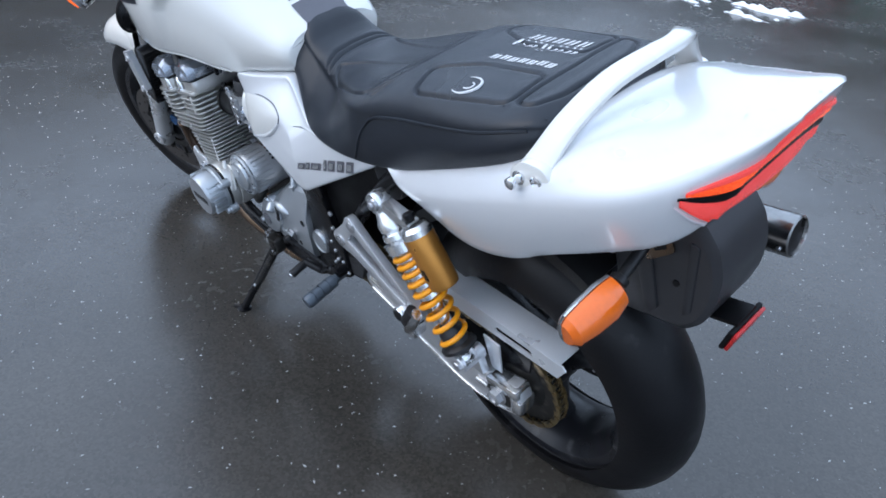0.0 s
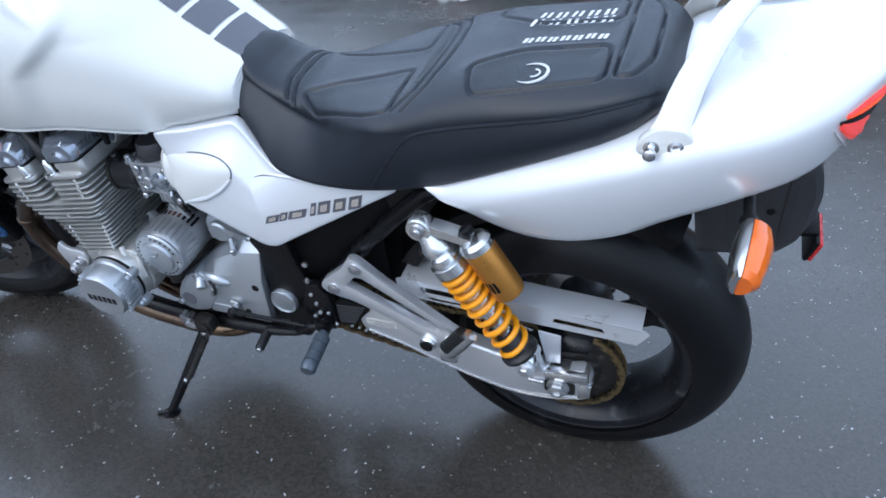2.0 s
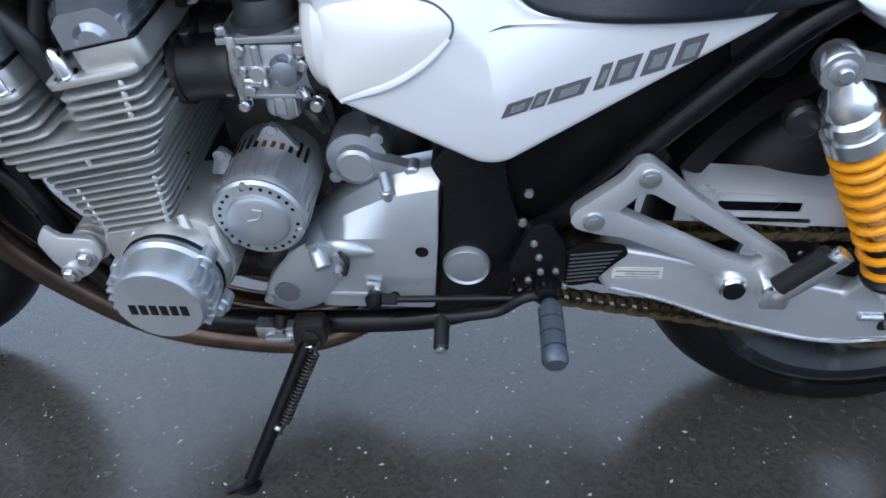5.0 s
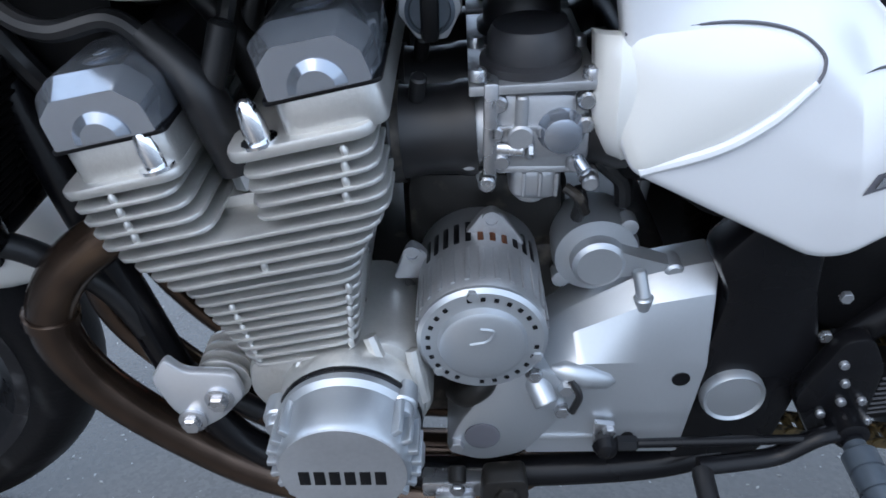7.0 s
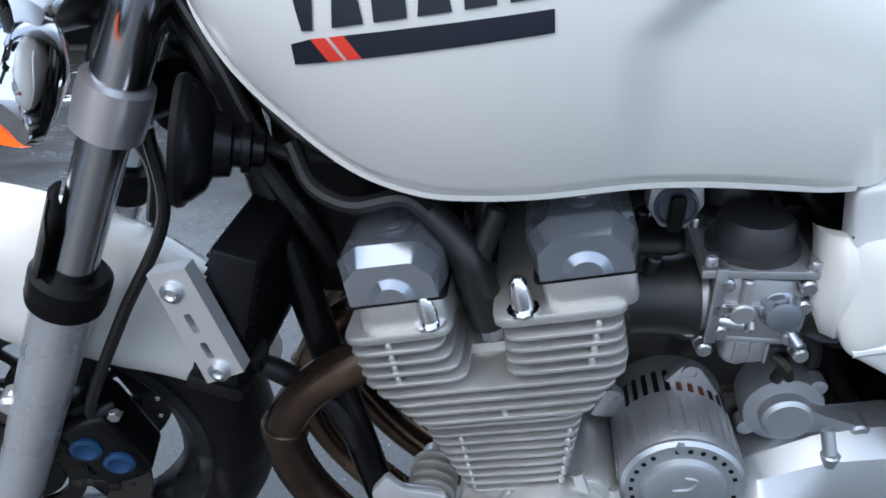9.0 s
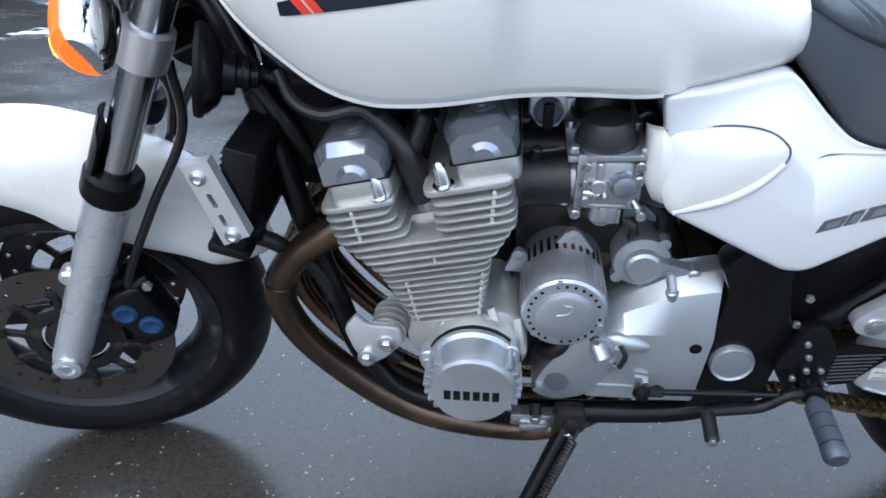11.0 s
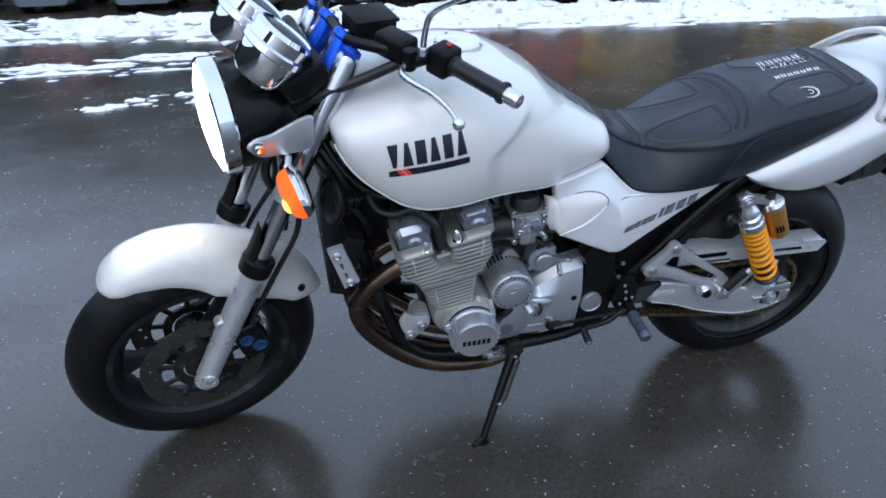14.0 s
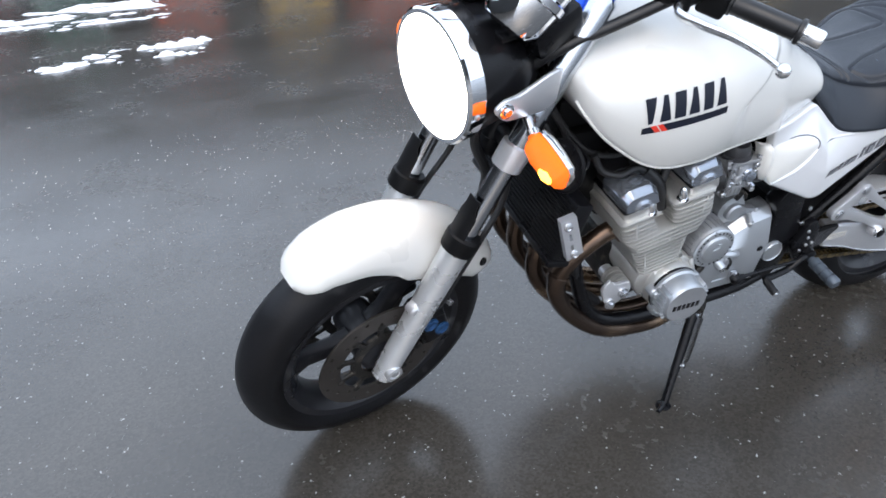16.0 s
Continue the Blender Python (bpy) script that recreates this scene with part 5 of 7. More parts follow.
    part("riser", join(rod((1.192, 0.026 + s * 0.045, 1.035), (1.140, 0.014 + s * 0.042, 1.106), 0.0185, w=0.004), rod((1.150, 0.016 + s * 0.042, 1.10), (1.136, 0.014 + s * 0.042, 1.114), 0.022, w=0.004)), BLUEANO, hb, "blue anodised bar clamp")
    part("riser_bolt", bolt((1.136, 0.014 + s * 0.042, 1.112), (-0.4, 0, 0.9), 0.006, 0.006, False), STEEL, hb)
part("brake_reservoir", join(box(1.03, 1.105, -0.185, -0.110, 1.115, 1.150, 0.008), box(1.027, 1.108, -0.188, -0.107, 1.148, 1.156, 0.003)), PLASTIC, bike, "black square brake fluid reservoir", m=TURNED)
part("clutch_reservoir", join(moved(box(-0.045, 0.042, -0.038, 0.038, -0.02, 0.02, 0.007), pose(1.086, 0.040, 1.112, 0, -4, 4)), moved(box(-0.048, 0.045, -0.041, 0.041, 0.018, 0.026, 0.003), pose(1.086, 0.040, 1.112, 0, -4, 4))), PLASTIC, bike, "black square clutch fluid reservoir", m=TURNED)

# turn signals
def signal(base, tip, lit, parent_m, along):
    """A stalk with an elongated lamp: chrome back half, amber lens half."""
    base, tip = Vector(base), Vector(tip)
    o = part("turn_signal", join(rod(base, tip, 0.0085), lathe([(0.0095, 0), (0.013, 0.002), (0.013, 0.012), (0.010, 0.014)], tip - (tip - base).normalized() * 0.016, tip - base, 18)), CHROME if lit else HOSE, bike, "amber turn signal on a short stalk", m=parent_m)
    f = Vector(along)
    out = (tip - base).normalized()
    if lit:
        out = Vector((-0.04, math.copysign(1, tip.y), -0.30)).normalized()
    else:
        out = Vector((0.08, math.copysign(1, tip.y), -0.20)).normalized()
    size, bulge, back = (1.0, 1.15, 1.0) if lit else (0.90, 1.40, 0.72)
    f = (f - out * f.dot(out)).normalized()
    upv = f.cross(out).normalized()
    rings_l, rings_c = [], []
    for d, a, b in ((0.0, 0.020, 0.016), (0.006, 0.031, 0.022), (0.03, 0.036, 0.026), (0.06, 0.035, 0.024), (0.086, 0.031, 0.020), (0.094, 0.022, 0.013)):
        a, b = a * size, b * size
        half = [(b * math.sin(t), a * math.cos(t)) for t in np.linspace(0, math.pi, 11)]
        rings_l.append([tip + out * d + f * (0.001 + bulge * x_) + upv * z_ for x_, z_ in half] + [tip + out * d - f * 0.001 + upv * z_ * 0.5 for z_ in (-a, a)])
        rings_c.append([tip + out * d - f * (0.0005 + back * x_) + upv * z_ * 1.03 for x_, z_ in half] + [tip + out * d + f * 0.001 + upv * z_ * 0.5 for z_ in (-a, a)])
    part("lens", skin(rings_l), AMBER_LIT if lit else AMBER, o, "lit amber lens" if lit else "amber lens")
    part("housing", skin(rings_c), CHROME if lit else POLISHED, o, "chrome lamp housing")
    if lit:
        part("bulb", lathe([(0.002, -0.022), (0.013, -0.012), (0.015, 0.0), (0.011, 0.012), (0.002, 0.018)], tip + out * 0.066 + f * 0.0195, out, 14), AMBER_BULB, o)
    return o


for s in (1, -1):
    signal((1.285, s * 0.10, 0.915), (1.304, s * 0.168, 0.898), True, TURNED, Vector((0.95, 0, -0.30)).normalized())
    signal((-0.236, s * 0.06, 0.768), (-0.243, s * 0.155, 0.742), False, Matrix.Identity(4), (-1, 0, -0.08))

# front brake lines and cables
for s in (1, -1):
    part("brake_hose", tube([on_leg(s, 0.52) + Vector((-0.03, -s * 0.02, 0)), on_leg(s, 0.42) + Vector((-0.07, -s * 0.01, 0)), on_leg(s, 0.30) + Vector((-0.06, 0, 0)), on_leg(s, 0.17) + Vector((-0.05, s * 0.0, -0.01)), FC + Vector((-0.145, s * 0.09, 0.13))], 0.0065, 10, 8), HOSE, bike, "black brake hose", m=TURNED)
part("cable", tube([(1.06, 0.165, 1.095), (1.13, 0.135, 1.055), (1.22, 0.10, 1.01), (1.27, 0.06, 0.95)], 0.0105, 12, 8), HOSE, bike, "black control cable", m=TURNED)
part("cable", tube([(1.06, -0.18, 1.10), (1.24, -0.13, 1.10), (1.29, -0.08, 1.0), (1.24, -0.05, 0.9)], 0.006, 10, 8), HOSE, bike, m=TURNED)
part("wire_sleeve", tube([(1.30, 0.02, 0.86), (1.32, 0.03, 0.80), (1.29, 0.04, 0.72), (1.30, 0.05, 0.66)], 0.010, 10, 8), HOSE, bike, m=TURNED)

# ---- engine: an air-cooled four leaning a little forward ----
ENGINE = Matrix(((-0.978, 0, 0.208, 0.95), (0, 1, 0, 0), (0.208, 0, 0.978, 0.57), (0, 0, 0, 1)))  # a: rearwards along the fins, u: up the cylinders
case = [(0.975, 0.475), (0.985, 0.42), (0.965, 0.34), (0.90, 0.295), (0.62, 0.30), (0.60, 0.36), (0.60, 0.50), (0.72, 0.52), (0.79, 0.50), (0.85, 0.50)]
# core coloured near black for the shade between alternator and cylinders
engine = part("engine", plate(case, -0.085, 0.085, 0.012, 0.02), GRIME_SHADE, bike, "bare aluminium air-cooled four-cylinder engine")


def slab(a0, a1, y0, y1, u0, u1, r=0.01, w=0.0012):
    """A block lying in the plane of the fins, with rounded corners."""
    bm = plate(rounded([(a0, y0), (a1, y0), (a1, y1), (a0, y1)], r, 3), u0, u1, w, 0)
    return moved(bm, ENGINE @ Matrix(((1, 0, 0, 0), (0, 0, 1, 0), (0, 1, 0, 0), (0, 0, 0, 1))))


part("cylinder_block", slab(-0.012, 0.044, -0.152, 0.152, -0.135, 0.004, 0.02), ALLOY, engine)
part("cylinder_head", join(slab(-0.038, 0.074, -0.166, 0.166, 0.0, 0.05, 0.02), slab(-0.064, -0.022, -0.172, 0.172, 0.045, 0.098, 0.015), slab(0.048, 0.096, -0.172, 0.172, 0.045, 0.098, 0.015)), ALLOY, engine)
# fins of the barrels
nb = 10
for k in range(nb):
    u = -0.092 + k * 0.0098
    f = (u + 0.092) / 0.09
    part("fin", slab(-0.036 - 0.026 * f, 0.056 + 0.030 * f, -0.196, 0.196, u, u + 0.0034, 0.016, 0.0008), ALLOY, engine)
# fins of the head: full width below, split between the cam boxes above
for k in range(4):
    u = 0.006 + k * 0.0105
    part("fin", slab(-0.060 - 0.0075 * k, 0.094 + 0.0085 * k, -0.212, 0.212, u, u + 0.0036, 0.018, 0.0008), ALLOY, engine)
for k in range(4):
    u = 0.049 + k * 0.0108
    part("fin", slab(-0.088 - 0.001 * k, -0.002 - 0.004 * k, -0.212, 0.212, u, u + 0.0036, 0.016, 0.0008), ALLOY, engine)
    part("fin", slab(0.028 + 0.001 * k, 0.122, -0.212, 0.212, u, u + 0.0036, 0.016, 0.0008), ALLOY, engine)
part("head_deck", join(slab(-0.093, -0.006, -0.210, 0.210, 0.091, 0.099, 0.014, 0.002), slab(0.026, 0.126, -0.210, 0.210, 0.093, 0.102, 0.014, 0.002)), ALLOY, engine)
# small posts cast between fins
for a, u0, u1, y in ((-0.058, 0.05, 0.094, 0.2105), (0.094, 0.05, 0.094, 0.2105), (-0.026, -0.088, -0.02, 0.1950), (0.052, -0.088, -0.02, 0.1950), (0.02, 0.008, 0.022, 0.2105)):
    for k in range(max(1, round((u1 - u0) / 0.0105))):
        u = u0 + 0.0105 * k
        part("fin_post", moved(lathe([(0.001, 0), (0.0026, 0.002), (0.0028, 0.005), (0.0026, 0.008), (0.001, 0.010)], (a + 0.003 * k * (a > 0), y - 0.0022, u), (0, 0, 1), 8), ENGINE), ALLOY, engine)
# valley between the cam boxes: plugs and caps
for s in (1, -1):
    for y in (0.168, 0.06):
        cap_ = part("plug_cap", moved(tube([(0.017, s * y, 0.072), (0.013, s * y, 0.125), (0.004, s * (y - 0.004), 0.150), (-0.012, s * (y - 0.010), 0.174)], [0.0155, 0.016, 0.0135, 0.0115], 16, 5), ENGINE), HOSE, engine, "black spark plug cap")
        part("breather_stub", moved(rod((0.016, s * y, 0.126), (0.042, s * (y - 0.01), 0.170), 0.009, w=0.003), ENGINE), HOSE, cap_)
        part("plug_nut", moved(lathe([(0.010, 0), (0.010, 0.012), (0.007, 0.014)], (0.0175, s * y, 0.058), (0, 0, 1), 6), ENGINE), STEEL, engine)
        part("plug_lead", moved(tube([(-0.008, s * (y - 0.008), 0.165), (-0.03, s * (y - 0.012), 0.186), (-0.07, s * (y - 0.01), 0.188), (-0.10, s * (y - 0.02), 0.205), (-0.11, s * (y - 0.03), 0.24)], 0.0075, 10, 8), ENGINE), HOSE, engine, "black ignition lead")
    part("plug_lead", moved(tube([(0.016, s * 0.13, 0.128), (0.030, s * 0.12, 0.16), (0.050, s * 0.10, 0.20)], 0.008, 10, 8), ENGINE), HOSE, engine)


def cam_end(a0, a1, u0, y):
    """The faceted end of a cam cover: a flat outer face, chamfers up to the crown, and a half-moon bulge."""
    am = (a0 + a1) / 2
    face = [(a0 + 0.003, u0), (a1 - 0.003, u0), (a1 - 0.005, u0 + 0.019), (a1 - 0.018, u0 + 0.031), (a0 + 0.017, u0 + 0.032), (a0 + 0.004, u0 + 0.022)]
    full = [(a0, u0), (a1, u0), (a1 + 0.001, u0 + 0.024), (a1 - 0.014, u0 + 0.041), (a0 + 0.016, u0 + 0.043), (a0 - 0.002, u0 + 0.031)]
    def at(poly, yy, r):
        return [(p[0], yy, p[1]) for p in rounded(poly, r, 2)]
    rings_ = [at(full, y - 0.082, 0.004), at(full, y - 0.018, 0.004), at([(p[0] + (am - p[0]) * 0.02, p[1]) for p in full], y - 0.0155, 0.004), at([(p[0] + (am - p[0]) * 0.03, p[1]) for p in face], y - 0.001, 0.002), at([(p[0] + (am - p[0]) * 0.045, p[1]) for p in face], y, 0.002)]
    bm = moved(skin(rings_), ENGINE)
    half = [(am + 0.019 * math.cos(t), u0 + 0.002 + 0.019 * math.sin(t)) for t in np.linspace(0, math.pi, 14)]
    halfs = [(am + 0.012 * math.cos(t), u0 + 0.003 + 0.012 * math.sin(t)) for t in np.linspace(0, math.pi, 14)]
    moon = skin([[(p[0], yy, p[1]) for p in hh] for hh, yy in ((half, y - 0.01), (half, y + 0.001), (halfs, y + 0.005))])
    return join(bm, moved(moon, ENGINE))


for a0, a1, u0 in ((-0.083, -0.004, 0.126), (0.062, 0.138, 0.128)):
    cover = cam_end(a0, a1, u0, 0.206)
    cc = part("cam_cover", cover, GREYCAP, engine, "blue-grey painted cam cover", sharp=24)
    part("cam_cover", mirrored(cam_end(a0, a1, u0, 0.206)), GREYCAP, engine, "blue-grey painted cam cover", sharp=24)
    part("cover_middle", slab(a0 + 0.010, a1 - 0.010, -0.126, 0.126, u0 - 0.004, u0 + 0.030, 0.01, 0.004), ENAMEL, engine, "black middle of the cam cover")
    part("cam_box", slab(a0 + 0.004, a1 - 0.003, -0.203, 0.203, 0.096, u0 - 0.002, 0.012, 0.003), ALLOY, engine)
    part("cover_gasket", slab(a0 - 0.0005, a1 + 0.0005, -0.2055, 0.2055, u0 - 0.003, u0, 0.006, 0.0004), BLACK, engine)
    for s in (1, -1):
        part("cover_bolt", moved(join(lathe([(0.014, 0), (0.015, 0.0015), (0.012, 0.0028), (0.008, 0.003)], ((a0 + a1) / 2 + 0.004, s * 0.165, u0 + 0.0415), (0, 0, 1), 18), bolt(((a0 + a1) / 2 + 0.004, s * 0.165, u0 + 0.0440), (0, 0, 1), 0.0065, 0.0015, False)), ENGINE), GREYCAP, engine)
for s in (1, -1):
    for a, u in ((-0.022, 0.099), (0.050, 0.101)):
        nut = lathe([(0.0125, 0), (0.0125, 0.0025), (0.0085, 0.003), (0.0085, 0.015), (0.0075, 0.019), (0.0066, 0.026), (0.0035, 0.030), (0.001, 0.031)], (a, s * 0.200, u), (0, 0, 1), 12)
        part("acorn_nut", moved(nut, ENGINE), CHROME, engine, "chrome acorn nut")

# shoulder of the crankcase under the barrels
part("crankcase_shoulder", plate([(0.968, 0.478), (0.975, 0.44), (0.950, 0.40), (0.84, 0.38), (0.818, 0.42), (0.822, 0.47), (0.850, 0.497), (0.905, 0.490)], -0.19, 0.19, 0.008, 0.015), ALLOY, engine)
for x0, z0, x1, z1 in ((0.868, 0.500, 0.850, 0.455), (0.835, 0.485, 0.826, 0.44), (0.925, 0.482, 0.93, 0.455)):
    part("casting_rib", tube([(x0, 0.186, z0), ((x0 + x1) / 2, 0.194, (z0 + z1) / 2), (x1, 0.198, z1)], 0.006, 8, 4), ALLOY, engine)
# left crank cover
cx, cz = 0.886, 0.432
cov = part("crank_cover", lathe([(0.060, 0.16), (0.062, 0.185), (0.060, 0.205), (0.058, 0.21)], (cx, 0, cz), (0, 1, 0), 40), ALLOY, engine, "round crank end cover with a flat grey face")
part("cover_gasket", lathe([(0.0585, 0.2095), (0.0595, 0.211), (0.0595, 0.2145), (0.0585, 0.216)], (cx, 0, cz), (0, 1, 0), 40), BLACK, cov)
part("cover_drum", lathe([(0.058, 0.216), (0.058, 0.222), (0.0535, 0.226), (0.052, 0.260), (0.0495, 0.265)], (cx, 0, cz), (0, 1, 0), 48), COVER, cov, "bright turned rim")
part("cover_face", lathe([(0.0497, 0.2645), (0.049, 0.2665), (0.02, 0.2668), (0.002, 0.2668)], (cx, 0, cz), (0, 1, 0), 44), ALTGREY, cov, "flat brushed face")
for k in range(6):  # plain bars in place of lettering
    x = cx + 0.034 - k * 0.0117
    part("letter_bar", box(x - 0.0084, x, 0.2664, 0.2676, cz - 0.012, cz + 0.003, 0.0004), BLACK, cov)
for k in range(7):
    for sx in (1, -1):
        a = radians(-38 + 13 * k)
        part("rim_tooth", moved(box(-0.0035, 0.0065, 0.226, 0.258, -0.0025, 0.0025, 0.001), Matrix.Translation((cx + sx * 0.0535 * math.cos(a), 0, cz + 0.0535 * math.sin(a))) @ Matrix.Rotation(-a if sx > 0 else -(math.pi - a), 4, "Y")), COVER, cov)
for dx, dz in ((-0.044, 0.027), (0.056, 0.012), (-0.047, -0.042), (0.036, -0.050)):
    bx = Vector((cx + dx, 0.205, cz + dz))
    part("cover_bolt", join(lathe([(0.0125, 0), (0.0125, 0.018), (0.011, 0.020)], bx, (0, 1, 0), 16), bolt(bx + Vector((0, 0.020, 0)), (0, 1, 0), 0.009, 0.009, False)), COVER, cov)

# alternator with slotted end
ax_, az = 0.778, 0.4965
alt = part("alternator", lathe([(0.050, 0.06), (0.054, 0.075), (0.054, 0.135), (0.053, 0.15), (0.052, 0.178), (0.049, 0.183)], (ax_, 0, az), (0, 1, 0), 48), ALTGREY, engine, "ribbed alternator with a drilled end plate")
for k in range(28):
    a = 2 * math.pi * k / 28
    part("alternator_rib", moved(box(-0.001, 0.0008, 0.134, 0.176, -0.0022, 0.0022, 0.0008), Matrix.Translation((ax_ + 0.0535 * math.cos(a), 0, az + 0.0535 * math.sin(a))) @ Matrix.Rotation(-a, 4, "Y")), ALTGREY, alt)
for k in range(11):
    a = radians(36 + 10.8 * k)
    slot = moved(box(-0.003, 0.0010, 0.098, 0.126, -0.0026, 0.0026, 0.001), Matrix.Translation((ax_ + 0.0538 * math.cos(a), 0, az + 0.0538 * math.sin(a))) @ Matrix.Rotation(-a, 4, "Y"))
    part("slot", slot, COPPER if 5 <= k <= 7 else BLACK, alt)
part("end_plate", lathe([(0.0505, 0.1825), (0.0525, 0.184), (0.0525, 0.187), (0.049, 0.190), (0.036, 0.191), (0.034, 0.196), (0.031, 0.1975), (0.01, 0.198), (0.002, 0.198)], (ax_, 0, az), (0, 1, 0), 48), COVER, alt)
for k in range(26):
    a = 2 * math.pi * (k + 0.5) / 26
    if k not in (4, 12, 20):
        part("vent_hole", moved(box(-0.0019, 0.0019, 0.1895, 0.1913, -0.0019, 0.0019, 0.0005), Matrix.Translation((ax_ + 0.0435 * math.cos(a), 0, az + 0.0435 * math.sin(a))) @ Matrix.Rotation(-a, 4, "Y")), BLACK, alt)
part("embossed_curl", tube([(ax_ + 0.002, 0.198, az + 0.020), (ax_ - 0.008, 0.1985, az + 0.018), (ax_ - 0.004, 0.1985, az + 0.008), (ax_ + 0.010, 0.198, az + 0.004)], 0.0013, 8, 6), COVER, alt)
for px, pz, tw in ((0.769, 0.564, 1.0), (0.836, 0.530, 0.6)):
    lugm = join(plate([(px - 0.030, pz - 0.028), (px - 0.0085, pz + 0.004), (px, pz + 0.009), (px + 0.0085 * tw, pz + 0.004), (px + 0.030 * tw, pz - 0.028)], 0.106, 0.115, 0.002, 0.006), lathe([(0.008, 0), (0.008, 0.003), (0.005, 0.0035), (0.005, 0.001)], (px, 0.115, pz), (0, 1, 0), 18))
    part("alternator_lug", lugm, ALTGREY, alt)
for a in (80, 200, 318):
    part("plate_screw", bolt((ax_ + 0.047 * math.cos(radians(a)), 0.186, az + 0.047 * math.sin(radians(a))), (0, 1, 0), 0.005, 0.006), COVER, alt)

# starter clutch boss with an arm
st_ = part("starter_cover", lathe([(0.037, 0.06), (0.038, 0.10), (0.036, 0.107), (0.024, 0.110), (0.023, 0.120), (0.019, 0.123), (0.004, 0.123)], (0.677, 0, 0.519), (0, 1, 0), 36), COVER, engine, "domed cover with a tapering arm")
part("cover_arm", skin([[(x, y, z) for y, z in ((0.104, zc_ - h), (0.122 - d, zc_ - h * 0.8), (0.122 - d, zc_ + h * 0.8), (0.104, zc_ + h))] for x, zc_, h, d in ((0.672, 0.522, 0.020, 0.0), (0.645, 0.517, 0.012, 0.002), (0.610, 0.509, 0.007, 0.004))]), COVER, st_)
part("arm_boss", lathe([(0.0085, 0.10), (0.0085, 0.120), (0.006, 0.122)], (0.612, 0, 0.5105), (0, 1, 0), 14), COVER, st_)
for ex, ez in ((0.652, 0.547), (0.706, 0.493)):
    part("cover_ear", lathe([(0.008, 0.09), (0.008, 0.106), (0.005, 0.107)], (ex, 0, ez), (0, 1, 0), 12), COVER, st_)

# sprocket cover in two levels
spc = part("sprocket_cover", plate([(0.575, 0.520), (0.64, 0.505), (0.70, 0.468), (0.738, 0.438), (0.746, 0.322), (0.590, 0.322), (0.580, 0.45)], 0.08, 0.119, 0.003, 0.006, 2), COVER, engine, "smooth silver sprocket cover with a creased face")
def scaled(poly, f, cxy):
    return [(cxy[0] + (x - cxy[0]) * f, cxy[1] + (z - cxy[1]) * f) for x, z in poly]
upper = [[(x, y, z) for x, z in rounded(poly, 0.004, 2)] for y, poly in (
    (0.118, [(0.574, 0.522), (0.640, 0.507), (0.700, 0.470), (0.735, 0.440), (0.742, 0.317), (0.589, 0.318)]),
    (0.140, [(0.580, 0.503), (0.640, 0.490), (0.695, 0.462), (0.729, 0.439), (0.738, 0.322), (0.590, 0.323)]),
    (0.160, [(0.582, 0.443), (0.640, 0.443), (0.690, 0.442), (0.722, 0.436), (0.735, 0.326), (0.591, 0.327)]))]
part("raised_face", skin(upper), COVER, spc, sharp=25)
for hx, hz, r in ((0.602, 0.423, 0.0085), (0.640, 0.348, 0.0065)):
    part("bolt_recess", lathe([(r, 0.1595), (r * 0.92, 0.1608), (r * 0.8, 0.1606)], (hx, 0, hz), (0, 1, 0), 18), BLACK, spc)
part("bulge", moved(lathe([(0.001, -0.032), (0.009, -0.022), (0.013, 0.0), (0.010, 0.02), (0.003, 0.03)], (0, 0, 0), (1, 0, 0.3), 16), Matrix.Translation((0.688, 0.158, 0.428))), COVER, spc)
part("cast_bar", box(0.66, 0.735, 0.158, 0.1625, 0.345, 0.352, 0.002), COVER, spc)
low = part("oil_pump_cover", plate([(0.812, 0.332), (0.800, 0.37), (0.772, 0.418), (0.732, 0.446), (0.702, 0.428), (0.700, 0.385), (0.735, 0.330), (0.775, 0.318)], 0.09, 0.166, 0.006, 0.014), COVER, engine, "silver water-tight side cover with a dark plug")
part("oil_window", lathe([(0.0165, 0.165), (0.0165, 0.1675), (0.012, 0.1685), (0.005, 0.168)], (0.776, 0, 0.357), (0, 1, 0), 24), GREYDECAL_SHADE, low, "dark round plug")
part("cover_snout", rod((0.735, 0.15, 0.432), (0.720, 0.178, 0.41), 0.011), COVER, low)
for bx, bz in ((0.732, 0.437), (0.703, 0.420), (0.705, 0.392), (0.800, 0.345)):
    part("cover_bolt", bolt((bx, 0.164, bz), (0, 1, 0), 0.0075, 0.008), STEEL, low)
part("drain_elbow", tube([(0.80, 0.15, 0.40), (0.79, 0.165, 0.41), (0.775, 0.165, 0.425), (0.772, 0.15, 0.44)], 0.011, 12, 6), GRIME_SHADE, engine)
part("sensor_lead", tube([(0.700, 0.168, 0.43), (0.692, 0.172, 0.415), (0.697, 0.172, 0.395)], 0.0035, 8, 6), HOSE, engine)
part("breather_hose", tube([(0.655, 0.085, 0.560), (0.66, 0.09, 0.585), (0.675, 0.09, 0.60), (0.69, 0.08, 0.615)], 0.008, 10, 6), HOSE, engine)
part("neutral_switch", join(rod((0.645, 0.128, 0.520), (0.640, 0.138, 0.497), 0.006), rod((0.641, 0.139, 0.5), (0.639, 0.14, 0.485), 0.0085, 0.005)), COVER, engine)

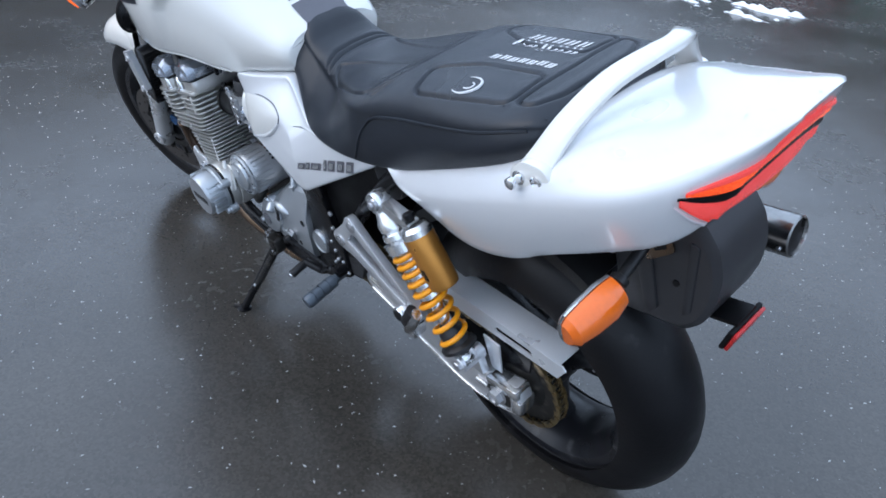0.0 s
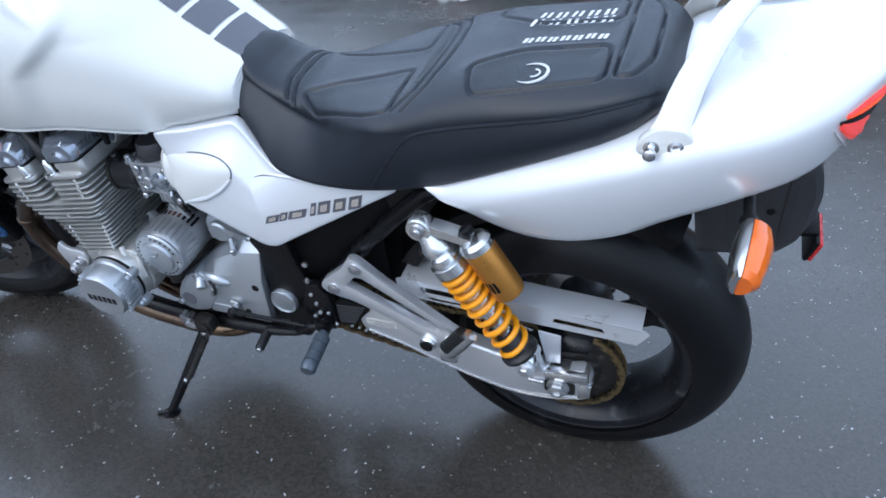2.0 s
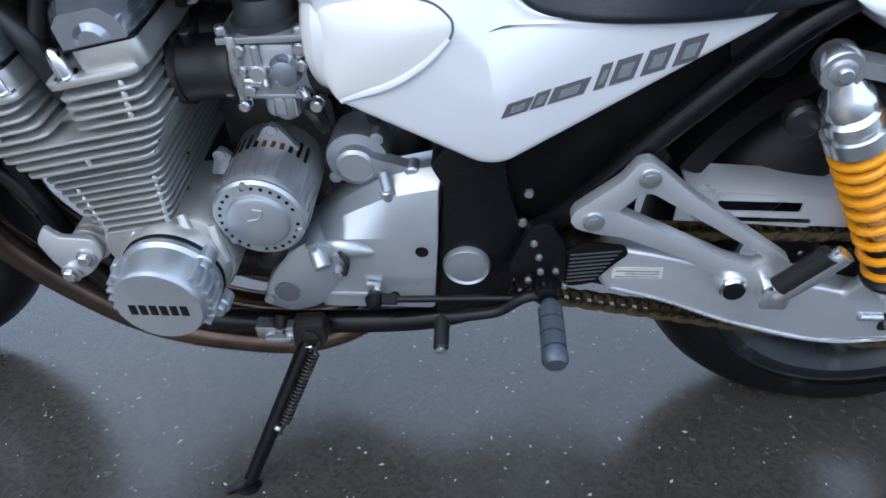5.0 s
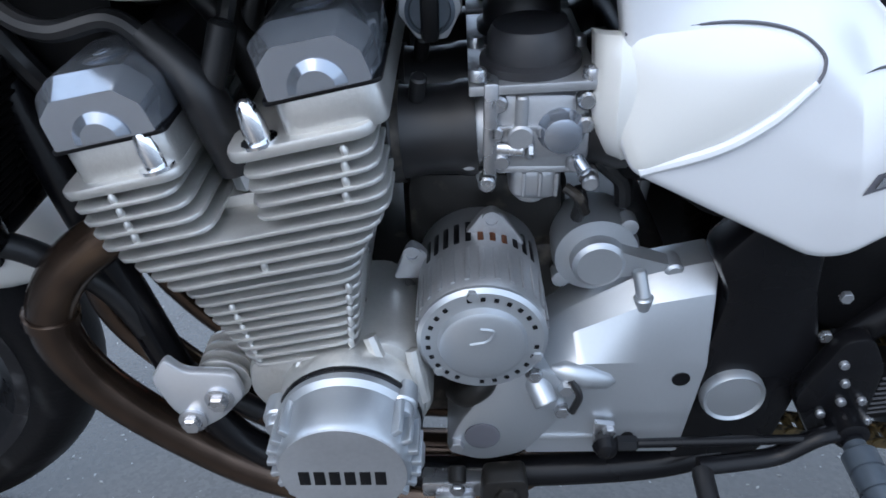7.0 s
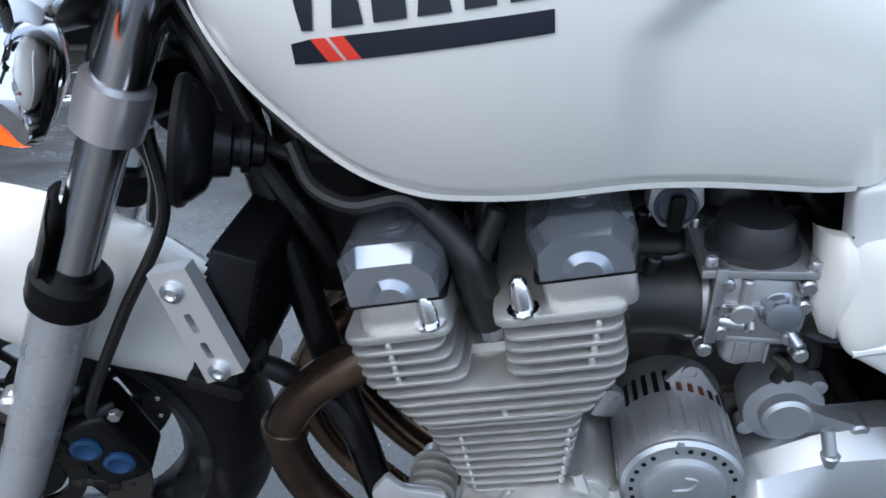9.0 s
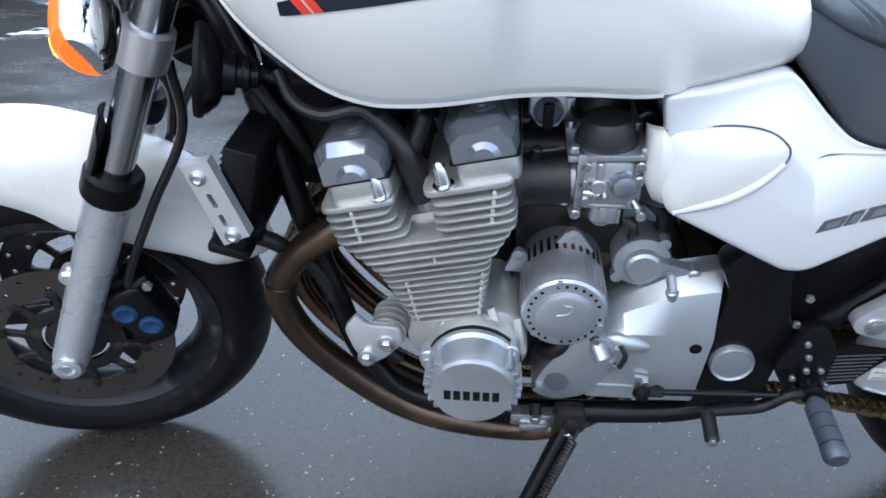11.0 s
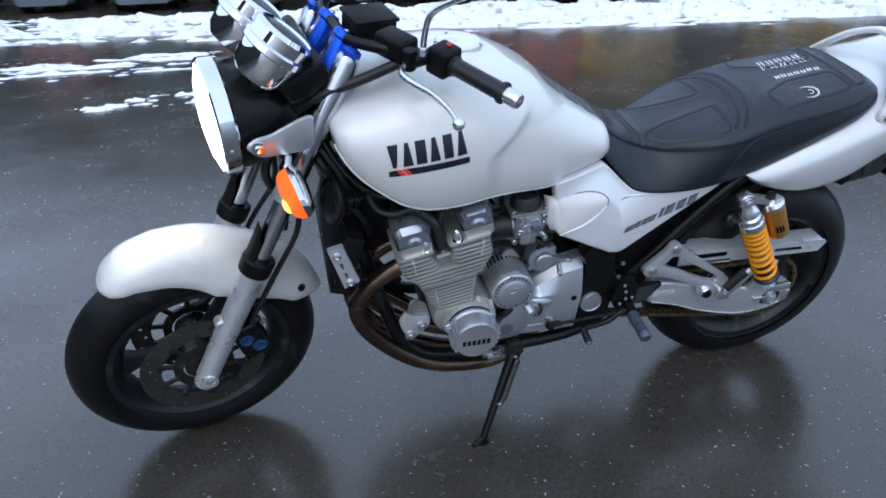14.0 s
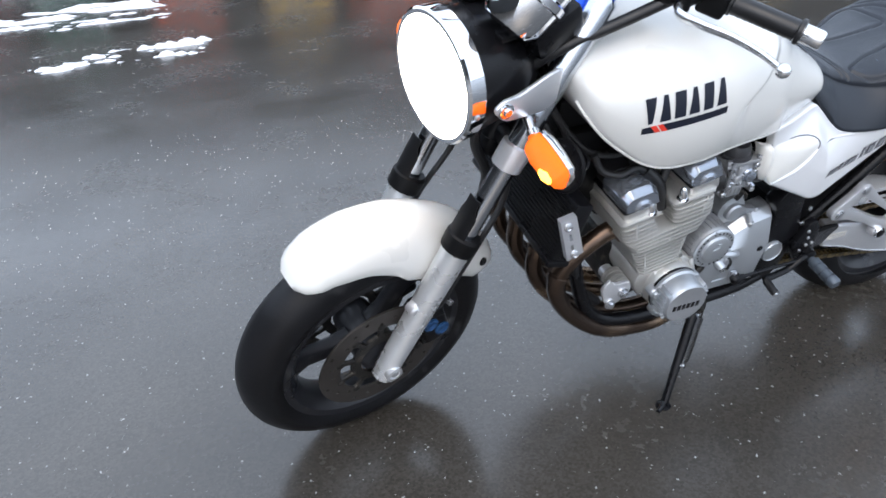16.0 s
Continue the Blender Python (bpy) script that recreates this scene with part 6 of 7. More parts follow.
# carburettors and intake boots
for y in (0.125, 0.045, -0.045, -0.125):
    b0 = part("intake_boot", lathe([(0.036, 0), (0.038, 0.004), (0.035, 0.012), (0.033, 0.03), (0.034, 0.05), (0.036, 0.056), (0.036, 0.066)], (0.848, y, 0.648), (-1, 0, 0.06), 28), HOSE, bike, "black rubber intake boot")
    part("hose_clip", ring([(0.0365, 0.006), (0.038, 0.006), (0.038, 0.012), (0.0365, 0.012)], (0.848, y, 0.648), (-1, 0, 0.06), 28), GRIME_SHADE, b0)
    part("vacuum_cap", rod((0.825, y + 0.012, 0.68), (0.822, y + 0.02, 0.70), 0.006), HOSE, b0)
    cb = part("carburettor", join(lathe([(0.030, 0), (0.031, 0.03), (0.033, 0.04), (0.033, 0.075), (0.03, 0.08)], (0.782, y, 0.652), (-1, 0, 0.06), 24), box(0.712, 0.772, y - 0.03, y + 0.03, 0.630, 0.690, 0.008)), ALTGREY, bike, "cast carburettor with a black diaphragm cap")
    part("float_bowl", join(box(0.719, 0.758, y - 0.026, y + 0.024, 0.600, 0.632, 0.010, 3), box(0.71, 0.768, y - 0.029, y + 0.029, 0.628, 0.634, 0.002), rod((0.74, y, 0.592), (0.74, y, 0.602), 0.012)), ALTGREY, cb)
    part("diaphragm_flange", plate([(0.700, 0.694), (0.700, 0.701), (0.788, 0.697), (0.788, 0.690)], y - 0.041, y + 0.034, 0.001), ALTGREY, cb)
    part("diaphragm_cap", lathe([(0.036, 0), (0.036, 0.006), (0.031, 0.008), (0.030, 0.022), (0.026, 0.029), (0.005, 0.031)], (0.744, y - 0.004, 0.699), (0.04, 0, 1), 28), ENAMEL, cb, "black diaphragm cap")
    if y > 0.1:
        for px, py in ((0.706, -0.035), (0.706, 0.028), (0.782, -0.035), (0.782, 0.028)):
            part("cap_screw", bolt((px, y + py, 0.700), (0, 0, 1), 0.006, 0.008, False), STEEL, cb)
        part("choke_rail", rod((0.785, y + 0.024, 0.662), (0.785, y - 0.20, 0.662), 0.005), STEEL, cb)
        part("bowl_pipe", tube([(0.705, y + 0.012, 0.605), (0.701, y + 0.012, 0.592), (0.702, y + 0.006, 0.575)], 0.0055, 10, 5), HOSE, cb)
        part("fuel_union", join(rod((0.762, y + 0.018, 0.648), (0.790, y + 0.026, 0.645), 0.006), rod((0.788, y + 0.026, 0.655), (0.788, y + 0.026, 0.632), 0.0065)), ALTGREY, cb)
        for k in range(3):
            part("bowl_rib", box(0.722 + 0.012 * k, 0.725 + 0.012 * k, y + 0.022, y + 0.0262, 0.606, 0.626, 0.001), ALTGREY, cb)
        part("throttle_body", join(lathe([(0.016, 0), (0.017, 0.004), (0.014, 0.008), (0.013, 0.014), (0.008, 0.016)], (0.724, y + 0.029, 0.664), (0, 1, 0), 18), rod((0.712, y + 0.03, 0.642), (0.705, y + 0.04, 0.634), 0.005)), GREYCAP, cb, "pale blue throttle sensor")
        for px, pz in ((0.768, 0.684), (0.708, 0.686), (0.770, 0.662), (0.765, 0.640), (0.712, 0.638), (0.700, 0.622), (0.775, 0.622), (0.735, 0.664), (0.752, 0.655), (0.708, 0.668)):
            part("carburettor_screw", join(lathe([(0.0065, 0), (0.0065, 0.010), (0.005, 0.012)], (px, y + 0.024, pz), (0, 1, 0), 12), rod((px, y - 0.01, pz), (px, y + 0.026, pz), 0.0075, seg=12)), STEEL, cb)
        part("vent_barrel", join(rod((0.752, y + 0.02, 0.660), (0.752, y + 0.038, 0.660), 0.0095), rod((0.752, y + 0.032, 0.660), (0.752, y + 0.032, 0.690), 0.0045)), ALTGREY, cb)
        part("throttle_stop", join(rod((0.776, y + 0.028, 0.650), (0.748, y + 0.034, 0.650), 0.0055), rod((0.748, y + 0.034, 0.650), (0.742, y + 0.034, 0.650), 0.0075, seg=8)), STEEL, cb)
        part("overflow_pipe", tube([(0.716, y + 0.022, 0.612), (0.706, y + 0.028, 0.606), (0.700, y + 0.026, 0.592)], 0.004, 8, 5), GRIME_SHADE, cb)
        part("link_bar", box(0.715, 0.775, y + 0.030, y + 0.034, 0.664, 0.668, 0.001), STEEL, cb)
        part("bracket_tab", box(0.768, 0.778, y - 0.01, y + 0.036, 0.63, 0.70, 0.002), STEEL, cb)
    part("airbox_boot", lathe([(0.032, 0), (0.034, 0.012), (0.038, 0.02), (0.038, 0.03)], (0.704, y, 0.657), (-1, 0, 0.06), 24), HOSE, bike)
ft = part("fuel_tap", join(plate([(0.833, 0.765), (0.795, 0.763), (0.792, 0.745), (0.802, 0.725), (0.822, 0.725), (0.834, 0.742)], 0.125, 0.146, 0.003)), ALTGREY, bike, "silver fuel tap with a dark lever")
part("tap_dial", lathe([(0.0165, 0), (0.0165, 0.003), (0.014, 0.005), (0.013, 0.003), (0.004, 0.003)], (0.813, 0.146, 0.745), (0, 1, 0), 24), PEGGREY, ft, "dark round dial of the fuel tap")
part("tap_lever", box(0.807, 0.819, 0.149, 0.157, 0.726, 0.757, 0.004), PLASTIC, ft)

# exhaust headers, collector and silencer
for k, y in enumerate((0.150, 0.052, -0.052, -0.150)):
    ye, fw_ = (0.115, 0.045, -0.03, -0.09)[k], (0.0, 0.012, 0.012, 0.012)[k]
    hp = part("exhaust_pipe", tube([(1.005, y, 0.600), (1.06, y, 0.582), (1.118, y, 0.538), (1.146, y * 0.99, 0.480), (1.128 + fw_, y * 0.97, 0.408), (1.066 + 1.5 * fw_, y * 0.92, 0.323), (0.99 + fw_, (y + ye) / 2, 0.257), (0.90, ye, 0.208), (0.78, ye * 0.9, 0.194), (0.68, ye * 0.6, 0.222), (0.60, -0.04 + ye * 0.2, 0.25)], 0.0205, 18, 8), HEADER, bike, "heat-browned steel exhaust header")
    part("pipe_collar", lathe([(0.0205, -0.007), (0.0235, -0.005), (0.0235, 0.005), (0.0205, 0.007)], (1.1445, y * 0.99, 0.492), (0.2, 0, -1), 20), HEADER, hp)
    part("exhaust_flange", moved(lathe([(0.031, 0), (0.033, 0.004), (0.033, 0.012), (0.026, 0.016)], (1.018, y, 0.597), (0.93, 0, -0.2), 24), Matrix.Identity(4)), HEADER, hp)
sil = part("silencer", tube([(0.60, -0.05, 0.25), (0.5, -0.10, 0.255), (0.38, -0.17, 0.30), (0.25, -0.205, 0.36), (0.0, -0.235, 0.475), (-0.20, -0.246, 0.575)], [0.03, 0.032, 0.04, 0.050, 0.050, 0.040], 20, 8), STEEL, bike, "steel silencer on the far side")
d_ = Vector((-0.22, 0.0, 0.028)).normalized()
part("exhaust_tip", ring([(0.030, 0), (0.036, 0.002), (0.036, 0.098), (0.033, 0.1), (0.032, 0.098), (0.031, 0.01)], Vector((-0.205, -0.246, 0.584)), d_, 32), PIPE, sil, "dull steel open tail pipe")
part("tip_inside", lathe([(0.0312, 0.094), (0.0308, 0.040), (0.02, 0.041), (0.001, 0.041)], Vector((-0.205, -0.246, 0.584)), d_, 24), BLACK, sil)
part("tip_rivet", rod(Vector((-0.292, -0.212, 0.590)), Vector((-0.292, -0.207, 0.590)), 0.004), STEEL, sil)

# ---- frame, swinging arm, shocks, stand, controls ----
frame_parts = part("frame", tube([(1.185, 0, 0.98), (1.20, 0, 0.90), (1.225, 0, 0.83)], 0.036, 18, 6), BLACK, bike, "black steel tube frame")
for s in (1, -1):
    part("down_tube", tube([(1.205, s * 0.03, 0.87), (1.165, s * 0.075, 0.76), (1.125, s * 0.100, 0.62), (1.085, s * 0.115, 0.47), (1.05, s * 0.125, 0.36), (1.00, s * 0.13, 0.295), (0.92, s * 0.135, 0.272), (0.78, s * 0.14, 0.272), (0.62, s * 0.14, 0.282), (0.54, s * 0.135, 0.30)], 0.0165, 14, 8), BLACK, frame_parts)
    part("top_tube", tube([(1.19, s * 0.03, 0.92), (1.05, s * 0.075, 0.845), (0.85, s * 0.10, 0.80), (0.65, s * 0.085, 0.765), (0.55, s * 0.08, 0.70), (0.53, s * 0.10, 0.55)], 0.0165, 14, 8), BLACK, frame_parts)
    part("pivot_plate", plate([(0.590, 0.54), (0.545, 0.600), (0.505, 0.560), (0.500, 0.509), (0.480, 0.442), (0.495, 0.329), (0.518, 0.288), (0.592, 0.297), (0.588, 0.365), (0.574, 0.508)], s * 0.105, s * 0.148, 0.006, 0.01), BLACK, frame_parts)
    part("seat_tube", tube([(0.455, s * 0.130, 0.440), (0.40, s * 0.137, 0.510), (0.32, s * 0.140, 0.605), (0.24, s * 0.140, 0.690), (0.18, s * 0.135, 0.735)], 0.0145, 14, 6), BLACK, frame_parts)
    part("seat_rail", tube([(0.58, s * 0.075, 0.735), (0.45, s * 0.115, 0.725), (0.25, s * 0.130, 0.735), (0.05, s * 0.125, 0.775), (-0.2, s * 0.10, 0.86)], 0.0145, 14, 6), BLACK, frame_parts)
    part("gusset", plate([(0.300, 0.700), (0.222, 0.740), (0.195, 0.705), (0.235, 0.640), (0.285, 0.640)], s * 0.10, s * 0.135, 0.004, 0.01), BLACK, frame_parts)
    part("pivot_cap", lathe([(0.027, 0.145), (0.029, 0.147), (0.029, 0.154), (0.027, 0.158), (0.024, 0.156), (0.002, 0.1565)] if s > 0 else [(0.027, 0.145), (0.029, 0.16), (0.02, 0.17)], (0.549, 0, 0.394), (0, s, 0), 32), COVER, frame_parts, "silver pivot cap")
    for bx, bz in ((0.478, 0.505), (0.483, 0.462), (0.53, 0.57)):
        part("frame_bolt", bolt((bx, s * 0.147, bz), (0, s, 0), 0.006, 0.005), STEEL, frame_parts)
    part("engine_mount", join(plate([(1.055, 0.455), (1.038, 0.480), (1.026, 0.464), (0.985, 0.462), (0.978, 0.436), (1.002, 0.408), (1.026, 0.393), (1.045, 0.420)], s * 0.180, s * 0.190, 0.003, 0.008), rod((1.00, s * 0.11, 0.434), (1.00, s * 0.18, 0.434), 0.016)), SATIN, frame_parts, "silver engine mounting plate")
    for bx, bz in ((1.0, 0.434), (1.028, 0.408)):
        part("mount_bolt", join(lathe([(0.0125, 0), (0.0125, 0.004), (0.010, 0.005)], (bx, s * 0.189, bz), (0, s, 0), 18), bolt((bx, s * 0.194, bz), (0, s, 0), 0.0085, 0.006)), STEEL, frame_parts)
part("fin_stub", join(*[lathe([(0.020, 0), (0.024, 0.001), (0.024, 0.004), (0.020, 0.005)], (1.0, 0.135 + 0.012 * k, 0.440), (0, 1, 0), 20) for k in range(4)]), ALLOY, bike)
part("airbox", box(0.42, 0.672, -0.115, 0.115, 0.59, 0.70, 0.02, 3), PLASTIC, bike, "black airbox")
part("side_tray", plate([(0.690, 0.64), (0.60, 0.575), (0.545, 0.56), (0.50, 0.47), (0.46, 0.45), (0.40, 0.52), (0.275, 0.665), (0.235, 0.70), (0.30, 0.700), (0.62, 0.690), (0.68, 0.68)], -0.122, 0.130, 0.006, 0.01), PLASTIC, bike, "black inner side panels")
# black filler block, added to hide the bright silencer behind the gap
part("gap_filler", box(0.34, 0.50, -0.11, 0.085, 0.36, 0.56, 0.01), PLASTIC, bike)
part("clutter_filler", box(0.655, 1.12, -0.13, 0.07, 0.735, 0.80, 0.015), PLASTIC, bike, "black parts under the tank")
part("starter_motor", box(0.70, 0.845, -0.13, 0.075, 0.49, 0.585, 0.02), GRIME_SHADE, bike)
# black block added in place of dark clutter, covering the bright snow behind
part("clutter_filler", box(1.045, 1.15, -0.095, 0.085, 0.60, 0.80, 0.02), PLASTIC, bike)
part("head_stay", box(1.0, 1.15, -0.06, 0.06, 0.72, 0.86, 0.02), PLASTIC, bike)
part("coil", rod((1.02, 0.06, 0.80), (0.93, 0.06, 0.80), 0.022), PLASTIC, bike)
part("inner_guard", skin([[(RC.x + r * math.cos(a), y, RC.z + 0.03 + r * math.sin(a)) for y, r in ((-0.095, 0.315), (-0.10, 0.345), (-0.06, 0.365), (0.06, 0.365), (0.10, 0.345), (0.095, 0.315), (0.06, 0.352), (-0.06, 0.352))] for a in np.linspace(radians(28), radians(118), 24)]), PLASTIC, bike, "black inner rear mudguard")

# swinging arm
for s in (1, -1):
    arm = [(0.388, 0.372), (0.388, 0.430), (0.323, 0.418), (0.185, 0.383), (0.07, 0.357), (0.02, 0.352), (-0.046, 0.362), (-0.054, 0.330), (-0.050, 0.296), (0.0, 0.276), (0.10, 0.266), (0.215, 0.298), (0.30, 0.334), (0.380, 0.359)]
    sa = part("swingarm", plate(arm, s * 0.118, s * 0.152, 0.007, 0.012, 3), SATIN, bike, "satin aluminium swinging arm")
    part("adjuster_block", plate([(0.030, 0.352), (-0.047, 0.361), (-0.050, 0.338), (0.028, 0.330)], s * 0.12, s * 0.158, 0.003), POLISHED, sa)
    part("end_cap", plate([(-0.034, 0.335), (-0.055, 0.332), (-0.052, 0.296), (-0.030, 0.292)], s * 0.116, s * 0.156, 0.003), POLISHED, sa)
    part("axle_slot", plate([(0.030, 0.328), (-0.026, 0.330), (-0.026, 0.296), (0.030, 0.292)], s * 0.150, s * 0.1535, 0.001, 0.008), GRIME_SHADE, sa)
    part("axle_nut", join(lathe([(0.021, 0), (0.021, 0.003), (0.0185, 0.004)], (0.005, s * 0.152, 0.312), (0, s, 0), 24), lathe([(0.0165, 0), (0.0165, 0.012), (0.013, 0.014), (0.009, 0.014), (0.009, 0.01)], (0.005, s * 0.155, 0.312), (0, s, 0), 6)), STEEL, sa)
    part("adjuster_bolt", rod((0.06, s * 0.153, 0.318), (0.03, s * 0.153, 0.318), 0.006), STEEL, sa)
    # brighter polished rod, added as the highlight along the arm's lower edge
    part("edge_highlight", tube([(0.372, s * 0.151, 0.360), (0.30, s * 0.151, 0.338), (0.215, s * 0.151, 0.302), (0.10, s * 0.151, 0.270), (0.02, s * 0.151, 0.273), (-0.04, s * 0.150, 0.290)], 0.0028, 8, 6), POLISHED, sa)
    if s > 0:
        part("warning_label", box(0.312, 0.372, 0.1522, 0.1528, 0.378, 0.396, 0), LABEL, sa, "pale warning label")
        for k in range(3):
            part("label_line", box(0.316, 0.368 - 0.012 * (k % 2), 0.1528, 0.1531, 0.3802 + 0.0045 * k, 0.3818 + 0.0045 * k, 0), GREYDECAL_SHADE, sa)
    part("shock_boss", join(rod((0.055, s * 0.14, 0.392), (0.055, s * 0.196, 0.392), 0.017), plate([(0.095, 0.355), (0.075, 0.395), (0.055, 0.408), (0.038, 0.39), (0.03, 0.355)], s * 0.145, s * 0.162, 0.003)), SATIN, sa)
    part("boss_bolt", bolt((0.055, s * 0.195, 0.392), (0, s, 0), 0.010, 0.007), STEEL, sa)
for s in (1, -1):
    part("swingarm_root", plate([(0.56, 0.43), (0.40, 0.415), (0.36, 0.42), (0.36, 0.345), (0.50, 0.38), (0.56, 0.385)], s * 0.108, s * 0.14, 0.006, 0.012), GRIME_SHADE, bike)

# chain guard: an angled sheet with long slots
guard = [(0.306, 0.492), (0.290, 0.496), (-0.132, 0.474), (-0.138, 0.466), (-0.120, 0.438), (0.030, 0.442), (0.306, 0.452)]
cg = part("chain_guard", plate(guard, 0.126, 0.1295, 0.001, 0, 1, holes=[[(0.262, 0.482), (0.165, 0.480), (0.165, 0.464), (0.255, 0.466)], [(0.255, 0.459), (0.150, 0.456), (0.150, 0.443), (0.245, 0.450)], [(0.02, 0.466), (-0.062, 0.462), (-0.068, 0.450), (0.022, 0.453)]]), SHEETALU, bike, "bright aluminium chain guard with slots", sharp=20)
part("guard_top", moved(box(-0.212, 0.212, 0.074, 0.1295, -0.0017, 0.0017, 0.001), pose(0.086, 0, 0.484, 0, -2.95, 0)), SHEETALU, cg)
part("guard_stay", plate([(0.045, 0.436), (0.005, 0.432), (0.005, 0.36), (0.03, 0.36)], 0.135, 0.139, 0.001), SHEETALU, cg)
part("guard_inside", plate([(0.06, 0.44), (-0.05, 0.43), (-0.04, 0.37), (0.03, 0.36)], 0.110, 0.114, 0.001), BLACK, cg)


# rear shocks with yellow springs and gold reservoirs
def shock(s):
    top, bot = Vector((0.213, s * 0.188, 0.684)), Vector((0.055, s * 0.177, 0.403))
    d = (bot - top).normalized()
    L = (bot - top).length
    o = part("shock_absorber", join(lathe([(0.019, 0), (0.021, 0.004), (0.021, 0.024), (0.019, 0.028)], top - Vector((0, s * 0.014, 0)), (0, s, 0), 24), lathe([(0.014, 0.008), (0.020, 0.03), (0.024, 0.036), (0.024, 0.05), (0.021, 0.054), (0.026, 0.058), (0.027, 0.068), (0.022, 0.071), (0.031, 0.074), (0.031, 0.092), (0.022, 0.096), (0.022, 0.19), (0.012, 0.192), (0.012, L - 0.02)], top, d, 28)), POLISHED, bike, "shock absorber with yellow spring and gold reservoir")
    turns, r = 9.2, 0.0262
    c0, c1 = 0.094, L - 0.030
    u = d.cross(Vector((0, 1, 0))).normalized()
    v = d.cross(u)
    helix = []
    n = 150
    for k in range(n + 1):
        f = k / n
        g = 0.58 * f + 0.42 * f ** 1.9
        helix.append(top + d * (c0 + (c1 - c0) * g) + (u * math.cos(2 * math.pi * turns * f) + v * math.sin(2 * math.pi * turns * f)) * r)
    part("spring", tube(helix, 0.0051, 10, 1, smooth=False), SPRING, o, "bright yellow coil spring")
    part("bump_stop", lathe([(0.014, L - 0.075), (0.023, L - 0.06), (0.025, L - 0.034), (0.034, L - 0.028), (0.034, L - 0.022), (0.02, L - 0.016)], top, d, 24), HOSE, o)
    part("lower_eye", lathe([(0.016, -0.014), (0.018, -0.01), (0.018, 0.01), (0.016, 0.014)], bot, (0, 1, 0), 20), POLISHED, o)
    part("top_bolt", join(lathe([(0.012, 0), (0.012, 0.003), (0.009, 0.004)], top + Vector((0, s * 0.014, 0)), (0, s, 0), 18), bolt(top + Vector((0, s * 0.018, 0)), (0, s, 0), 0.007, 0.004, False)), STEEL, o)
    r0, r1 = Vector((0.132, s * 0.183, 0.668)), Vector((0.076, s * 0.178, 0.560))
    rd = (r1 - r0).normalized()
    part("reservoir", lathe([(0.020, 0.012), (0.0255, 0.015), (0.0265, 0.02), (0.0265, 0.108), (0.025, 0.115), (0.018, 0.117)], r0, rd, 30), GOLD, o, "gold anodised reservoir")
    part("reservoir_head", lathe([(0.012, -0.006), (0.022, -0.003), (0.027, 0.004), (0.027, 0.015)], r0, rd, 28), POLISHED, o)
    part("reservoir_knob", lathe([(0.010, 0), (0.011, 0.003), (0.011, 0.010), (0.008, 0.012)], r0 - rd * 0.014, -rd, 16), BLACK, o)
    part("bridge", skin([[p + Vector((0, s * yy, 0)) + up_ * zz for yy, zz in ((-0.012, -0.008), (0.012, -0.008), (0.012, 0.008), (-0.012, 0.008))] for p, up_ in ((top + Vector((0.0, 0, 0.006)), Vector((0.1, 0, 1))), ((top + r0) / 2 + Vector((0, 0, 0.004)), Vector((0.1, 0, 1))), (r0 + Vector((0.0, 0, 0.0)), Vector((0.2, 0, 1))))]), POLISHED, o)
    for k in range(3):  # the maker's mark as plain bars
        a = 0.4 + k * 0.28
        rr = 0.0267
        uu = rd.cross(Vector((0, s, 0))).normalized()
        vv = Vector((0, s, 0)) - rd * Vector((0, s, 0)).dot(rd)
        bmx = bmesh.new()
        vs = []
        for h in (0.070, 0.092):
            for t in (a - 0.10 - 0.5, a + 0.10 - 0.5):
                vs.append(bmx.verts.new(r0 + rd * h + (vv * math.cos(t) + uu * math.sin(t)) * rr))
        bmx.faces.new((vs[0], vs[1], vs[3], vs[2]))
        part("maker_bar", bmx, BLACK, o)
    return o


for s in (1, -1):
    shock(s)
part("rubber_stop", lathe([(0.016, 0), (0.018, 0.004), (0.018, 0.018), (0.014, 0.022)], (0.215, 0.15, 0.610), (0, 1, 0.1), 20), HOSE, bike)

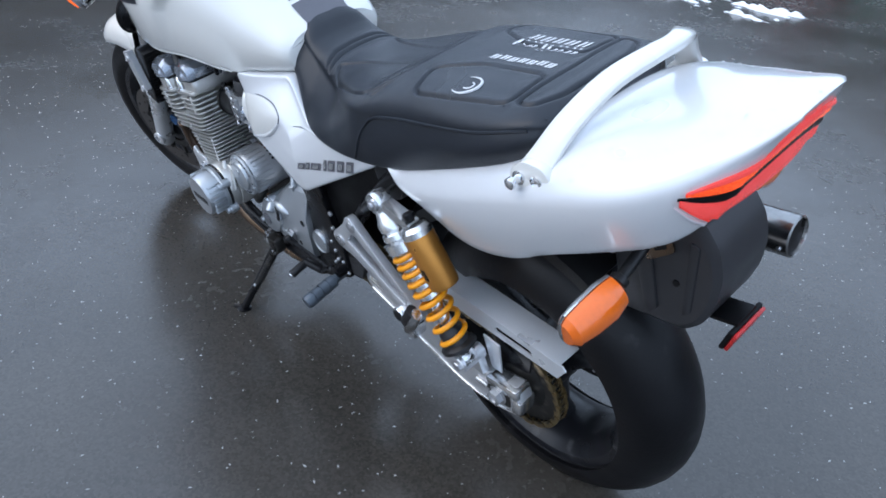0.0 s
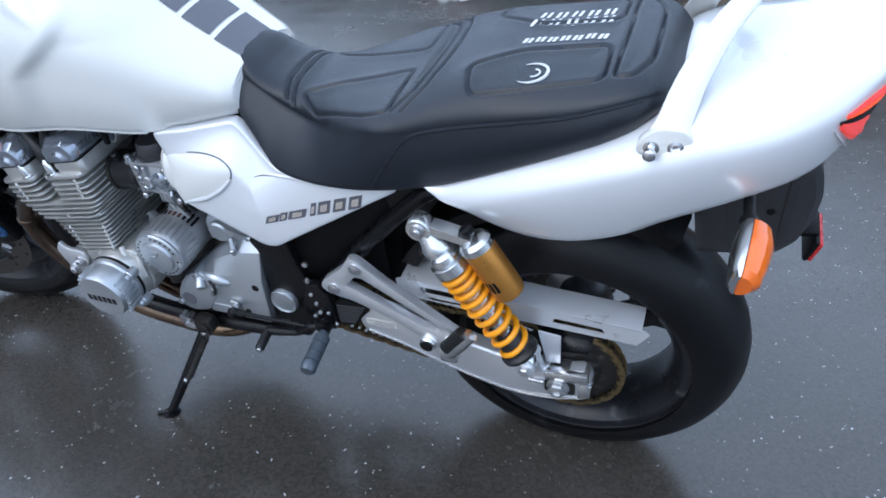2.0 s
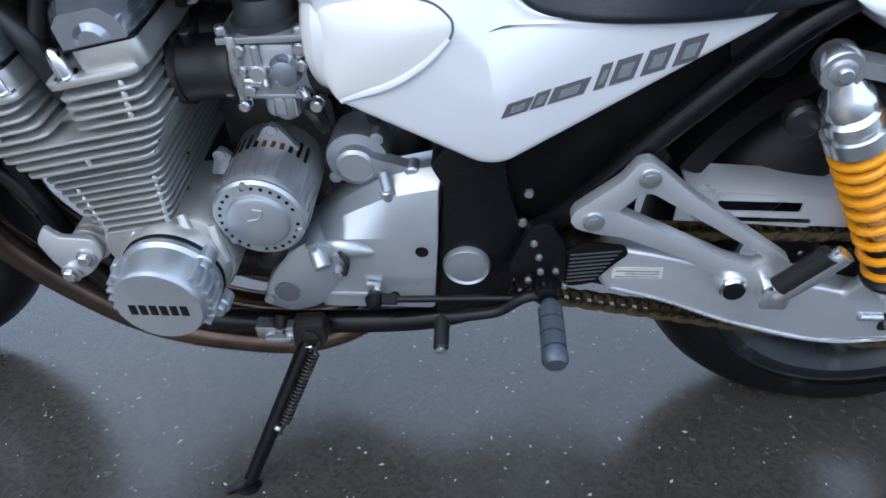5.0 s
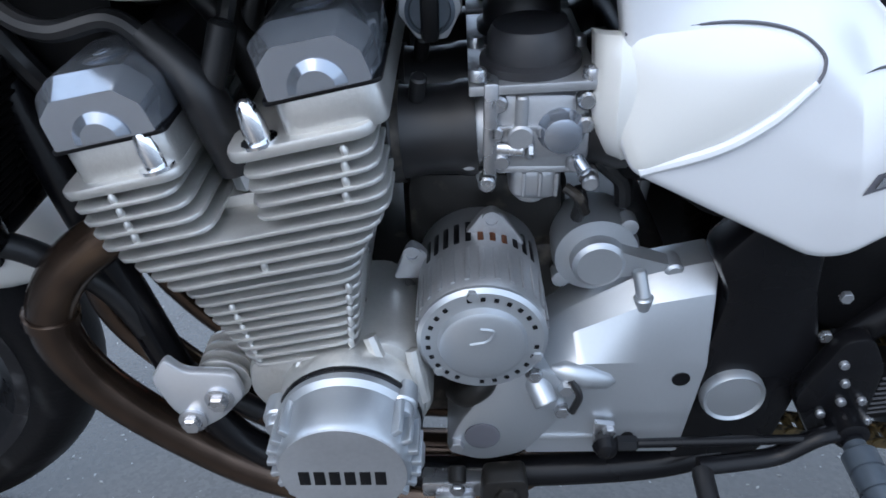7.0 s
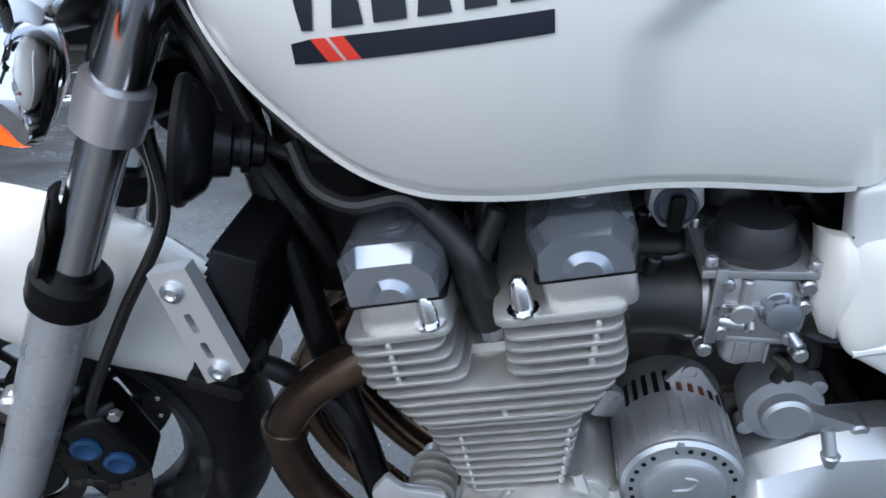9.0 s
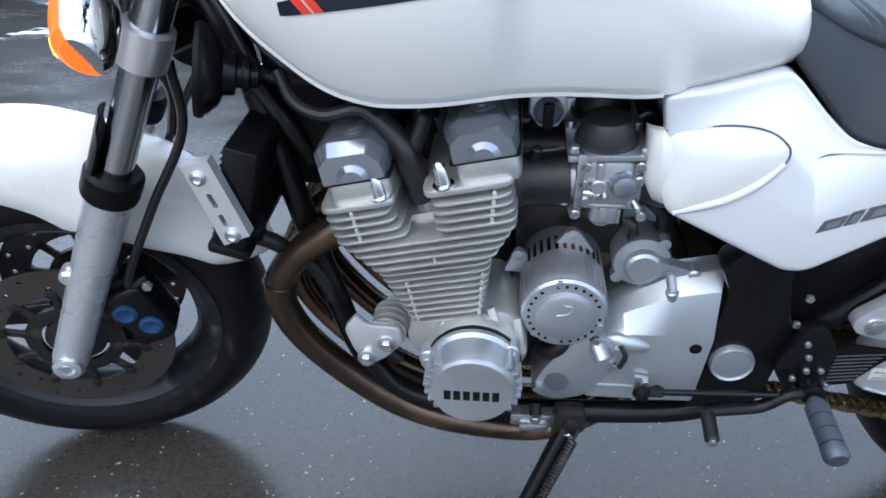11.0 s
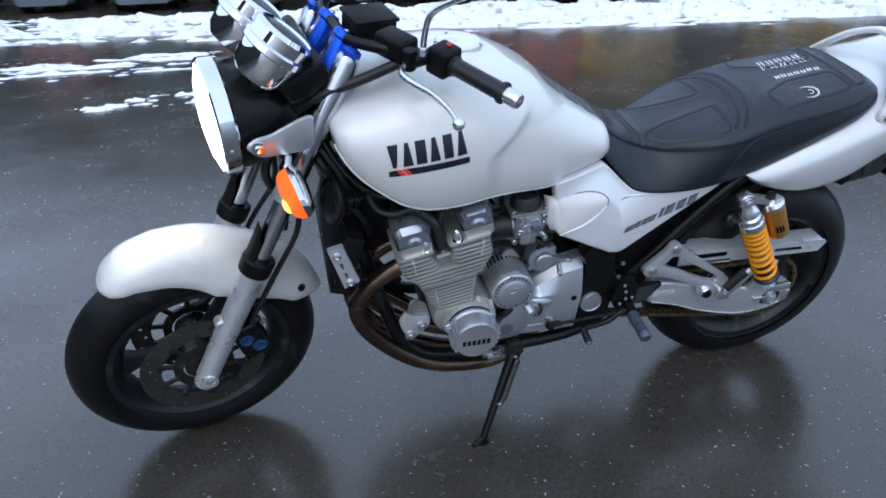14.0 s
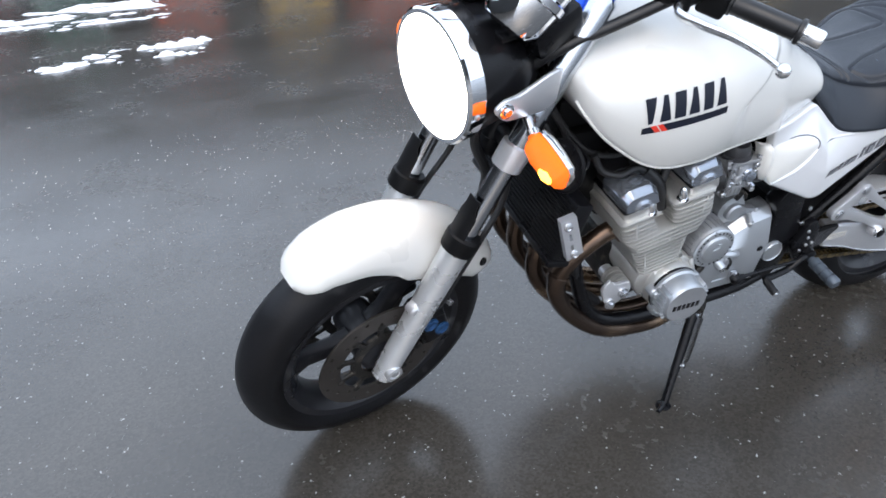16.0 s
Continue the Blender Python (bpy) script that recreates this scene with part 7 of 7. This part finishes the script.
# passenger footrest hangers
for s in (1, -1):
    boss = [lathe([(r, 0.160), (r, 0.1765), (r - 0.002, 0.1788), (0.004, 0.1788)], (bx, 0, bz), (0, s, 0), 24) for bx, bz, r in ((0.355, 0.548, 0.0115), (0.407, 0.4885, 0.0115), (0.236, 0.392, 0.018))]
    outline = rounded([(0.433, 0.488), (0.429, 0.501), (0.383, 0.543), (0.369, 0.566), (0.357, 0.569), (0.346, 0.562), (0.304, 0.524), (0.180, 0.432), (0.176, 0.410), (0.190, 0.388), (0.214, 0.378), (0.240, 0.398), (0.262, 0.411), (0.306, 0.437), (0.372, 0.465), (0.402, 0.470), (0.425, 0.477)], 0.005, 3)
    hang = part("footrest_hanger", bevelled(plate(outline, s * 0.160, s * 0.177, 0, holes=[rounded([(0.382, 0.502), (0.360, 0.528), (0.347, 0.527), (0.217, 0.444), (0.209, 0.432), (0.219, 0.424), (0.252, 0.435)], 0.004, 3)]), 0.0035, 2, 60), SATIN, bike, "cast aluminium footrest hanger with a triangular opening", sharp=30)
    for b_ in boss:
        part("hanger_boss", b_, SATIN, hang)
    for bx, bz in ((0.355, 0.548), (0.407, 0.4885)):
        part("hanger_bolt", join(lathe([(0.012, 0), (0.012, 0.003), (0.009, 0.004)], (bx, s * 0.1765, bz), (0, s, 0), 20), bolt((bx, s * 0.180, bz), (0, s, 0), 0.0075, 0.0015, False)), STEEL, hang)
    part("hanger_plug", lathe([(0.015, 0), (0.016, 0.012), (0.014, 0.015), (0.0125, 0.012)], (0.237, s * 0.172, 0.393), (0, s, 0), 24), POLISHED, hang)
    part("plug_center", lathe([(0.0125, 0.0125), (0.01, 0.0135)], (0.237, s * 0.1765, 0.393), (0, s, 0), 20), BLACK, hang)
    part("peg_bracket", join(box(0.176, 0.208, s * 0.178 - 0.012, s * 0.178 + 0.022, 0.376, 0.408, 0.004), rod((0.192, s * 0.175, 0.372), (0.192, s * 0.20, 0.414), 0.006)), POLISHED, hang)
    p0, p1 = Vector((0.192, s * 0.196, 0.396)), Vector((0.142, s * 0.205, 0.472))
    part("passenger_peg", tube([p0, (p0 + p1) / 2, p1], [0.012, 0.014, 0.012], 14, 4, flat=0.7), POLISHED, hang, "folded passenger footpeg")
    part("peg_rubber", tube([p0 + (p1 - p0) * 0.15 + Vector((0.010, 0, 0.006)), p0 + (p1 - p0) * 0.9 + Vector((0.010, 0, 0.006))], 0.013, 12, 4, flat=0.8), HOSE, hang, "black rubber pad")

# rider footpeg, shift lever and linkage
pg = part("footpeg", join(rod((0.449, 0.165, 0.372), (0.448, 0.200, 0.368), 0.010), lathe([(0.013, 0), (0.015, 0.002), (0.015, 0.018), (0.013, 0.0185), (0.013, 0.0205), (0.015, 0.021), (0.015, 0.038), (0.013, 0.0385), (0.013, 0.0405), (0.015, 0.041), (0.015, 0.058), (0.013, 0.0585), (0.013, 0.0605), (0.0155, 0.061), (0.0155, 0.075), (0.012, 0.080)], (0.448, 0.196, 0.368), (-0.04, 0.98, -0.12), 22)), PEGGREY, bike, "blue-grey ridged metal footpeg")
part("peg_hanger", plate([(0.475, 0.470), (0.452, 0.475), (0.432, 0.44), (0.430, 0.36), (0.470, 0.345), (0.500, 0.40)], 0.148, 0.166, 0.003, 0.01), BLACK, pg)
for bx, bz in ((0.463, 0.424), (0.460, 0.401), (0.442, 0.402), (0.430, 0.377), (0.474, 0.386), (0.469, 0.361), (0.470, 0.446)):
    part("hanger_screw", bolt((bx, 0.165, bz), (0, 1, 0), 0.0042, 0.005, False), STEEL, pg)
part("heel_guard", plate([(0.442, 0.385), (0.440, 0.420), (0.410, 0.440), (0.362, 0.434), (0.357, 0.421), (0.372, 0.405), (0.396, 0.372), (0.426, 0.366)], 0.153, 0.158, 0.002, 0.008), PLASTIC, pg, "black ribbed heel guard")
for k in range(8):
    f = k / 7
    x0_, z0_, x1_, z1_ = 0.428 - 0.002 * f, 0.376 + 0.044 * f, 0.392 - 0.026 * f, 0.382 + 0.046 * f
    part("guard_rib", rod((x0_, 0.158, z0_), (x1_, 0.158, z1_), 0.0016, seg=6), ENAMEL, pg)
part("far_peg", rod((0.449, -0.165, 0.372), (0.448, -0.275, 0.362), 0.014), GREYCAP, bike)
sh = part("shift_lever", tube([(0.452, 0.180, 0.378), (0.480, 0.184, 0.374), (0.510, 0.186, 0.352), (0.548, 0.188, 0.345), (0.580, 0.190, 0.342)], 0.0075, 12, 6, flat=1.2), BLACK, bike, "black gear lever with a rubber toe piece")
part("shift_boss", lathe([(0.015, 0), (0.015, 0.022), (0.011, 0.024)], (0.452, 0.166, 0.378), (0, 1, 0), 20), BLACK, sh)
part("toe_piece", lathe([(0.008, 0), (0.0095, 0.004), (0.0095, 0.040), (0.007, 0.043)], (0.578, 0.192, 0.341), (0, 0.97, -0.22), 16), HOSE, sh)
part("toe_end", lathe([(0.0065, 0.042), (0.0065, 0.046), (0.004, 0.047)], (0.578, 0.192, 0.341), (0, 0.97, -0.22), 12), POLISHED, sh)
part("shift_rod", join(rod((0.640, 0.176, 0.357), (0.480, 0.184, 0.372), 0.0045), rod((0.655, 0.176, 0.357), (0.635, 0.176, 0.357), 0.0075, seg=6)), BLACK, sh)
part("rod_joint", join(lathe([(0.001, -0.012), (0.009, -0.008), (0.012, 0), (0.009, 0.008), (0.001, 0.012)], (0.664, 0.178, 0.356), (0, 1, 0), 16), rod((0.664, 0.16, 0.356), (0.664, 0.178, 0.356), 0.007)), BLACK, sh)
part("shift_arm", join(plate([(0.674, 0.375), (0.655, 0.372), (0.655, 0.345), (0.672, 0.345)], 0.162, 0.168, 0.001), bolt((0.660, 0.168, 0.366), (0, 1, 0), 0.006, 0.005)), STEEL, sh)

# side stand
sd0, sd1 = Vector((0.752, 0.172, 0.290)), Vector((0.854, 0.276, 0.086))
sdd = (sd1 - sd0).normalized()
ss = part("side_stand", tube([sd0, sd0 + (sd1 - sd0) * 0.3, sd0 + (sd1 - sd0) * 0.7, sd1], [0.013, 0.012, 0.0105, 0.0095], 14, 6), BLACK, bike, "black side stand with scuffed paint, folded out")
part("stand_foot", tube([sd1, sd1 + Vector((0.010, 0.006, -0.008)), sd1 + Vector((0.030, 0.018, -0.006))], [0.011, 0.012, 0.009], 12, 6, flat=0.6), BLACK, ss)
part("foot_pad", moved(lathe([(0.017, 0), (0.019, 0.002), (0.019, 0.006), (0.012, 0.009)], (0, 0, 0), (0, 0, 1), 20), Matrix.Translation(sd1 + Vector((0.004, 0.004, -0.013))) @ Matrix.Rotation(radians(13), 4, "X")), BLACK, ss)
part("stand_clevis", join(plate([(0.775, 0.312), (0.735, 0.316), (0.730, 0.285), (0.750, 0.262), (0.778, 0.268)], 0.160, 0.186, 0.003, 0.008), lathe([(0.012, 0), (0.012, 0.006), (0.008, 0.008)], (0.752, 0.184, 0.295), (0, 1, 0), 6)), GRIME_SHADE, ss, "forged pivot bracket")
part("pivot_bolt", bolt((0.757, 0.186, 0.272), (0, 1, 0), 0.009, 0.006), STEEL, ss)
part("stand_bracket", join(box(0.77, 0.835, 0.13, 0.165, 0.262, 0.285, 0.003), bolt((0.800, 0.165, 0.278), (0, 1, 0), 0.008, 0.006), box(0.782, 0.822, 0.155, 0.172, 0.258, 0.272, 0.003)), STEEL, ss, "dull steel stand bracket")
part("stand_switch", rod((0.80, 0.15, 0.292), (0.80, 0.165, 0.284), 0.009), GRIME_SHADE, ss)
q0, q1 = sd0 + sdd * 0.02 + Vector((-0.012, 0.016, 0.0)), sd0 + sdd * 0.135 + Vector((-0.012, 0.014, 0.0))
coil_u = sdd.cross(Vector((0, 1, 0))).normalized()
coil_v = sdd.cross(coil_u)
part("return_spring", tube([q0 + (q1 - q0) * (k / 160) + (coil_u * math.cos(k * 0.785) + coil_v * math.sin(k * 0.785)) * 0.0062 for k in range(161)], 0.0017, 6, 1, smooth=False), GRIME_SHADE, ss, "dark coiled return spring")
for a_, b_ in ((q0 - sdd * 0.018, q0), (q1, q1 + sdd * 0.02)):
    part("spring_hook", rod(a_, b_, 0.0025), GRIME_SHADE, ss)
part("stand_tang", rod(sd0 + (sd1 - sd0) * 0.62, sd0 + (sd1 - sd0) * 0.62 + Vector((-0.012, 0.012, 0.01)), 0.004), STEEL, ss)

# oil cooler with its side plates, horn
cool = Matrix.Translation((1.174, 0, 0.648)) @ Matrix.Rotation(radians(-16), 4, "Y")
oc = part("oil_cooler", moved(box(-0.032, 0.008, -0.190, 0.196, -0.066, 0.070, 0.005), cool), BLACK, bike, "black finned oil cooler")
for k in range(14):
    part("cooler_fin", moved(box(-0.0345, 0.0105, -0.185, 0.190, -0.058 + 0.0088 * k, -0.0555 + 0.0088 * k, 0.0005), cool), PLASTIC, oc)
part("cooler_tank", moved(box(-0.038, 0.014, -0.192, 0.198, -0.080, -0.064, 0.006), cool), BLACK, oc)
for s in (1, -1):
    part("cooler_plate", plate([(1.206, 0.702), (1.174, 0.710), (1.143, 0.614), (1.176, 0.599)], s * 0.200, s * 0.215, 0.002, 0, 2, holes=[[(1.184, 0.667), (1.178, 0.669), (1.172, 0.651), (1.178, 0.649)], [(1.176, 0.640), (1.170, 0.642), (1.165, 0.627), (1.171, 0.625)]]), SATIN, oc, "silver cooler side plate", sharp=20)
    for bx, bz in ((1.188, 0.688), (1.163, 0.614)):
        part("plate_bolt", lathe([(0.009, 0), (0.009, 0.003), (0.005, 0.005), (0.003, 0.003)], (bx, s * 0.215, bz), (0, s, 0), 16), STEEL, oc)
    part("cooler_hose", tube([(1.165, s * 0.15, 0.57), (1.14, s * 0.14, 0.55), (1.10, s * 0.125, 0.50), (1.06, s * 0.12, 0.40), (1.0, s * 0.11, 0.33)], 0.011, 12, 8), HOSE, oc)
part("cooler_elbow", rod((1.155, 0.165, 0.60), (1.165, 0.15, 0.572), 0.014), BLACK, oc)
for s in (1, -1):
    hn = part("horn", lathe([(0.010, -0.062), (0.014, -0.060), (0.014, -0.052), (0.020, -0.050), (0.020, -0.044), (0.016, -0.043), (0.016, -0.038), (0.024, -0.036), (0.026, -0.024), (0.036, -0.020), (0.045, -0.010), (0.049, -0.004), (0.049, 0.004), (0.042, 0.006), (0.02, 0.002), (0.004, 0.003)], (1.185, s * 0.158, 0.788), (0.93, s * 0.28, 0.2), 36), BLACK, bike, "black round horn")
    part("horn_ring", ring([(0.0495, -0.005), (0.0515, 0), (0.0495, 0.005), (0.048, 0)], (1.185, s * 0.158, 0.788), (0.93, s * 0.28, 0.2), 32), PLASTIC, hn)
part("wiring_loom", tube([(1.24, 0.05, 0.90), (1.19, 0.085, 0.83), (1.16, 0.09, 0.76), (1.12, 0.10, 0.70), (1.10, 0.08, 0.64)], 0.010, 10, 8), HOSE, bike)
part("cable", tube([(1.22, 0.09, 0.92), (1.17, 0.11, 0.84), (1.13, 0.12, 0.77), (1.06, 0.11, 0.76)], 0.006, 10, 8), HOSE, bike)
part("cable", tube([(1.21, 0.06, 0.93), (1.15, 0.10, 0.82), (1.08, 0.12, 0.765), (0.98, 0.13, 0.77), (0.9, 0.10, 0.77)], 0.006, 10, 8), HOSE, bike)

# rear: number plate bracket, reflector
mg0 = [(-0.16, 0.765), (-0.25, 0.80), (-0.30, 0.81), (-0.326, 0.775), (-0.335, 0.735), (-0.332, 0.69), (-0.318, 0.645), (-0.292, 0.615), (-0.24, 0.606), (-0.185, 0.598)]
hg_ = part("plate_bracket", skin([[(x, y, z) for x, z in rounded(scaled(mg0, f, (-0.26, 0.70)), 0.012, 3)] for y, f in ((-0.062, 0.88), (-0.054, 1.0), (0.054, 1.0), (0.062, 0.88))]), ENAMEL, bike, "black plastic rear mudguard")
part("bracket_rib", plate([(-0.20, 0.76), (-0.228, 0.775), (-0.252, 0.64), (-0.235, 0.62)], 0.05, 0.066, 0.003, 0.006), ENAMEL, hg_)
part("bracket_rib", plate([(-0.290, 0.78), (-0.304, 0.775), (-0.302, 0.66), (-0.290, 0.65)], 0.05, 0.065, 0.003, 0.005), ENAMEL, hg_)
part("bracket_bolt", bolt((-0.275, 0.060, 0.70), (0, 1, 0), 0.006, 0.004), BLACK, hg_)
part("rusty_stay", plate([(-0.222, 0.750), (-0.262, 0.775), (-0.272, 0.755), (-0.232, 0.720)], 0.064, 0.068, 0.001, 0.006), HEADER, hg_, "rusty steel stay with a slot")
part("stay_slot", plate([(-0.239, 0.751), (-0.257, 0.763), (-0.260, 0.756), (-0.243, 0.744)], 0.0675, 0.069, 0), BLACK, hg_)
part("reflector_arm", moved(box(-0.026, 0.030, -0.024, 0.024, -0.003, 0.003, 0.001), pose(-0.326, 0, 0.634, 0, 12, 0)), PLASTIC, hg_)
rf = part("reflector_back", moved(box(-0.004, 0.004, -0.040, 0.040, -0.020, 0.020, 0.003), pose(-0.345, 0, 0.617, 0, -17, 0)), PLASTIC, hg_, "black backing of the reflector")
part("rear_reflector", moved(box(-0.010, -0.004, -0.038, 0.038, -0.018, 0.018, 0.002), pose(-0.345, 0, 0.617, 0, -17, 0)), REDFLAT, rf, "red rear reflector")
